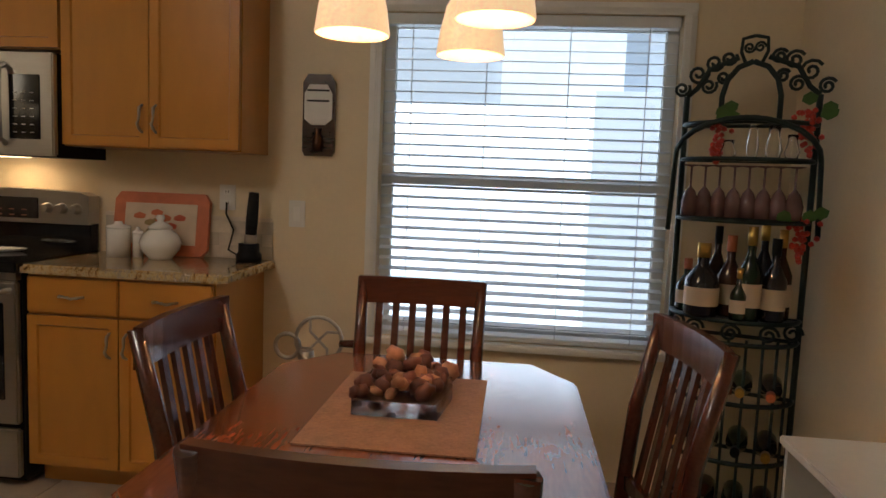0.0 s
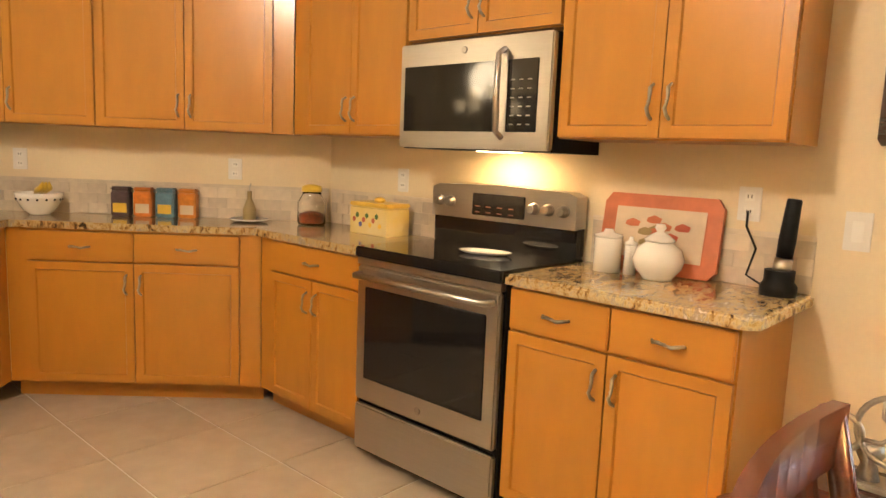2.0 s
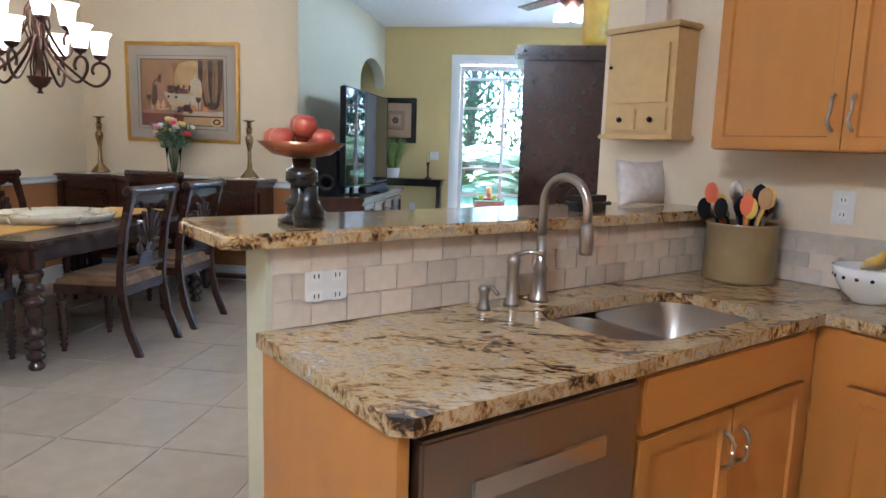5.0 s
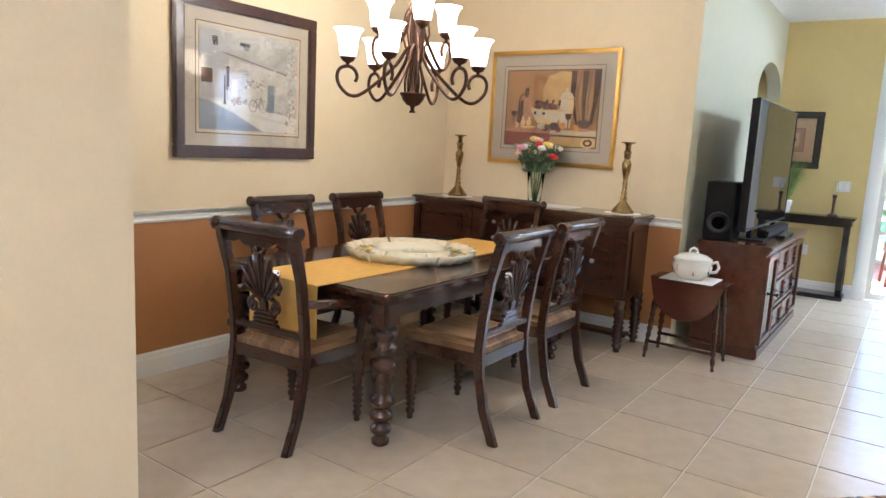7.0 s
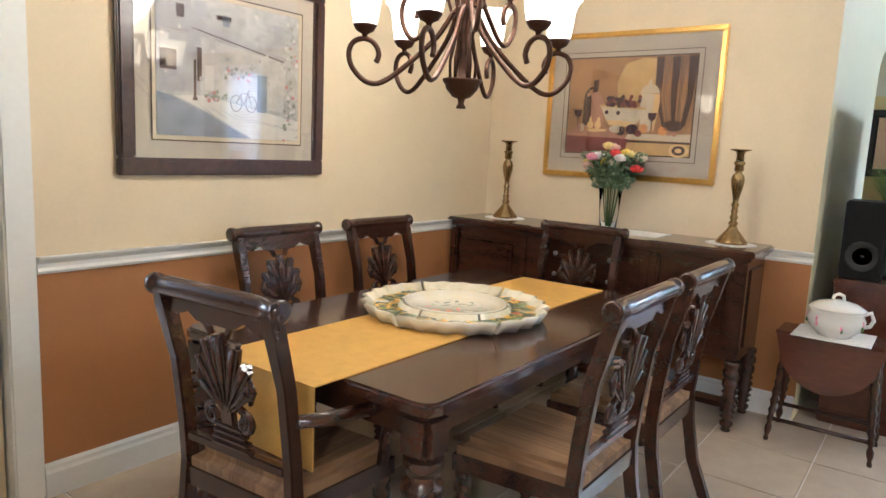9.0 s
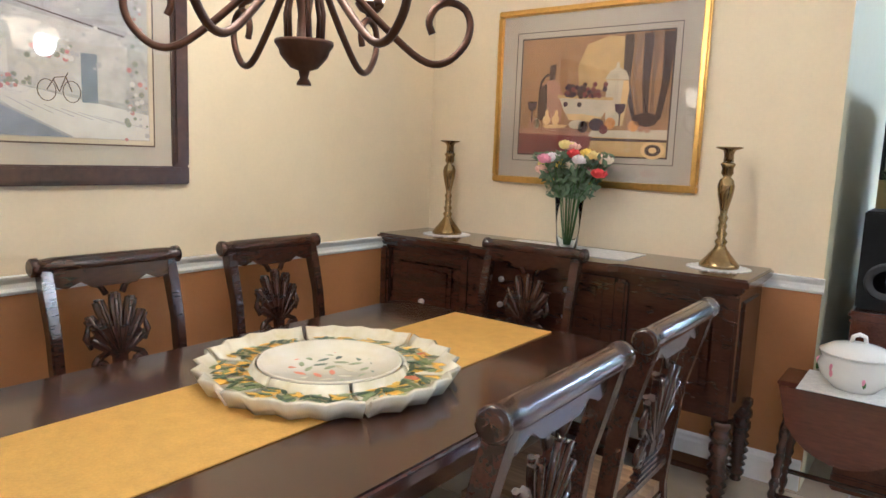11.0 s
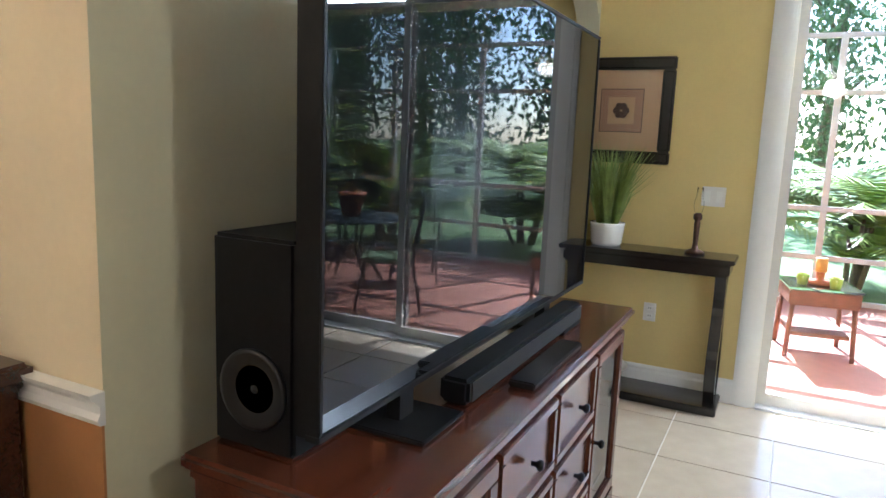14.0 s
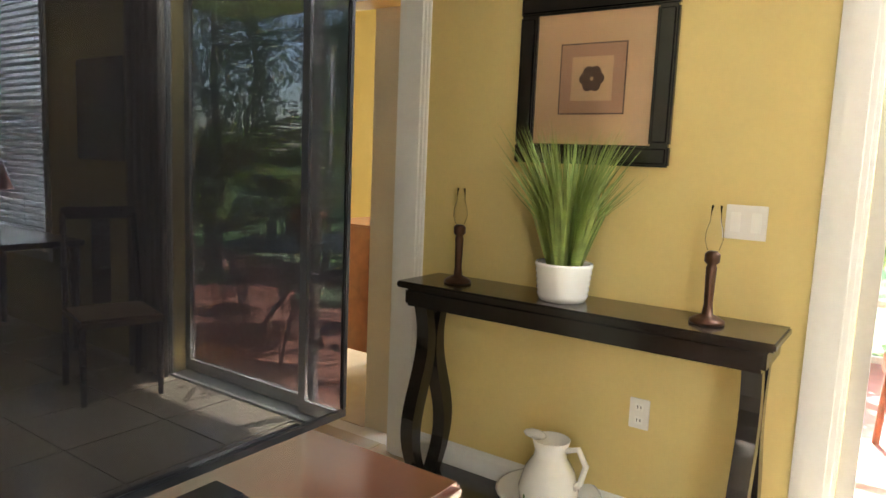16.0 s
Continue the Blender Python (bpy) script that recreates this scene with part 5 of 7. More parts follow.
wh = part("wheel", tube(B(), rg_((0.06, -0.03, 0.17), 0.095), 0.008, 8, False), pewter, gr)
for k in range(4):
    a = pi * k / 4 * 2 + 0.4
    part("spoke", tube(B(), [(0.06, -0.03, 0.17), (0.06 + 0.05 * cos(a + 0.4), -0.03, 0.17 + 0.05 * sin(a + 0.4)), (0.06 + 0.095 * cos(a), -0.03, 0.17 + 0.095 * sin(a))], 0.006, 6), pewter, wh)
part("gear", tube(B(), rg_((-0.07, -0.03, 0.14), 0.05), 0.009, 8, False), pewter, gr)
part("crank_handle", tube(B(), [(0.155, -0.03, 0.17), (0.16, -0.06, 0.17), (0.22, -0.06, 0.172)], [0.006, 0.014, 0.016], 10), cherry, gr)
# breakfast table setting
pm = tagged(link("placemat", bx(-0.19, -0.27, 0, 0.19, 0.27, 0.004), mat("woven_placemat", (0.3, 0.17, 0.1), 0.8, 0, 120, 0.25, 0.4)), "woven brown placemat on the table", "placemat")
pm.matrix_world = pose(0.94, 2.86, 0.751)
sb_ = thing("shell_bowl", (0.93, 2.94, 0.7555), 0, "glass dish heaped with dried shells and pods", "bowl")
part("dish", prism(B(), [(-0.1, -0.16), (0.1, -0.16), (0.12, 0), (0.1, 0.16), (-0.1, 0.16), (-0.12, 0)], 0, 0.035), glass("dish_glass", (0.9, 0.9, 0.88), 0.1), sb_)
rng = random.Random(7)
pods = [mat("pod", c, 0.6, 0, 40, 0.4, 0.3) for c in ((0.12, 0.04, 0.025), (0.42, 0.2, 0.11), (0.2, 0.07, 0.05))]
for k in range(60):
    x, y = rng.uniform(-0.105, 0.105), rng.uniform(-0.15, 0.15)
    bm = ball(B(), (0, 0, 0), rng.uniform(0.018, 0.034), 1, (1, rng.uniform(0.6, 1), rng.uniform(0.45, 0.8)))
    bmesh.ops.transform(bm, matrix=pose(x, y, 0.04 + 0.05 * (1 - abs(x) / 0.13) * rng.random(), rng.uniform(0, 90), rng.uniform(0, 90), rng.uniform(0, 180)), verts=bm.verts)
    for f in bm.faces:
        f.smooth = True
    part("pod", bm, pods[k % 3], sb_)

# ---- corner wine rack ----
wr = thing("wine_rack", (2.03, 3.95, 0), -20, "tall wrought-iron corner wine rack with scrolled top", "rack")
RW = 0.225
for x in (-RW, RW):
    part("post", tube(B(), [(x, 0.0, 0), (x, 0.0, 1.66)], 0.011, 8), iron, wr)
half = lambda z, r=RW, n=14: [(r * cos(pi + pi * i / n), 0.0 + 0.8 * r * sin(pi + pi * i / n), z) for i in range(n + 1)]
for z in (0.1, 0.32, 0.54, 0.76, 0.84, 1.2, 1.42, 1.55):
    part("hoop", tube(B(), half(z), 0.009, 6), iron, wr)
    part("cross_bar", tube(B(), [(-RW, 0, z), (RW, 0, z)], 0.008, 6), iron, wr)
for z in (0.84, 1.42):
    part("shelf", prism(B(), [(x, y) for x, y, _ in half(0, RW - 0.01)], z - 0.004, z + 0.002), clear if z > 1 else iron, wr)
for k in range(1, 12):
    a = pi + pi * k / 12
    part("upright", tube(B(), [(RW * cos(a), 0.8 * RW * sin(a), 0), (RW * cos(a), 0.8 * RW * sin(a), 0.78)], 0.006, 6), iron, wr)
for k in range(5):
    a = pi + pi * (k + 0.5) / 5
    part("scroll", tube(B(), spiral((RW * 0.95 * cos(a), RW * 0.8 * sin(a), 0.8), 0.035, 0.008, 0, 1.5), 0.006, 6), iron, wr)
for s_ in (-1, 1):
    part("crest", tube(B(), [(s_ * RW, 0, 1.66), (s_ * 0.19, 0, 1.69), (s_ * 0.15, 0, 1.76), (s_ * 0.09, 0, 1.785), (s_ * 0.05, 0, 1.8)], 0.01, 6), iron, wr)
    for cx_, cz_, r_ in ((0.245, 1.69, 0.03), (0.19, 1.745, 0.04), (0.135, 1.785, 0.035), (0.085, 1.8, 0.028), (0.15, 1.7, 0.03), (0.1, 1.73, 0.025)):
        part("scroll", tube(B(), spiral((s_ * cx_, 0, cz_), r_, 0.006, 0.5, 1.6 * s_), 0.0065, 6), iron, wr)
    part("crown_bar", tube(B(), [(s_ * 0.028, 0, 1.78), (s_ * 0.045, 0, 1.82), (s_ * 0.042, 0, 1.868), (0, 0, 1.878)], 0.007, 6), iron, wr)
    part("crown_scroll", tube(B(), spiral((s_ * 0.018, -0.006, 1.835), 0.02, 0.004, 0, 1.5 * s_), 0.005, 6), iron, wr)
    part("arch", tube(B(), [(s_ * 0.1, 0, 1.56), (s_ * 0.1, 0, 1.66), (s_ * 0.085, 0, 1.72), (s_ * 0.05, 0, 1.765), (0, 0, 1.785)], 0.011, 6), iron, wr)
for cx_, r_, h_ in ((-0.06, 0.03, 0.07), (0.02, 0.022, 0.16), (0.09, 0.03, 0.12), (0.15, 0.026, 0.09)):
    gl_ = thing("glass_ornament", wr.matrix_world @ Vector((cx_, -0.07, 1.4225)), 0, "small clear glass vessel on the rack's top shelf", "glass", "rack glassware")
    part("vessel", lathe(B(), [(r_ * 0.7, 0), (r_, h_ * 0.3), (r_ * 0.6, h_ * 0.75), (r_ * 0.7, h_), (r_ * 0.62, h_), (r_ * 0.5, h_ * 0.75), (r_ * 0.9, h_ * 0.3), (r_ * 0.6, 0.004)], 16, None, False), clear, gl_)
part("front_arch", tube(B(), [(-RW - 0.03, -0.05, 1.15)] + [((RW + 0.02) * cos(pi - pi * i / 12), -0.05 - 0.16 * sin(pi * i / 12), 1.42 + 0.14 * sin(pi * i / 12)) for i in range(13)] + [(RW + 0.03, -0.05, 1.15)], 0.01, 6), iron, wr)
M = wr.matrix_world.copy()


def bottle(lx, ly, z, h, r, m, cap, lbl):
    b = thing("bottle", M @ Vector((lx, ly, z)), 0, lbl, "bottle", "rack bottles")
    part("glass", lathe(B(), [(r * 0.9, 0), (r, 0.01), (r, h * 0.5), (r * 0.4, h * 0.68), (r * 0.34, h * 0.7), (r * 0.34, h * 0.93)], 16), m, b)
    part("cap", lathe(B(), [(r * 0.4, h * 0.8), (r * 0.4, h)], 12), cap, b)
    part("label", lathe(B(), [(r * 1.01, h * 0.15), (r * 1.01, h * 0.4)], 16, None, False), cream, b)


bmats = [mat("bottle_dark", c, 0.08, 0, 10, 0.2, 0) for c in ((0.012, 0.012, 0.02), (0.05, 0.018, 0.008), (0.01, 0.025, 0.012))]
for k, (x, y, h, r) in enumerate(((-0.11, -0.12, 0.27, 0.062), (-0.02, -0.06, 0.3, 0.045), (0.05, -0.13, 0.34, 0.042), (0.13, -0.1, 0.3, 0.042), (0.15, -0.02, 0.33, 0.038), (-0.17, -0.04, 0.2, 0.04), (0.09, -0.05, 0.36, 0.038), (-0.07, -0.02, 0.33, 0.036), (0.02, -0.155, 0.19, 0.03))):
    bottle(x, y, 0.844, h, r, bmats[k % 3], (gold, terra, gold, black_satin)[k % 4], "dark spirits bottle with a paper label on the rack")
for k in range(8):
    x = -0.18 + 0.05 * k
    g = thing("wine_glass", M @ Vector((x, -0.08, 1.40)), 0, "stemmed wine glass hung upside down in the rack", "glass", "hung glasses")
    part("glass", lathe(B(), [(0.03, 0), (0.03, -0.003), (0.004, -0.008), (0.004, -0.08), (0.02, -0.1), (0.032, -0.14), (0.028, -0.19)], 14), mat("smoky_glass", (0.16, 0.09, 0.09), 0.08, 0, 20, 0.2, 0) if k == 0 else bpy.data.materials["smoky_glass"], g)
for r_ in range(3):
    for k in range(4):
        b = thing("wine_bottle", M @ Vector((-0.15 + 0.1 * k, -0.03, 0.152 + 0.22 * r_)), -20, "dark wine bottle lying in the rack", "bottle", "lying bottles")
        part("glass", lathe(B(), [(0.036, 0.05), (0.038, 0.04), (0.038, -0.06), (0.015, -0.11), (0.014, -0.17)], 12, pose(0, 0, 0, -90)), bmats[k % 3], b)
        part("capsule", lathe(B(), [(0.016, -0.13), (0.016, -0.178)], 10, pose(0, 0, 0, -90)), (black_satin, gold, terra)[(k + r_) % 3], b)
rng = random.Random(9)
grape = mat("red_plastic_grapes", (0.55, 0.05, 0.03), 0.35, 0, 20, 0.2, 0.02)
for lx, z in ((-0.1, 1.57), (0.2, 1.6), (0.2, 1.22)):
    g = thing("grape_bunch", M @ Vector((lx, -0.07, z)), 0, "bunch of red artificial grapes with leaves on the rack", "grapes", "grape bunches")
    bm = B()
    for k in range(40):
        t = rng.random()
        ball(bm, (rng.gauss(0, 0.022 * (1.2 - t)), rng.gauss(0, 0.02 * (1.2 - t)), -0.16 * t), 0.011, 1)
    part("grapes", bm, grape, g)
    for k in range(4):
        part("leaf", ball(B(), (rng.gauss(0, 0.03), -0.02, 0.01 + rng.gauss(0, 0.015)), 0.03, 1, (1, 0.15, 0.8)), leafg, g)
wsf = thing("white_shelf", (2.1, 3.0, 0), 0, "low white shelf unit beside the wall", "shelf")
part("top", bx(-0.12, -0.4, 0.58, 0.2, 0.3, 0.605, bevel=0.004), white_paint, wsf)
for y in (-0.4, 0.28):
    part("side", bx(-0.1, y, 0, 0.2, y + 0.02, 0.579), white_paint, wsf)
part("back", bx(0.18, -0.38, 0, 0.2, 0.28, 0.579), white_paint, wsf)
# ceiling light in the kitchen
cl = thing("ceiling_light", (-0.5, 1.4, H), 0, "lit frosted dome ceiling light", "lamp")
part("dome", lathe(B(), [(0.17, 0), (0.165, -0.05), (0.12, -0.1), (0.02, -0.12)], 28), mat("lit_dome", (1, 0.85, 0.65), 0.4, 0, 10, 0.02, 0, emit=1.2), cl)
bulb("ceiling_dome_light", (-0.5, 1.4, H - 0.3), 22, (1, 0.83, 0.62), 0.17)

# ---- bar ledge and beyond ----
fs = thing("fruit_scale", (*sd(SW - 0.13, 2.93), 1.157), 20, "black cast-iron kitchen scale carrying a dish of apples", "scale")
fs.scale = (0.82, 0.82, 0.72)
part("column", lathe(B(), [(0.075, 0), (0.075, 0.015), (0.05, 0.03), (0.045, 0.06), (0.06, 0.075), (0.035, 0.095), (0.035, 0.14), (0.05, 0.15), (0.05, 0.19), (0.03, 0.2), (0.03, 0.23)], 24), ebony, fs)
part("weight", lathe(B(), [(0.045, 0), (0.05, 0.05), (0.03, 0.09), (0.03, 0.14)], 18, Matrix.Translation((0.1, 0.02, 0))), ebony, fs)
part("beam", bx(-0.02, -0.02, 0.14, 0.13, 0.02, 0.16, bevel=0.004), ebony, fs)
part("dish", lathe(B(), [(0.02, 0.231), (0.09, 0.245), (0.14, 0.29), (0.135, 0.29), (0.085, 0.252), (0.02, 0.238)], 28), mat("copper_dish", (0.35, 0.14, 0.06), 0.3, 0.9, 30, 0.2, 0.05), fs)
for x, y, z in ((-0.06, 0, 0.285), (0.05, 0.05, 0.285), (0.06, -0.05, 0.285), (-0.02, -0.07, 0.285), (-0.02, 0.06, 0.285), (0.0, 0.0, 0.335), (0.06, 0.01, 0.33)):
    ap = tagged(link("apple", lathe(B(), [(0.005, -0.03), (0.022, -0.034), (0.038, -0.005), (0.036, 0.018), (0.02, 0.032), (0.004, 0.026)], 16), red), "red and yellow apple in the scale's dish", "apple", "apples")
    ap.matrix_world = pose(*fs.location, 0, 0, 20) @ pose(x * 0.95, y * 0.95, z * 0.72 + 0.01) @ Matrix.Scale(0.82, 4)
yc = thing("hanging_cupboard", (*sd(-1.29, DW), 1.42), 45, "small yellow painted wall cupboard with two drawers", "cupboard")
ym = mat("butter_yellow_paint", (0.6, 0.4, 0.13), 0.5, 0, 30, 0.1, 0.05)
part("body", bx(0, -0.14, 0.02, 0.34, -0.002, 0.44), ym, yc)
part("cornice", bx(-0.02, -0.165, 0.441, 0.36, -0.002, 0.462, bevel=0.006), ym, yc)
part("shelf", bx(-0.02, -0.165, 0, 0.36, -0.002, 0.019, bevel=0.006), ym, yc)
dd = part("door", prism(B(), [(0.03, 0.15), (0.31, 0.15), (0.31, 0.38), (0.26, 0.395), (0.17, 0.415), (0.08, 0.395), (0.03, 0.38)], 0.141, 0.152, pose(0, 0, 0, 90)), ym, yc)
part("knob", ball(B(), (0.03, -0.16, 0.3), 0.009, 1), black_satin, dd)
for x in (0.02, 0.175):
    dd = part("drawer", bx(x, -0.152, 0.035, x + 0.145, -0.141, 0.13, bevel=0.004), ym, yc)
    part("knob", ball(B(), (x + 0.072, -0.162, 0.08), 0.013, 1), black_satin, dd)
sg = tagged(link("small_sign", bx(0.1, -0.05, 0, 0.21, -0.02, 0.14, bevel=0.003), cream), "small printed sign on the hanging cupboard", "sign")
sg.matrix_world = yc.matrix_world @ pose(0, 0, 0.463)
cu = B()
bmesh.ops.create_grid(cu, x_segments=12, y_segments=12, size=1)
bmesh.ops.solidify(cu, geom=list(cu.faces), thickness=0.02)
for v in cu.verts:
    x, y = v.co.x, v.co.y
    puff = 0.012 + 0.06 * max(0, (1 - x * x)) ** 0.5 * max(0, (1 - y * y)) ** 0.5
    v.co = Vector((0.17 * x * (1 - 0.08 * (1 - y * y)), puff if v.co.z > -0.01 else -puff, 0.11 * y * (1 - 0.08 * (1 - x * x))))
for f in cu.faces:
    f.smooth = True
pl = tagged(link("cushion", cu, mat("printed_cushion", (0.6, 0.5, 0.45), 0.9, 0, 26, 0.2, 0.2, color2=(0.82, 0.8, 0.76))), "cream cushion with a faint floral print on the ledge", "cushion")
pl.matrix_world = pose(*sd(SW - 0.2, 4.42), 1.247, -8, 0, 135) @ Matrix.Scale(0.8, 4)
am = thing("armoire", (-5.3, 2.4, 0), 0, "tall dark mahogany armoire with a moulded cornice", "armoire")
part("body", bx(-0.3, -0.5, 0.08, 0.3, 0.6, 1.86), mahogany, am)
part("plinth", bx(-0.32, -0.52, 0, 0.32, 0.62, 0.079, bevel=0.01), mahogany, am)
part("cornice", bx(-0.36, -0.56, 1.861, 0.36, 0.64, 1.94, bevel=0.025), mahogany, am)
yj = tagged(link("yellow_jar", lathe(B(), [(0.06, 0), (0.085, 0.05), (0.085, 0.3), (0.05, 0.36), (0.05, 0.4)], 20), yellow), "tall yellow glazed jar on the armoire", "jar")
yj.location = (-5.1, 2.3, 1.941)
fn = thing("ceiling_fan", (-7.0, 2.2, H), 0, "dark bronze ceiling fan with a cluster of lit shades", "fan")
part("rod", tube(B(), [(0, 0, 0), (0, 0, -0.32)], 0.012, 8), bronze, fn)
part("motor", lathe(B(), [(0.05, -0.3), (0.11, -0.33), (0.12, -0.4), (0.06, -0.46)], 24), bronze, fn)
for k in range(5):
    part("blade", bx(0.12, -0.06, -0.385, 0.65, 0.06, -0.375, m=pose(0, 0, 0, 8, 0, 72 * k)), mahogany, fn)
for k in range(3):
    a = 2 * pi * k / 3
    part("shade", lathe(B(), [(0.03, -0.46), (0.055, -0.5), (0.07, -0.56)], 16, Matrix.Translation((0.09 * cos(a), 0.09 * sin(a), 0)), False), shade_glow, fn, "lit frosted shade")

seat_print = mat("patterned_seat_fabric", (0.14, 0.11, 0.12), 0.85, 0, 14, 0.4, 0.2, color2=(0.62, 0.47, 0.24))
hide = mat("black_leather", (0.018, 0.015, 0.014), 0.4, 0, 80, 0.3, 0.1)


def bar_stool(at, rz):
    """Faces -y; the back stands at y = 0.2."""
    c = thing("bar_stool", at, rz, "dark wooden bar stool with leather back and patterned seat", "stool", "bar stools")
    part("seat", prism(B(), [(-0.2, -0.2), (0.2, -0.2), (0.22, 0), (0.19, 0.17), (-0.19, 0.17), (-0.22, 0)], 0.68, 0.755, bevel=0.03), seat_print, c, "multicoloured patterned seat cushion")
    part("seat_frame", prism(B(), [(-0.2, -0.2), (0.2, -0.2), (0.22, 0), (0.19, 0.19), (-0.19, 0.19), (-0.22, 0)], 0.63, 0.679), cherry, c)
    for x in (-0.19, 0.19):
        part("leg", tube(B(), [(x * 1.12, -0.2, 0), (x * 0.95, -0.17, 0.63)], [0.018, 0.024], 8), cherry, c)
        part("back_post", tube(B(), [(x * 1.1, 0.23, 0), (x, 0.17, 0.63), (x * 1.08, 0.2, 0.9), (x * 1.12, 0.24, 1.05)], [0.018, 0.024, 0.026, 0.026], 8), cherry, c)
    for z, y in ((0.22, -0.19), (0.3, 0.2)):
        part("foot_rail", tube(B(), [(-0.2, y, z), (0.2, y, z)], 0.012, 8), cherry, c)
    bm = B()
    for k in range(10):
        x0, x1 = -0.225 + 0.045 * k, -0.18 + 0.045 * k
        z = lambda x: 1.05 + 0.035 * (1 - (x / 0.225) ** 2)
        prism(bm, [(x0, z(x0) - 0.1), (x1, z(x1) - 0.1), (x1, z(x1)), (x0, z(x0))], -0.27, -0.215, pose(0, 0, 0, 90))
    bmesh.ops.remove_doubles(bm, verts=bm.verts, dist=0.0005)
    part("crest_rail", bm, cherry, c)
    part("back_pad", bx(-0.17, 0.19, 0.8, 0.17, 0.225, 0.955, bevel=0.012), hide, c, "black leather back panel")
    return c


stool_a = bar_stool((-3.16, 1.5, 0), -45)
copy_thing(stool_a, pose(-3.6, 1.94, 0, 0, 0, -50))
remote = thing("glasses_case", (*sd(SW - 0.1, 4.0), 1.157), 140, "black zipped case lying on the bar ledge", "case")
part("case", bx(-0.1, -0.045, 0, 0.1, 0.045, 0.055, bevel=0.022), hide, remote)
part("strap", tube(B(), [(-0.09, 0.03, 0.05), (-0.02, 0.05, 0.075), (0.07, 0.03, 0.055)], 0.006, 6), hide, remote)

bulb("fan_light", (-7.0, 2.2, H - 0.62), 7, (1, 0.86, 0.68), 0.1)

# ---- on the dining table and sideboard ----
pt = thing("serving_platter", (-5.33, -1.36, 0.771), 0, "large sectioned hand-painted ceramic serving platter", "platter")
pmat = mat("painted_majolica", (0.7, 0.62, 0.42), 0.2, 0, 9, 0.2, 0.02, coat=0.4, color2=(0.78, 0.75, 0.68))
part("centre", lathe(B(), [(0.02, 0.012), (0.2, 0.012), (0.215, 0.035), (0.225, 0.045), (0.22, 0.05), (0.2, 0.025), (0.02, 0.02)], 32, Matrix.Diagonal((1.0, 1.0, 1, 1))), pmat, pt)
rimmat = mat("painted_rim", (0.6, 0.52, 0.3), 0.2, 0, 22, 0.2, 0.02, coat=0.4, color2=(0.8, 0.76, 0.66))
sun_y = mat("sunflower_yellow", (0.72, 0.42, 0.03), 0.3, 0, 40, 0.2, 0.02)
olive = mat("olive_glaze", (0.2, 0.24, 0.09), 0.3, 0, 30, 0.4, 0.02)
dark_leaf = mat("dark_green_glaze", (0.06, 0.1, 0.05), 0.3, 0, 30, 0.4, 0.02)
for k in range(6):
    a0, a1 = 2 * pi * (k + 0.02) / 6, 2 * pi * (k + 0.98) / 6
    n = 8
    ang = [a0 + (a1 - a0) * i / n for i in range(n + 1)]
    bm = B()
    ro = lambda a: 0.40 + 0.012 * cos(24 * a)
    sec = lambda a: [(0.235, 0.0), (ro(a) - 0.03, 0.0), (ro(a), 0.05), (ro(a) - 0.012, 0.054), (ro(a) - 0.045, 0.02), (0.25, 0.02), (0.237, 0.045), (0.228, 0.045)]
    rings = [[bm.verts.new((r * cos(a), r * sin(a), z)) for r, z in sec(a)] for a in ang]
    for p, q in zip(rings, rings[1:]):
        for i in range(8):
            bm.faces.new((p[i], p[(i + 1) % 8], q[(i + 1) % 8], q[i])).smooth = True
    bm.faces.new(rings[0])
    bm.faces.new(rings[-1][::-1])
    seg_ = part("section", bm, rimmat, pt)
    for m_, seed in ((olive, 1), (sun_y, 2), (dark_leaf, 3)):
        bm, rg2 = B(), random.Random(seed * 10 + k)
        for j in range(16):
            a, r = a0 + (a1 - a0) * rg2.uniform(0.05, 0.95), rg2.uniform(0.25, 0.35)
            q = Matrix.Translation((r * cos(a), r * sin(a), 0.0215 + 0.0012 * seed + 0.0001 * j)) @ pose(0, 0, 0, 0, 0, rg2.uniform(0, 360))
            prism(bm, [(-0.026, 0), (-0.01, -0.008), (0.012, -0.007), (0.026, 0), (0.012, 0.008), (-0.01, 0.007)], 0, 0.0006, q)
        part("painted_leaves", bm, m_, seg_)
    for j in range(4):
        a = a0 + (a1 - a0) * (j + 0.5) / 4
        r = 0.30 + 0.035 * ((j * 7) % 3 - 1)
        part("painted_flower", ball(B(), (r * cos(a), r * sin(a), 0.021), 0.031, 1, (1, 1, 0.14)), (sun_y, olive, sun_y, olive, terra)[(j + k) % 5], seg_)
for j in range(40):
    a, r = j * 2.4, 0.03 * math.sqrt(j)
    part("painted_leaf", prism(B(), [(-0.024, 0), (-0.008, -0.009), (0.012, -0.008), (0.026, 0), (0.012, 0.008), (-0.01, 0.008)], 0, 0.0006, Matrix.Translation((r * cos(a), r * sin(a), 0.0215 + 0.00005 * j)) @ pose(0, 0, 0, 0, 0, j * 77)), (olive, rimmat, dark_leaf, terra, olive)[j % 5], pt)
vs = thing("flower_vase", (-6.99, -1.39, 1.0145), 0, "ribbed clear glass vase of mixed roses and greenery", "vase")
ribbed = glass("ribbed_glass", (0.95, 0.97, 0.98), 0.08)
ribbed.node_tree.nodes["Principled BSDF"].inputs["IOR"].default_value = 1.12
ribs = B()
lathe(ribs, [(0.05, 0), (0.052, 0.01), (0.058, 0.1), (0.072, 0.26), (0.069, 0.26), (0.055, 0.1), (0.045, 0.012)], 24)
part("vase", ribs, ribbed, vs)
rng = random.Random(3)
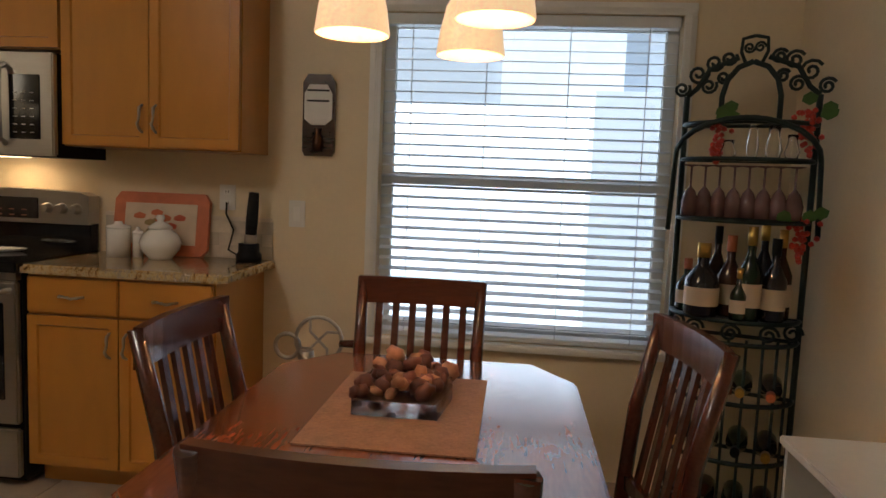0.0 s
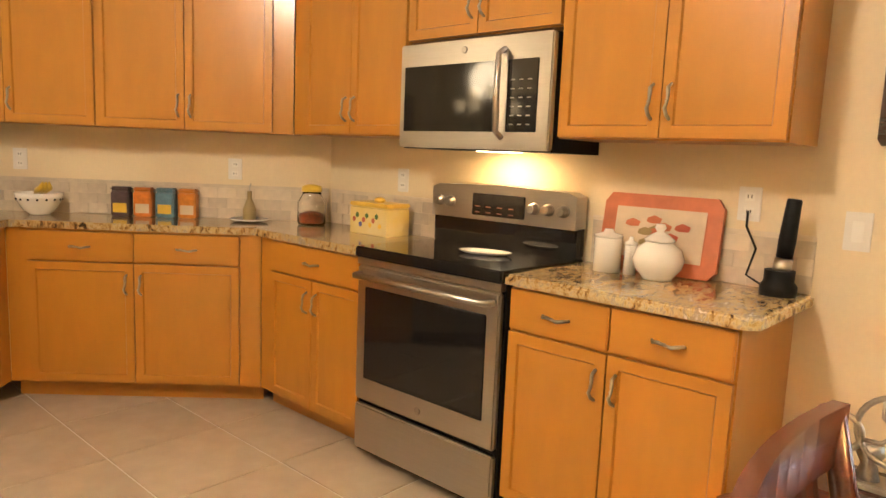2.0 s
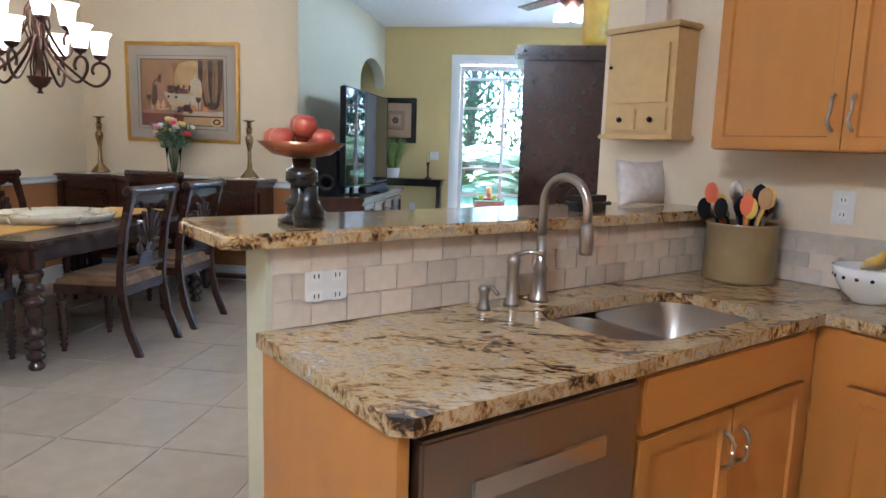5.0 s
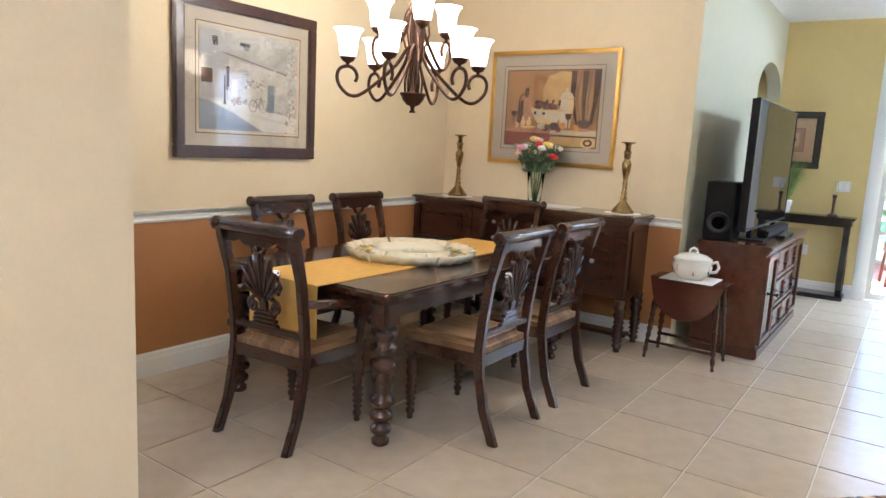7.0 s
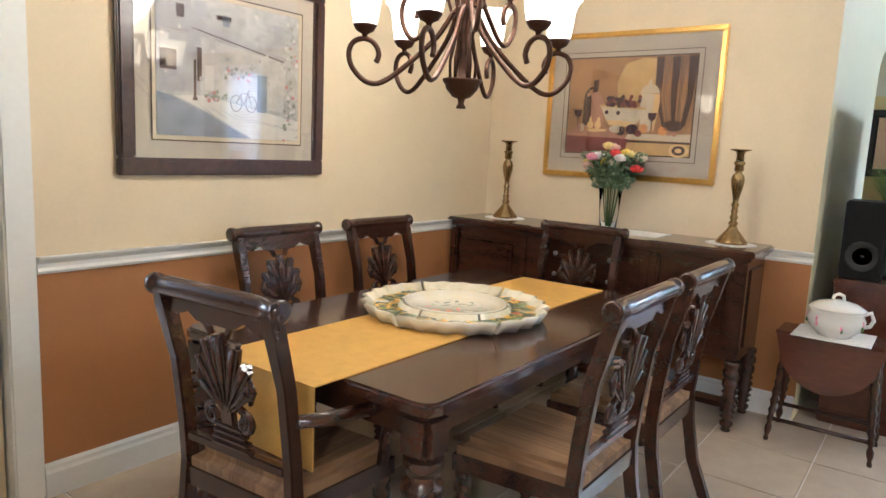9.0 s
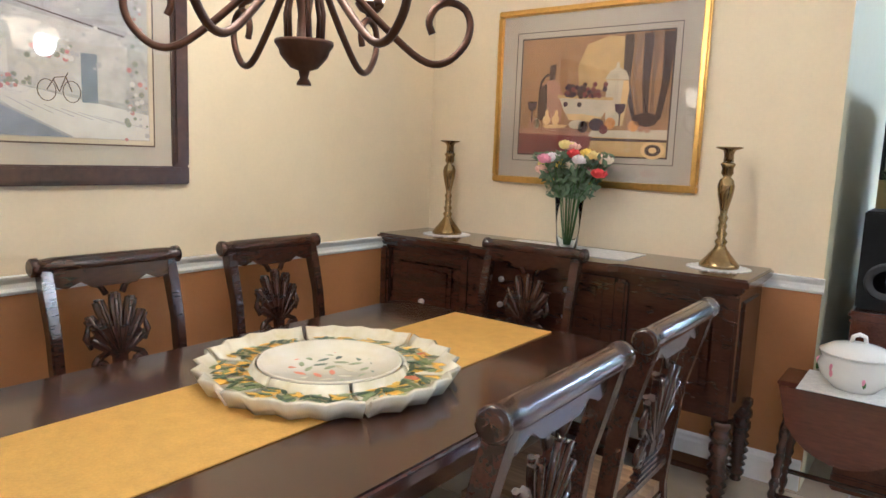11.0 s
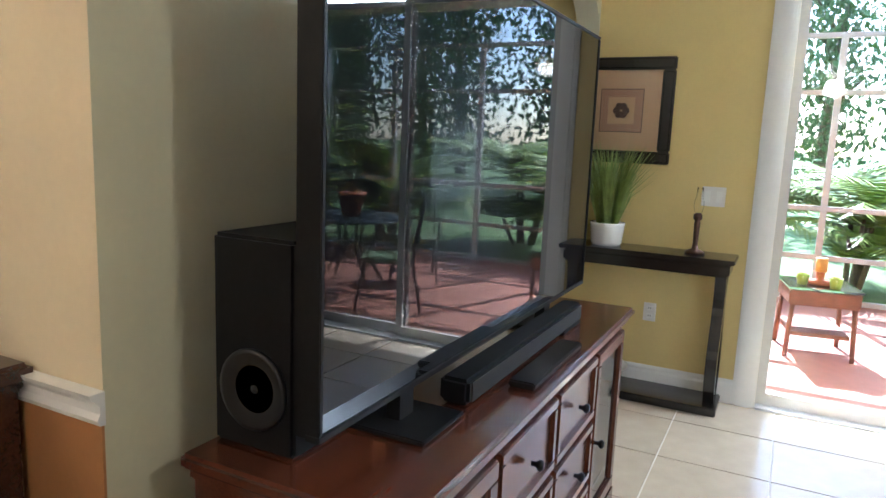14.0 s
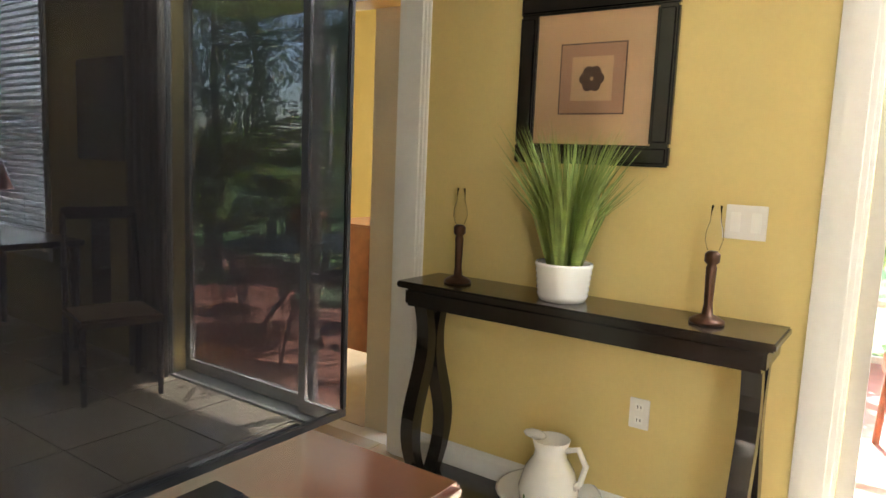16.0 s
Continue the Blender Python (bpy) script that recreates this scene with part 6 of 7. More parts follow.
petals = [mat("petal", c, 0.6, 0, 40, 0.15, 0.1) for c in ((0.8, 0.6, 0.08), (0.75, 0.3, 0.42), (0.8, 0.68, 0.5), (0.75, 0.62, 0.2), (0.75, 0.7, 0.72), (0.6, 0.04, 0.04), (0.8, 0.5, 0.4))]
heads = [(rng.uniform(-0.13, 0.13), -0.2 + 0.4 * (k + 0.5) / 19, 0.34 + 0.2 * (0.35 + 0.65 * rng.random()) * (1 - 0.5 * abs(k - 9) / 9)) for k in range(19)]
for k, (x, y, z) in enumerate(heads):
    s1 = part("stem", tube(B(), [(x * 0.1, y * 0.1, 0.02), (x * 0.4, y * 0.35, 0.26), (x, y, z)], 0.0025, 5), leafg, vs)
    bm = B()
    for j in range(10):
        a, t = j * 2.4, j / 10
        rr_ = 0.008 + 0.03 * t
        m = pose(x + rr_ * cos(a), y + rr_ * sin(a), z + 0.012 * (1 - t), 0, 55 * t, math.degrees(a))
        bmesh.ops.create_icosphere(bm, subdivisions=1, radius=0.023, matrix=m @ Matrix.Diagonal((0.35, 1, 1, 1)))
    part("rose", bm, petals[(k * 3) % 7], s1)
gm = B()
for k in range(800):
    a, t = rng.uniform(0, 2 * pi), rng.random()
    r, z = rng.uniform(0.02, 0.2) * (0.5 + 0.5 * t), 0.26 + 0.22 * t
    q = pose(r * cos(a) * 0.75, r * sin(a) * 1.1, z, rng.uniform(-70, 70), rng.uniform(-70, 70), rng.uniform(0, 360))
    vv = [gm.verts.new(q @ Vector(p)) for p in ((-0.026, 0, 0), (0, -0.013, 0.003), (0.026, 0, 0), (0, 0.013, 0.003))]
    gm.faces.new(vv)
part("greenery", gm, mat("dusty_green_leaf", (0.16, 0.22, 0.12), 0.7, 0, 30, 0.5, 0.1), vs)
dl = thing("drop_leaf_table", (-7.0, -0.09, 0), 90, "small dark drop-leaf side table with turned legs", "table")
part("top", bx(-0.26, -0.12, 0.58, 0.26, 0.12, 0.6, bevel=0.005), cherry, dl)
for s_ in (-1, 1):
    pr = [(-0.25 + 0.5 * i / 12, -0.27 * math.sqrt(max(0, 1 - ((-0.25 + 0.5 * i / 12) / 0.25) ** 2)) - 0.001) for i in range(13)]
    part("leaf", prism(B(), pr, -0.008, 0.008, Matrix.Translation((0, s_ * 0.135, 0.585)) @ pose(0, 0, 0, 90 + s_ * 8)), cherry, dl)
    for x in (-0.2, 0.2):
        part("leg", lathe(B(), turned(0.57, 0.022), 12, Matrix(((1, 0, -x * 0.35, x * 1.2), (0, 1, -s_ * 0.12, s_ * 0.16), (0, 0, 1, 0), (0, 0, 0, 1)))), mahogany, dl)
    part("stretcher", tube(B(), [(-0.23, s_ * 0.145, 0.12), (0.23, s_ * 0.145, 0.12)], 0.012, 8), mahogany, dl)
ls = tagged(link("square_doily", bx(-0.16, -0.18, 0, 0.16, 0.18, 0.003), lace), "square white crochet cloth on the side table", "doily")
ls.matrix_world = pose(-6.97, -0.09, 0.601)
tu = thing("tureen", (-6.97, -0.09, 0.6045), 120, "white porcelain lidded pot with pink flowers", "tureen")
part("pot", lathe(B(), [(0.07, 0), (0.075, 0.008), (0.11, 0.04), (0.122, 0.08), (0.11, 0.11), (0.118, 0.122), (0.1, 0.125)], 32), porcelain, tu)
lid = part("lid", lathe(B(), [(0.12, 0.126), (0.12, 0.132), (0.08, 0.155), (0.02, 0.168)], 32), porcelain, tu)
part("lid_loop", tube(B(), [(-0.025, 0, 0.165), (-0.02, 0, 0.188), (0, 0, 0.196), (0.02, 0, 0.188), (0.025, 0, 0.165)], 0.008, 8), porcelain, lid)
part("handle", tube(B(), [(0.11, 0, 0.1), (0.15, 0, 0.115), (0.165, 0, 0.08), (0.15, 0, 0.05), (0.115, 0, 0.045)], 0.01, 8), porcelain, tu)
tu.scale = (1.12, 1.12, 1.12)
for k in range(14):
    a, z = k * 0.9, 0.055 + 0.02 * sin(k * 2.0)
    part("painted_rose", ball(B(), (0.119 * cos(a), 0.119 * sin(a), z + 0.01), 0.016, 1, (0.4, 0.4, 0.9)), petals[1] if k % 3 else leafg, tu)
# what the dining prints show
ochre, umber, ivory = mat("ochre_paint", (0.6, 0.38, 0.14), 0.6, 0, 14, 0.2), mat("umber_paint", (0.06, 0.025, 0.012), 0.6, 0, 14, 0.4), mat("ivory_paint", (0.5, 0.4, 0.25), 0.6, 0, 14, 0.15)


def flat(parent, name, pts, m, lift=0.019):
    return part(name, prism(B(), pts, lift, lift + 0.0008, pose(0, 0, 0, 90)), m, parent)


def oval(cx_, cz_, rx_, rz_, n=14):
    return [(cx_ + rx_ * cos(2 * pi * i / n), cz_ + rz_ * sin(2 * pi * i / n)) for i in range(n)]


maroon, rosy, wine_p = mat("maroon_paint", (0.16, 0.03, 0.02), 0.6, 0, 14, 0.4), mat("rosy_clay_paint", (0.36, 0.17, 0.09), 0.6, 0, 10, 0.35), mat("wine_paint", (0.05, 0.012, 0.016), 0.5, 0, 20, 0.4)
glowing, brown_p = mat("pale_gold_paint", (0.45, 0.28, 0.09), 0.6, 0, 12, 0.3), mat("brown_drape_paint", (0.2, 0.1, 0.04), 0.6, 0, 9, 0.4, 0.05, (9, 1, 1))
orange_p = mat("orange_fruit_paint", (0.6, 0.25, 0.05), 0.6, 0, 30, 0.3)


def uv_a(pts):
    """Fractions of the still life's printed field."""
    return [(0.165 + 0.83 * u, 0.165 + 0.61 * v) for u, v in pts]


def show_a(name, pts, m, lift=0.019):
    return flat(pa, name, uv_a(pts), m, lift)


def border(parent, x0, z0, x1, z1, w, m):
    for a, b, c_, d in ((x0, z0, x1, z0 + w), (x0, z1 - w, x1, z1), (x0, z0 + w, x0 + w, z1 - w), (x1 - w, z0 + w, x1, z1 - w)):
        flat(parent, "printed_line", [(a, b), (c_, b), (c_, d), (a, d)], m, 0.0192)


border(pa, 0.125, 0.125, 1.035, 0.815, 0.004, umber)
border(pa, 0.157, 0.157, 1.003, 0.783, 0.008, umber)
border(pb, 0.155, 0.155, 0.975, 0.805, 0.016, ivory)
border(pb, 0.149, 0.149, 0.981, 0.811, 0.006, umber)
show_a("printed_glow", [(0.42, 0.55), (0.4, 0.75), (0.46, 0.93), (0.6, 0.99), (0.72, 0.97), (0.74, 0.7), (0.66, 0.55)], glowing)
for k in range(5):
    u = 0.7 + 0.06 * k
    show_a("printed_drape_fold", [(u, 0.99), (u + 0.064, 0.99), (u + 0.05 - 0.03 * (k % 2), 0.6), (0.8 + 0.038 * k, 0.3), (0.78 + 0.034 * k, 0.3), (u + 0.005, 0.6)], brown_p if k % 2 else umber, 0.0197 + 0.0002 * k)
show_a("printed_red_cloth", [(0.0, 0.0), (0.42, 0.0), (0.5, 0.06), (0.53, 0.19), (0.3, 0.24), (0.0, 0.22)], maroon, 0.0201)
show_a("printed_cloth_edge", [(0.0, 0.18), (0.5, 0.16), (0.53, 0.19), (0.3, 0.245), (0.0, 0.225)], rosy, 0.0212)
show_a("printed_pedestal", [(0.5, 0.0), (1.0, 0.0), (1.0, 0.16), (0.53, 0.16)], glowing, 0.0204)
show_a("printed_ledge", [(0.5, 0.16), (1.0, 0.14), (1.0, 0.22), (0.52, 0.21)], ivory, 0.0212)
show_a("printed_ledge_shade", [(0.52, 0.125), (1.0, 0.12), (1.0, 0.14), (0.51, 0.15)], umber, 0.0214)
for r_ in (0.075, 0.05, 0.025):
    show_a("printed_scroll", [(0.92 + r_ * cos(2 * pi * i / 16), 0.055 + 0.95 * r_ * sin(2 * pi * i / 16)) for i in range(16)], umber if r_ == 0.05 else ochre, 0.0218 - 0.01 * r_)
show_a("printed_jug", [(0.13, 0.3), (0.3, 0.28), (0.31, 0.5), (0.28, 0.6), (0.24, 0.65), (0.2, 0.65), (0.15, 0.6), (0.13, 0.5)], rosy, 0.0201)
show_a("printed_jug_shade", [(0.13, 0.3), (0.2, 0.29), (0.19, 0.62), (0.15, 0.59), (0.13, 0.5)], umber, 0.0207)
show_a("printed_jug_neck", [(0.205, 0.64), (0.245, 0.65), (0.25, 0.78), (0.205, 0.77)], umber, 0.0206)
show_a("printed_jug_handle", [(0.13, 0.52), (0.14, 0.64), (0.18, 0.7), (0.21, 0.7), (0.21, 0.68), (0.18, 0.67), (0.155, 0.62), (0.145, 0.52)], umber, 0.0211)
show_a("printed_bowl", [(0.36, 0.3), (0.56, 0.28), (0.6, 0.36), (0.64, 0.47), (0.28, 0.5), (0.32, 0.38)], ivory, 0.0213)
show_a("printed_bowl_shade", [(0.36, 0.3), (0.56, 0.28), (0.58, 0.32), (0.45, 0.35), (0.34, 0.35)], ochre, 0.0219)
show_a("printed_bowl_rim", [(0.27, 0.49), (0.65, 0.46), (0.65, 0.485), (0.27, 0.515)], glowing, 0.0219)
show_a("printed_urn", [(0.61, 0.25), (0.72, 0.25), (0.75, 0.55), (0.74, 0.62), (0.6, 0.63), (0.6, 0.5)], ivory, 0.0207)
show_a("printed_urn_shade", [(0.69, 0.25), (0.72, 0.25), (0.75, 0.55), (0.74, 0.62), (0.71, 0.62)], ochre, 0.0215)
show_a("printed_urn_lid", [(0.59, 0.635), (0.75, 0.625), (0.72, 0.7), (0.68, 0.725), (0.675, 0.77), (0.66, 0.77), (0.655, 0.725), (0.62, 0.7)], ivory, 0.0212)


def show_oval(name, u, v, ru, rv, m, lift):
    return flat(pa, name, [(0.165 + 0.83 * (u + ru * cos(2 * pi * i / 10)), 0.165 + 0.61 * (v + rv * sin(2 * pi * i / 10))) for i in range(10)], m, lift)


rng = random.Random(12)
for k in range(46):
    show_oval("printed_grape", rng.uniform(0.33, 0.6), 0.5 + 0.1 * rng.random() ** 1.5 - (0.08 if k > 40 else 0), 0.016, 0.022, (wine_p, umber, maroon)[k % 3], 0.0221 + 0.00003 * k)
for u, v, ru, rv, m in ((0.2, 0.3, 0.028, 0.045, ochre), (0.2, 0.36, 0.013, 0.03, ochre), (0.265, 0.3, 0.028, 0.045, ochre), (0.27, 0.355, 0.013, 0.03, ochre), (0.11, 0.27, 0.045, 0.05, rosy), (0.13, 0.27, 0.02, 0.045, ivory), (0.42, 0.26, 0.06, 0.04, ivory), (0.46, 0.24, 0.035, 0.05, umber), (0.64, 0.27, 0.036, 0.05, orange_p), (0.79, 0.25, 0.036, 0.048, orange_p), (0.55, 0.26, 0.05, 0.055, wine_p), (0.6, 0.22, 0.03, 0.04, maroon), (0.86, 0.3, 0.08, 0.06, umber), (0.84, 0.23, 0.022, 0.03, rosy), (0.88, 0.22, 0.02, 0.026, rosy)):
    show_oval("printed_fruit", u, v, ru, rv, m, 0.0226)
for u, v in ((0.09, 0.4), (0.7, 0.37)):
    show_a("printed_wineglass", [(u - 0.035, v + 0.06), (u + 0.035, v + 0.06), (u + 0.028, v), (u + 0.005, v - 0.025), (u + 0.004, v - 0.12), (u - 0.004, v - 0.12), (u - 0.005, v - 0.025), (u - 0.028, v)], wine_p, 0.0229)
show_a("printed_plate", [(0.17, 0.25), (0.2, 0.225), (0.33, 0.23), (0.35, 0.255), (0.26, 0.262)], ochre, 0.0222)

stone_p, grey_p, green_p = mat("stone_paint", (0.46, 0.41, 0.34), 0.6, 0, 22, 0.3, color2=(0.6, 0.55, 0.47)), mat("grey_paint", (0.2, 0.21, 0.24), 0.6, 0, 9, 0.35), mat("shutter_paint", (0.16, 0.18, 0.2), 0.6, 0, 20, 0.2)
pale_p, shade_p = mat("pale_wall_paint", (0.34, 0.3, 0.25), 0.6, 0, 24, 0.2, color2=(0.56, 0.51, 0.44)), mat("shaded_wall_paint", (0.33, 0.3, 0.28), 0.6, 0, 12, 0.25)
foliage_p, bloom_p = mat("foliage_paint", (0.2, 0.2, 0.14), 0.6, 0, 40, 0.4), mat("bloom_paint", (0.4, 0.16, 0.14), 0.6, 0, 40, 0.3)


def show_b(name, pts, m, lift=0.019):
    return flat(pb, name, [(0.175 + 0.78 * u, 0.175 + 0.61 * v) for u, v in pts], m, lift)


def strip_b(name, pts, w, m, lift):
    """A thin painted stroke along points."""
    for (a, b), (c_, d) in zip(pts, pts[1:]):
        nx, ny = -(d - b), (c_ - a) * 1.28
        k = w / max(1e-6, math.hypot(nx, ny))
        show_b(name, [(a + nx * k, b + ny * k), (c_ + nx * k, d + ny * k), (c_ - nx * k, d - ny * k), (a - nx * k, b - ny * k)], m, lift)


show_b("printed_left_house", [(0, 0.3), (0.3, 0.33), (0.27, 0.72), (0.2, 0.98), (0, 0.98)], shade_p)
show_b("printed_middle_house", [(0.27, 0.3), (0.88, 0.22), (0.9, 0.62), (0.28, 0.72)], pale_p, 0.0192)
show_b("printed_road", [(0, 0.0), (0.62, 0.0), (0.3, 0.2), (0.1, 0.28), (0, 0.3)], grey_p, 0.0201)
show_b("printed_pavement", [(0.1, 0.28), (0.3, 0.19), (0.62, 0.0), (1, 0.0), (1, 0.16), (0.7, 0.22), (0.3, 0.3)], stone_p, 0.0203)
strip_b("printed_kerb", [(0.1, 0.275), (0.3, 0.185), (0.45, 0.1), (0.62, 0.0)], 0.006, shade_p, 0.0213)
for k in range(9):
    strip_b("printed_joint", [(0.2 + 0.075 * k, 0.24 - 0.015 * k), (0.27 + 0.09 * k, 0.17 - 0.012 * k)], 0.002, shade_p, 0.0213)
show_b("printed_balcony", [(0.22, 0.76), (0.88, 0.62), (0.9, 0.66), (0.24, 0.82)], shade_p, 0.0205)
strip_b("printed_balcony_rail", [(0.22, 0.77), (0.88, 0.63)], 0.004, umber, 0.0214)
for u, v, w, h, m in ((0.02, 0.46, 0.1, 0.14, umber), (0.02, 0.6, 0.1, 0.12, shade_p), (0.12, 0.83, 0.05, 0.09, umber), (0.25, 0.4, 0.03, 0.24, umber), (0.67, 0.21, 0.075, 0.29, green_p), (0.3, 0.34, 0.06, 0.18, stone_p), (0.38, 0.86, 0.1, 0.035, umber), (0.23, 0.84, 0.08, 0.13, shade_p), (0.42, 0.82, 0.05, 0.09, grey_p), (0.8, 0.76, 0.06, 0.15, shade_p)):
    show_b("printed_opening", [(u, v), (u + w, v), (u + w, v + h), (u, v + h)], m, 0.0209)
    strip_b("printed_lintel", [(u - 0.012, v + h + 0.01), (u + w + 0.012, v + h + 0.006)], 0.006, pale_p, 0.0218)
strip_b("printed_lamp_post", [(0.235, 0.27), (0.235, 0.55)], 0.008, umber, 0.0216)
strip_b("printed_lamp_foot", [(0.22, 0.27), (0.25, 0.27)], 0.012, umber, 0.0217)
for u in (0.515, 0.625):
    strip_b("printed_wheel", [(u + 0.04 * cos(2 * pi * i / 14), 0.265 + 0.062 * sin(2 * pi * i / 14)) for i in range(15)], 0.0022, umber, 0.0216)
strip_b("printed_cycle_frame", [(0.515, 0.265), (0.55, 0.34), (0.6, 0.35), (0.57, 0.26), (0.545, 0.33)], 0.0025, umber, 0.0217)
strip_b("printed_cycle_fork", [(0.625, 0.265), (0.6, 0.35), (0.61, 0.375)], 0.0025, umber, 0.0218)
rng = random.Random(31)
for k in range(150):
    if k < 60:
        u, v = rng.uniform(0.88, 0.99), rng.random() * 0.95
    elif k < 90:
        u, v = rng.uniform(0.3, 0.45), rng.uniform(0.26, 0.34)
    elif k < 115:
        u, v = rng.uniform(0.42, 0.66), rng.uniform(0.44, 0.53)
    else:
        u, v = rng.uniform(0.02, 0.95), rng.uniform(0.4, 0.95)
    r_ = rng.uniform(0.006, 0.016)
    show_b("printed_leaf", [(u + r_ * cos(2 * pi * i / 6 + k), v + r_ * 1.2 * sin(2 * pi * i / 6 + k)) for i in range(6)], (foliage_p, shade_p, stone_p, bloom_p, foliage_p)[k % 5] if k < 115 else (stone_p, shade_p)[k % 2], 0.022 + 0.000004 * k)
flat(pc_, "printed_border", [(0.175, 0.185), (0.435, 0.185), (0.435, 0.445), (0.175, 0.445)], umber, 0.0186)
flat(pc_, "printed_field", [(0.18, 0.19), (0.43, 0.19), (0.43, 0.44), (0.18, 0.44)], GPRINT, 0.0194)
flat(pc_, "printed_square", [(0.225, 0.235), (0.385, 0.235), (0.385, 0.395), (0.225, 0.395)], GYEL, 0.0202)
for k in range(6):
    a = 2 * pi * k / 6
    flat(pc_, "printed_petal", oval(0.305 + 0.028 * cos(a), 0.315 + 0.028 * sin(a), 0.022, 0.022, 10), umber, 0.0203 + 0.0001 * k)

# ---- on the console table ----
gp = thing("grass_plant", (-10.52, -0.09, 0.903), 0, "artificial green grass in a white ribbed pot", "plant")
part("pot", lathe(B(), [(0.07, 0)] + [(0.074 + 0.012 * i / 12 + (0.003 if i % 2 else 0), 0.01 + 0.11 * i / 12) for i in range(13)] + [(0.075, 0.118), (0.07, 0.1)], 28), porcelain, gp)
gm = B()
rng = random.Random(21)
for k in range(520):
    a, r, l = rng.uniform(0, 2 * pi), rng.random() ** 0.5, rng.uniform(0.26, 0.46)
    bx_, by_ = 0.05 * r * cos(a), 0.05 * r * sin(a)
    tx, ty_ = bx_ + 0.2 * r * cos(a) * rng.uniform(0.5, 1.1), by_ + 0.2 * r * sin(a) * rng.uniform(0.5, 1.1)
    p = [Vector((bx_, by_, 0.1)), Vector((bx_ + (tx - bx_) * 0.35, by_ + (ty_ - by_) * 0.35, 0.1 + l * 0.6)), Vector((tx, ty_, 0.1 + l))]
    n = Vector((-sin(a * 3), cos(a * 3), 0)) * 0.0028
    v = [gm.verts.new(p[0] - n), gm.verts.new(p[0] + n), gm.verts.new(p[1] + n), gm.verts.new(p[1] - n), gm.verts.new(p[2])]
    gm.faces.new(v[:4])
    gm.faces.new((v[3], v[2], v[4]))
gp.scale = (1.2, 1.2, 1.15)
part("foliage", gm, mat("bright_grass", (0.25, 0.32, 0.08), 0.5, 0, 30, 0.45, 0.05), gp, "fine green blades")
for y in (-0.55, 0.42):
    ol = thing("oil_lamp", (-10.52, y, 0.903), 0, "small brass oil lamp with a glass chimney", "lamp", "oil lamps")
    part("stem", lathe(B(), [(0.055, 0), (0.055, 0.01), (0.04, 0.02), (0.018, 0.03), (0.014, 0.06), (0.017, 0.18), (0.014, 0.19), (0.024, 0.2), (0.024, 0.225), (0.014, 0.235)], 20), bronze, ol)
    part("chimney", lathe(B(), [(0.018, 0.236), (0.028, 0.27), (0.026, 0.3), (0.017, 0.33), (0.016, 0.38), (0.015, 0.38), (0.0155, 0.33), (0.0245, 0.3), (0.0265, 0.27), (0.0165, 0.237)], 20, None, False), thin_glass, ol)
bs = tagged(link("wash_basin", lathe(B(), [(0.07, 0), (0.075, 0.01), (0.13, 0.06), (0.17, 0.085), (0.175, 0.09), (0.165, 0.09), (0.12, 0.06), (0.06, 0.018)], 32), porcelain), "white ironstone wash basin on the lower shelf", "basin")
bs.location = (-10.53, -0.1, 0.051)
ph = thing("water_pitcher", (-10.53, -0.1, 0.07), 90, "white ironstone pitcher with faint green sprigs", "pitcher")
part("jug", lathe(B(), [(0.06, 0), (0.085, 0.03), (0.092, 0.08), (0.075, 0.14), (0.05, 0.18), (0.048, 0.2), (0.058, 0.235), (0.054, 0.235), (0.044, 0.2)], 28), porcelain, ph)
part("spout", ball(B(), (-0.055, 0, 0.235), 0.03, 2, (1.3, 0.7, 0.5)), porcelain, ph)
part("handle", tube(B(), [(0.05, 0, 0.21), (0.09, 0, 0.225), (0.115, 0, 0.18), (0.1, 0, 0.12), (0.08, 0, 0.1)], 0.01, 8), porcelain, ph)
ph.scale, bs.scale = (1.25, 1.25, 1.25), (1.15, 1.15, 1.15)
for k in range(10):
    part("sprig", ball(B(), (-0.05 + 0.011 * k, -0.083 + 0.0004 * k * k, 0.05 + 0.02 * sin(k * 1.7)), 0.007, 1, (0.5, 0.5, 1.4)), leafg, ph)

# ---- living room seen in the screen ----
def queen_chair(x, y, rz):
    c = thing("side_chair", (x, y, 0), rz, "dark wooden side chair with a vase splat", "chair")
    part("seat", bx(-0.22, -0.22, 0.42, 0.22, 0.2, 0.47, bevel=0.015), stripe_cloth, c)
    for sx in (-0.2, 0.2):
        part("leg", tube(B(), [(sx, -0.2, 0), (sx, -0.19, 0.42)], [0.015, 0.022], 8), mahogany, c)
        part("back_post", tube(B(), [(sx, 0.24, 0), (sx, 0.19, 0.45), (sx * 0.95, 0.25, 1.0)], 0.018, 8), mahogany, c)
    part("crest", bx(-0.2, 0.235, 0.97, 0.2, 0.265, 1.04, bevel=0.01), mahogany, c)
    part("splat", bx(-0.05, 0.21, 0.47, 0.05, 0.23, 0.97, bevel=0.006), mahogany, c)


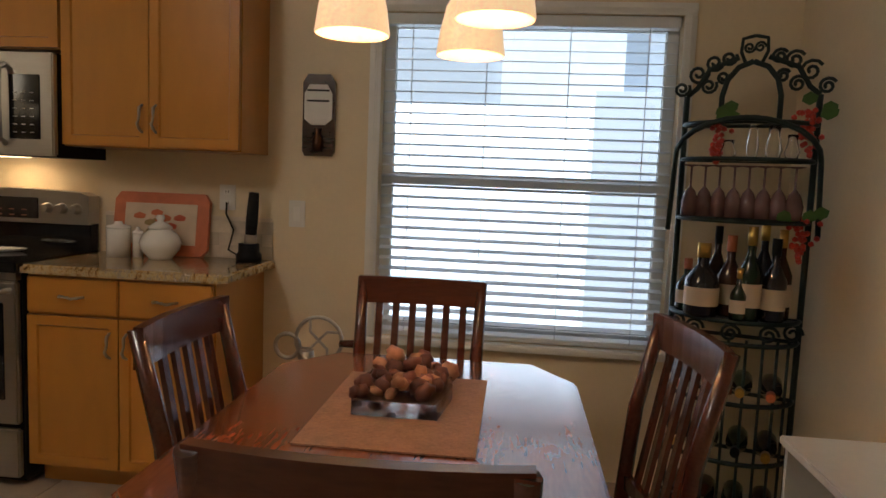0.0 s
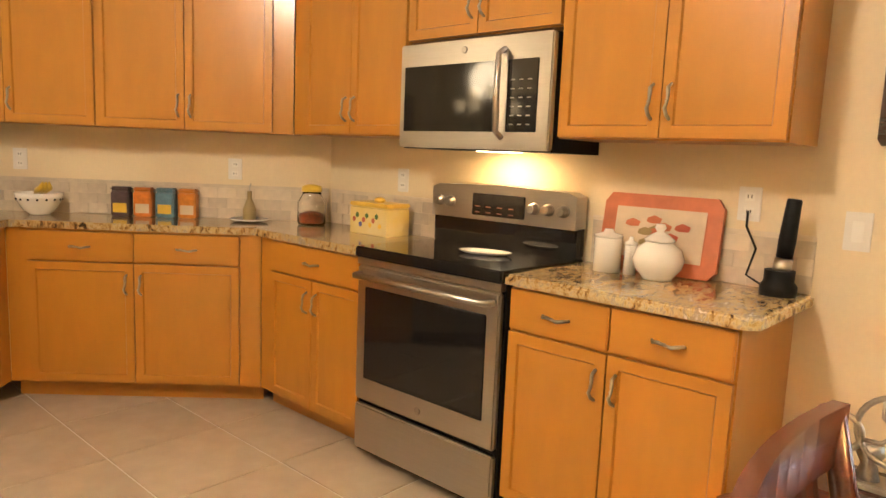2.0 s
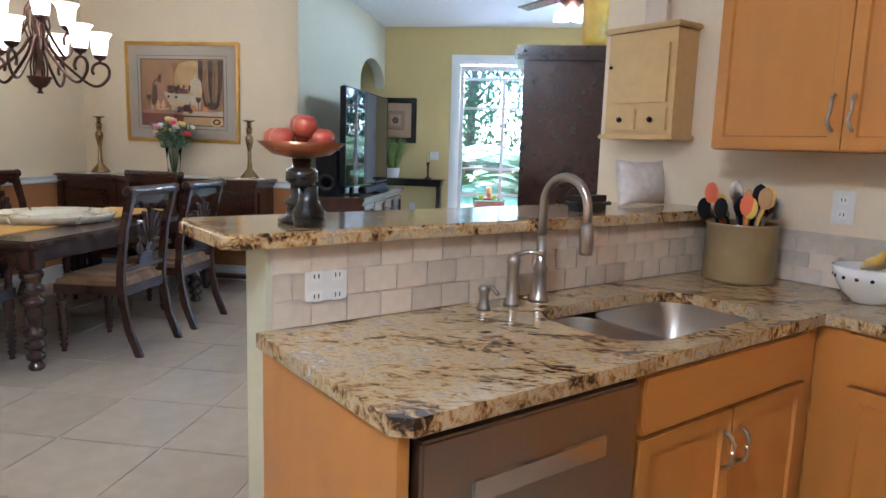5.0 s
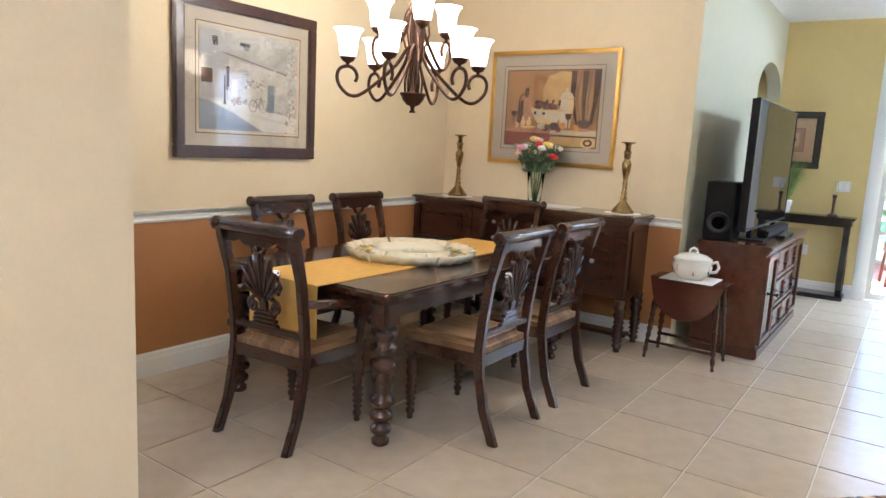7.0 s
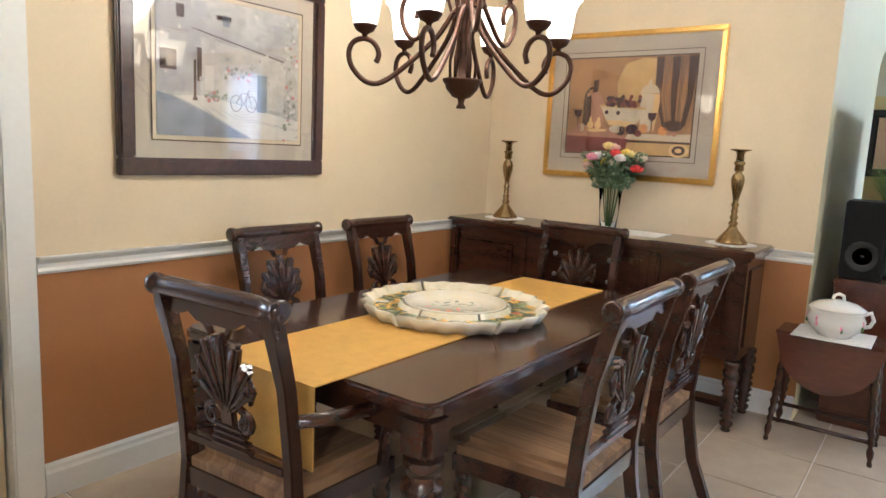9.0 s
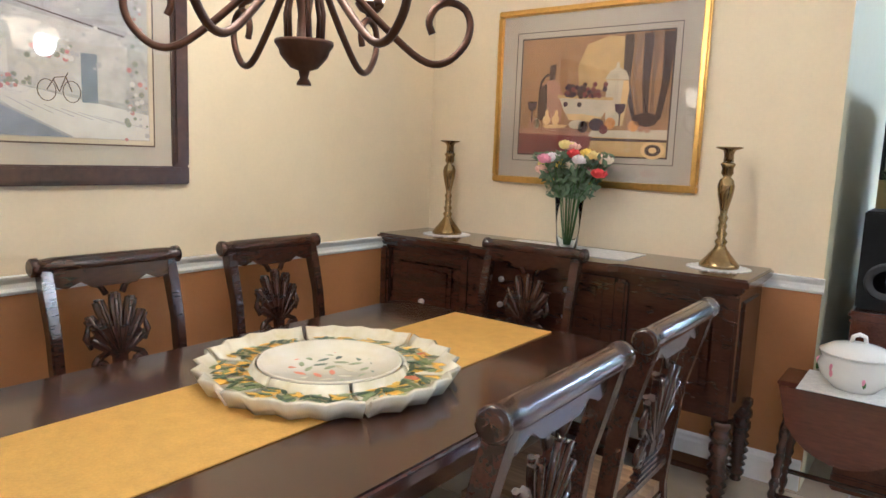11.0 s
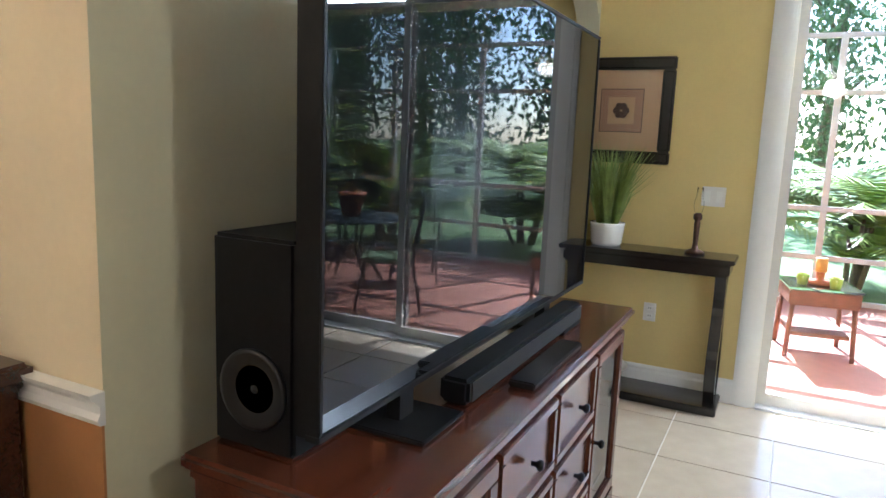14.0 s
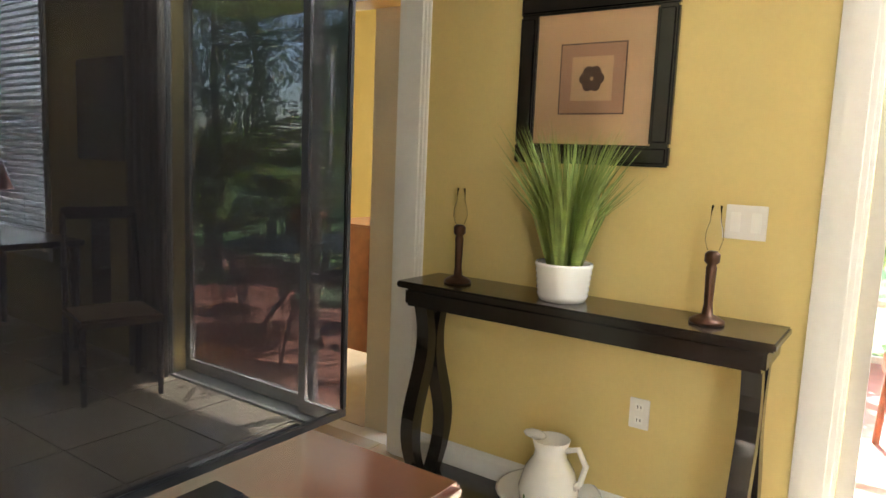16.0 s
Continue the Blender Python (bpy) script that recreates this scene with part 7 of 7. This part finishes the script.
queen_chair(-10.3, 3.05, 15)
picture("wall_picture", (-10.688, 3.55, 1.3), 90, 0.54, 0.66, 0.06, ebony, "black-framed print on the living room wall", taupe, street, 0.08)
drape = mat("taupe_drape", (0.25, 0.21, 0.16), 0.9, 0, 30, 0.1, 0.2)
for y0, y1 in ((2.98, 3.4),):
    dv = thing("curtain", (GX + 0.09, y0, 0.02), 0, "taupe full-length curtain drawn aside", "curtain")
    n = 24
    bm = B()
    fr = [bm.verts.new((0.03 * sin(i * 1.3), (y1 - y0) * i / n, z)) for z in (0, 2.35) for i in range(n + 1)]
    for i in range(n):
        bm.faces.new((fr[i], fr[i + 1], fr[n + 2 + i], fr[n + 1 + i])).smooth = True
    part("cloth", bm, drape, dv)
    dv.children[0].modifiers.new("thick", "SOLIDIFY").thickness = 0.006
dk = thing("writing_desk", (-10.32, 4.55, 0), 90, "dark wooden writing desk under the window", "desk")
part("top", bx(-0.6, -0.3, 0.72, 0.6, 0.3, 0.76, bevel=0.006), mahogany_top, dk)
for x in (-0.55, 0.55):
    for y in (-0.25, 0.25):
        part("leg", lathe(B(), turned(0.72, 0.035), 12, pose(x, y, 0)), mahogany, dk)
lp = thing("table_lamp", (-10.36, 4.78, 0.761), 0, "table lamp with a rust-coloured shade on the desk", "lamp")
part("base", lathe(B(), [(0.08, 0), (0.08, 0.02), (0.02, 0.04), (0.04, 0.15), (0.015, 0.25), (0.012, 0.36)], 16), bronze, lp)
part("shade", lathe(B(), [(0.17, 0.3), (0.1, 0.5), (0.097, 0.5), (0.167, 0.3)], 24, None, False), terra, lp)
rd = thing("bedroom_chest", (-11.5, -1.75, 0), 0, "red-brown chest seen through the bedroom door", "chest")
rw = mat("red_brown_wood", (0.32, 0.09, 0.03), 0.3, 0, 20, 0.3, 0.02, coat=0.3)
part("body", bx(-0.3, -0.3, 0.25, 0.3, 0.3, 1.0, bevel=0.01), rw, rd)
for x in (-0.25, 0.25):
    for y in (-0.25, 0.25):
        part("leg", tube(B(), [(x * 1.1, y * 1.1, 0), (x, y, 0.25)], [0.02, 0.035], 8), rw, rd)

# ---- patio and garden ----
scr = thing("patio_screen", (-14.3, 0, -0.02), 0, "white framed patio screen with a screen door", "screen")
for y in (-0.4, 1.2, 2.0, 2.95, 4.2, 5.3):
    part("post", bx(-0.03, y - 0.03, 0, 0.03, y + 0.03, 2.7, bevel=0.004), alu, scr)
for z in (0.02, 0.45, 0.95, 2.1, 2.65):
    part("rail", bx(-0.025, -0.4, z, 0.025, 5.3, z + 0.05, bevel=0.004), alu, scr)
struct("patio_roof", bx(-11.7, -0.6, 2.72, GX - 0.16, 5.5, 2.85), ceiling_white, "patio roof slab", "roof")
wt = thing("wicker_table", (-12.3, 1.15, -0.019), 10, "brown wicker side table with a glass top", "table")
wick = mat("brown_wicker", (0.2, 0.08, 0.04), 0.7, 0, 120, 0.5, 0.6)
part("top", bx(-0.25, -0.25, 0.52, 0.25, 0.25, 0.535), glass("green_glass_top", (0.7, 0.85, 0.8), 0.05), wt)
part("skirt", bx(-0.24, -0.24, 0.40, 0.24, 0.24, 0.519, bevel=0.01), wick, wt)
part("shelf", bx(-0.2, -0.2, 0.16, 0.2, 0.2, 0.19), wick, wt)
for x in (-0.21, 0.21):
    for y in (-0.21, 0.21):
        part("leg", tube(B(), [(x * 1.08, y * 1.08, 0), (x, y, 0.4)], 0.018, 8), wick, wt)
cd = thing("pillar_candle", (-12.3, 1.15, 0.517), 0, "orange pillar candle on a saucer", "candle")
part("saucer", lathe(B(), [(0.09, 0), (0.1, 0.02), (0.03, 0.03), (0.03, 0.09), (0.05, 0.095)], 20), terra, cd)
part("candle", lathe(B(), [(0.042, 0.096), (0.042, 0.2), (0.03, 0.2)], 18), mat("orange_wax", (0.75, 0.35, 0.08), 0.5), cd)
for x, y in ((-12.15, 1.25), (-12.2, 1.03)):
    mg = thing("green_cup", (x, y, 0.517), 0, "small lime green cup on the glass table", "cup", "green cups")
    part("cup", lathe(B(), [(0.035, 0), (0.045, 0.05), (0.045, 0.08), (0.04, 0.08), (0.04, 0.02)], 18), mat("lime_glaze", (0.4, 0.5, 0.05), 0.3), mg)
    part("handle", tube(B(), [(0.043, 0, 0.065), (0.07, 0, 0.055), (0.065, 0, 0.025), (0.043, 0, 0.02)], 0.005, 6), bpy.data.materials["lime_glaze"], mg)
pt_ = thing("patio_table", (-12.1, 3.35, -0.019), 0, "round wrought-iron patio table", "table")
part("top", lathe(B(), [(0.02, 0.7), (0.58, 0.7), (0.6, 0.71), (0.58, 0.72), (0.02, 0.72)], 32), iron, pt_)
for k in range(4):
    a = pi / 2 * k + 0.5
    part("leg", tube(B(), [(0.15 * cos(a), 0.15 * sin(a), 0.7), (0.1 * cos(a), 0.1 * sin(a), 0.4), (0.4 * cos(a), 0.4 * sin(a), 0)], 0.014, 8), iron, pt_)
fp = thing("potted_aloe", (-12.1, 3.35, 0.702), 0, "aloe in a terracotta pot on the patio table", "plant")
part("pot", lathe(B(), [(0.09, 0), (0.13, 0.2), (0.14, 0.2), (0.14, 0.24), (0.12, 0.24)], 20), terra, fp)
for k in range(12):
    a = k * 2.4
    part("leaf", tube(B(), [(0, 0, 0.2), (0.05 * cos(a), 0.05 * sin(a), 0.35), (0.15 * cos(a), 0.15 * sin(a), 0.47)], [0.02, 0.016, 0.002], 6), leafg, fp)


def patio_chair(x, y, rz):
    c = thing("patio_chair", (x, y, -0.019), rz, "wrought-iron patio chair with a green cushion", "chair", "patio chairs")
    part("seat", bx(-0.24, -0.24, 0.42, 0.24, 0.24, 0.47, bevel=0.02), mat("sage_cushion", (0.18, 0.25, 0.13), 0.9, 0, 40, 0.1, 0.1) if "sage_cushion" not in bpy.data.materials else bpy.data.materials["sage_cushion"], c)
    for s1 in (-0.22, 0.22):
        part("back_post", tube(B(), [(s1, 0.3, 0), (s1, 0.22, 0.42), (s1, 0.32, 0.98)], 0.012, 8), iron, c)
        part("leg", tube(B(), [(s1 * 1.1, -0.28, 0), (s1, -0.2, 0.42)], 0.012, 8), iron, c)
        part("scroll", tube(B(), spiral((s1 * 0.5, 0.3, 0.85), 0.08, 0.02, 0, 1.5), 0.008, 6), iron, c)
        part("arm", tube(B(), [(s1 * 1.1, 0.27, 0.68), (s1 * 1.2, -0.1, 0.68), (s1 * 1.1, -0.2, 0.44)], 0.011, 8), iron, c)
    part("top_bar", tube(B(), [(-0.22, 0.32, 0.98), (0, 0.33, 1.03), (0.22, 0.32, 0.98)], 0.012, 8), iron, c)
    for k in range(5):
        part("back_bar", tube(B(), [(-0.15 + 0.075 * k, 0.23, 0.45), (-0.15 + 0.075 * k, 0.31, 0.95)], 0.006, 6), iron, c)


for x, y, rz in ((-11.6, 2.6, 150), (-12.8, 3.0, 60), (-12.6, 4.2, 0), (-11.5, 3.9, -70)):
    patio_chair(x, y, rz)


def frond(bm, base, a, length, droop, rng):
    n = 9
    prev = None
    for i in range(n + 1):
        t = i / n
        p = Vector(base) + Vector((cos(a) * length * t, sin(a) * length * t, length * (0.75 * t - droop * t * t)))
        if prev is not None:
            side = Vector((-sin(a), cos(a), 0))
            for s1 in (-1, 1):
                for h in (0.25, 0.75):
                    q = prev.lerp(p, h)
                    tip = q + side * s1 * length * 0.34 * (1 - abs(t - 0.4)) + (p - prev).normalized() * length * 0.16 + Vector((0, 0, -0.06 * length))
                    w = (p - prev) * 0.22
                    bm.faces.new([bm.verts.new(v) for v in (q - w, q + w, tip)])
            w = side * 0.012
            bm.faces.new([bm.verts.new(v) for v in (prev - w, prev + w, p + w, p - w)])
        prev = p


palm_m = mat("palm_frond", (0.22, 0.3, 0.035), 0.5, 0, 20, 0.4, 0.05)
bark = mat("bark", (0.16, 0.12, 0.08), 0.9, 0, 20, 0.3, 0.6)
for x, y, s1, seed in ((-15.6, 1.6, 1.1, 1), (-16.3, 3.0, 1.2, 2), (-15.3, 0.2, 1.0, 3), (-15.2, 4.9, 1.2, 4), (-13.4, 6.3, 1.3, 5), (-15.4, 7.4, 1.2, 6)):
    rng = random.Random(seed)
    pm_ = thing("areca_palm", (x, y, -0.06), 0, "bright green feathery palm beyond the patio", "palm", "palms")
    bm, tr = B(), B()
    for k in range(6):
        ox, oy, hh = rng.uniform(-0.3, 0.3), rng.uniform(-0.3, 0.3), rng.uniform(0.3, 1.1) * s1
        tube(tr, [(ox * 0.5, oy * 0.5, 0), (ox, oy, hh)], [0.035, 0.025], 6)
        for j in range(8):
            frond(bm, (ox, oy, hh), rng.uniform(0, 2 * pi), rng.uniform(0.8, 1.3) * s1, rng.uniform(0.35, 0.7), rng)
    part("trunk", tr, bark, pm_)
    part("crown", bm, palm_m, pm_)
tree_m = mat("dark_tree_leaf", (0.08, 0.13, 0.04), 0.7, 0, 10, 0.5, 0.05, color2=(0.16, 0.22, 0.08))
for k in range(21):
    rng = random.Random(40 + k)
    x, y = -27 - 5 * rng.random(), -14 + 2.6 * k
    t = thing("tree", (x, y, -0.06), 0, "tall leafy tree at the garden's edge", "tree", "garden trees")
    h = rng.uniform(7, 10)
    tr = tube(B(), [(0, 0, 0), (0.15, 0.1, h * 0.4), (0.0, 0.3, h * 0.8)], [0.22, 0.15, 0.05], 8)
    for j in range(6):
        a = j * 1.1
        tube(tr, [(0.1, 0.1, h * (0.3 + 0.07 * j)), (1.3 * cos(a), 1.3 * sin(a), h * (0.42 + 0.08 * j))], [0.07, 0.02], 6)
    part("trunk", tr, bark, t)
    co, fa = [], []
    for j in range(3200):
        u = Vector((rng.gauss(0, 1), rng.gauss(0, 1), 0)) * 1.1
        z = h * (0.08 + 0.92 * rng.random() ** 0.8)
        lump = 0.75 + 0.45 * sin(z * 2.3 + k) * cos(u.x * 2 + z)
        c = Vector((u.x * lump, u.y * lump, z))
        m = Euler((rng.uniform(0, 3), rng.uniform(0, 3), rng.uniform(0, 6))).to_matrix()
        s1 = rng.uniform(0.08, 0.17)
        b0 = len(co)
        co += [c + m @ Vector(p) * s1 for p in ((-1, 0, 0), (0, -0.5, 0.1), (1, 0, 0), (0, 0.5, 0.1))]
        fa.append((b0, b0 + 1, b0 + 2, b0 + 3))
    me = bpy.data.meshes.new("crown")
    me.from_pydata(co, [], fa)
    me.materials.append(tree_m)
    cr_ = new("crown", me)
    cr_.parent = t
# neighbouring house outside the kitchen window; its walls emit to stand in for daylight
nh = thing("neighbour_house", (0, 7.0, -0.06), 0, "white stucco house wall beyond the kitchen window, made to glow", "house")
stucco = mat("white_stucco_glow", (0.85, 0.93, 1.0), 0.9, 0, 30, 0.05, 0.3, emit=1.45)
grey_st = mat("grey_shade_siding_glow", (0.34, 0.38, 0.42), 0.8, 0, 30, 0.08, 0.2, emit=0.48)
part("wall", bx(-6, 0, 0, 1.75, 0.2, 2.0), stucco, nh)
# right of the shadow edge, shade is put into a greyer, weaker glow
part("side_wall", bx(1.752, -0.35, 0, 8, 0.2, 2.1), mat("shaded_stucco_glow", (0.55, 0.59, 0.62), 0.9, 0, 30, 0.05, 0.3, emit=0.75), nh)
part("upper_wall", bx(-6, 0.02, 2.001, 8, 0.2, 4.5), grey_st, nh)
part("downpipe", bx(1.02, -0.05, 2.0, 2.0, 0.0, 4.4), mat("light_siding_glow", (0.5, 0.54, 0.57), 0.8, emit=0.65), nh)

# ---- floor tiles, last ----
floor = tagged(new("floor"), "cream porcelain floor tiles with narrow grout lines", "floor", kind="structure")
T = 0.505
tile = bx(-T / 2 + 0.004, -T / 2 + 0.004, -0.006, T / 2 - 0.004, T / 2 - 0.004, 0, bevel=0.0015)
bmesh.ops.recalc_face_normals(tile, faces=tile.faces)
tdata = bpy.data.meshes.new("tile")
tile.to_mesh(tdata)
tdata.materials.append(tile_floor)
rest = B()
count = 0
for i in range(-17, 9):
    for j in range(-19, 7):
        x, y = -2.15 + T * (i + 0.5), 2.95 + T * (j + 0.5)
        if x < GX + 0.1 or x > 2.4 or y > 6.3 or y < -6.3:
            continue
        near = -2.6 < y < 4.1 and count < 300 and not (x > -3.6 and y < -1.4) and not (x < -3.3 and y > 2.6)
        if near:
            o = new("tile", tdata)
            o.parent, o.location = floor, (x, y, 0)
            count += 1
        else:
            box(rest, x - T / 2 + 0.004, y - T / 2 + 0.004, -0.006, x + T / 2 - 0.004, y + T / 2 - 0.004, 0)
box(rest, -13.8, -6.3, -0.006, GX - 0.14, -1.3, 0)
o = part("far_tiles", rest, tile_floor, floor)
tagged(o, kind="stuff")
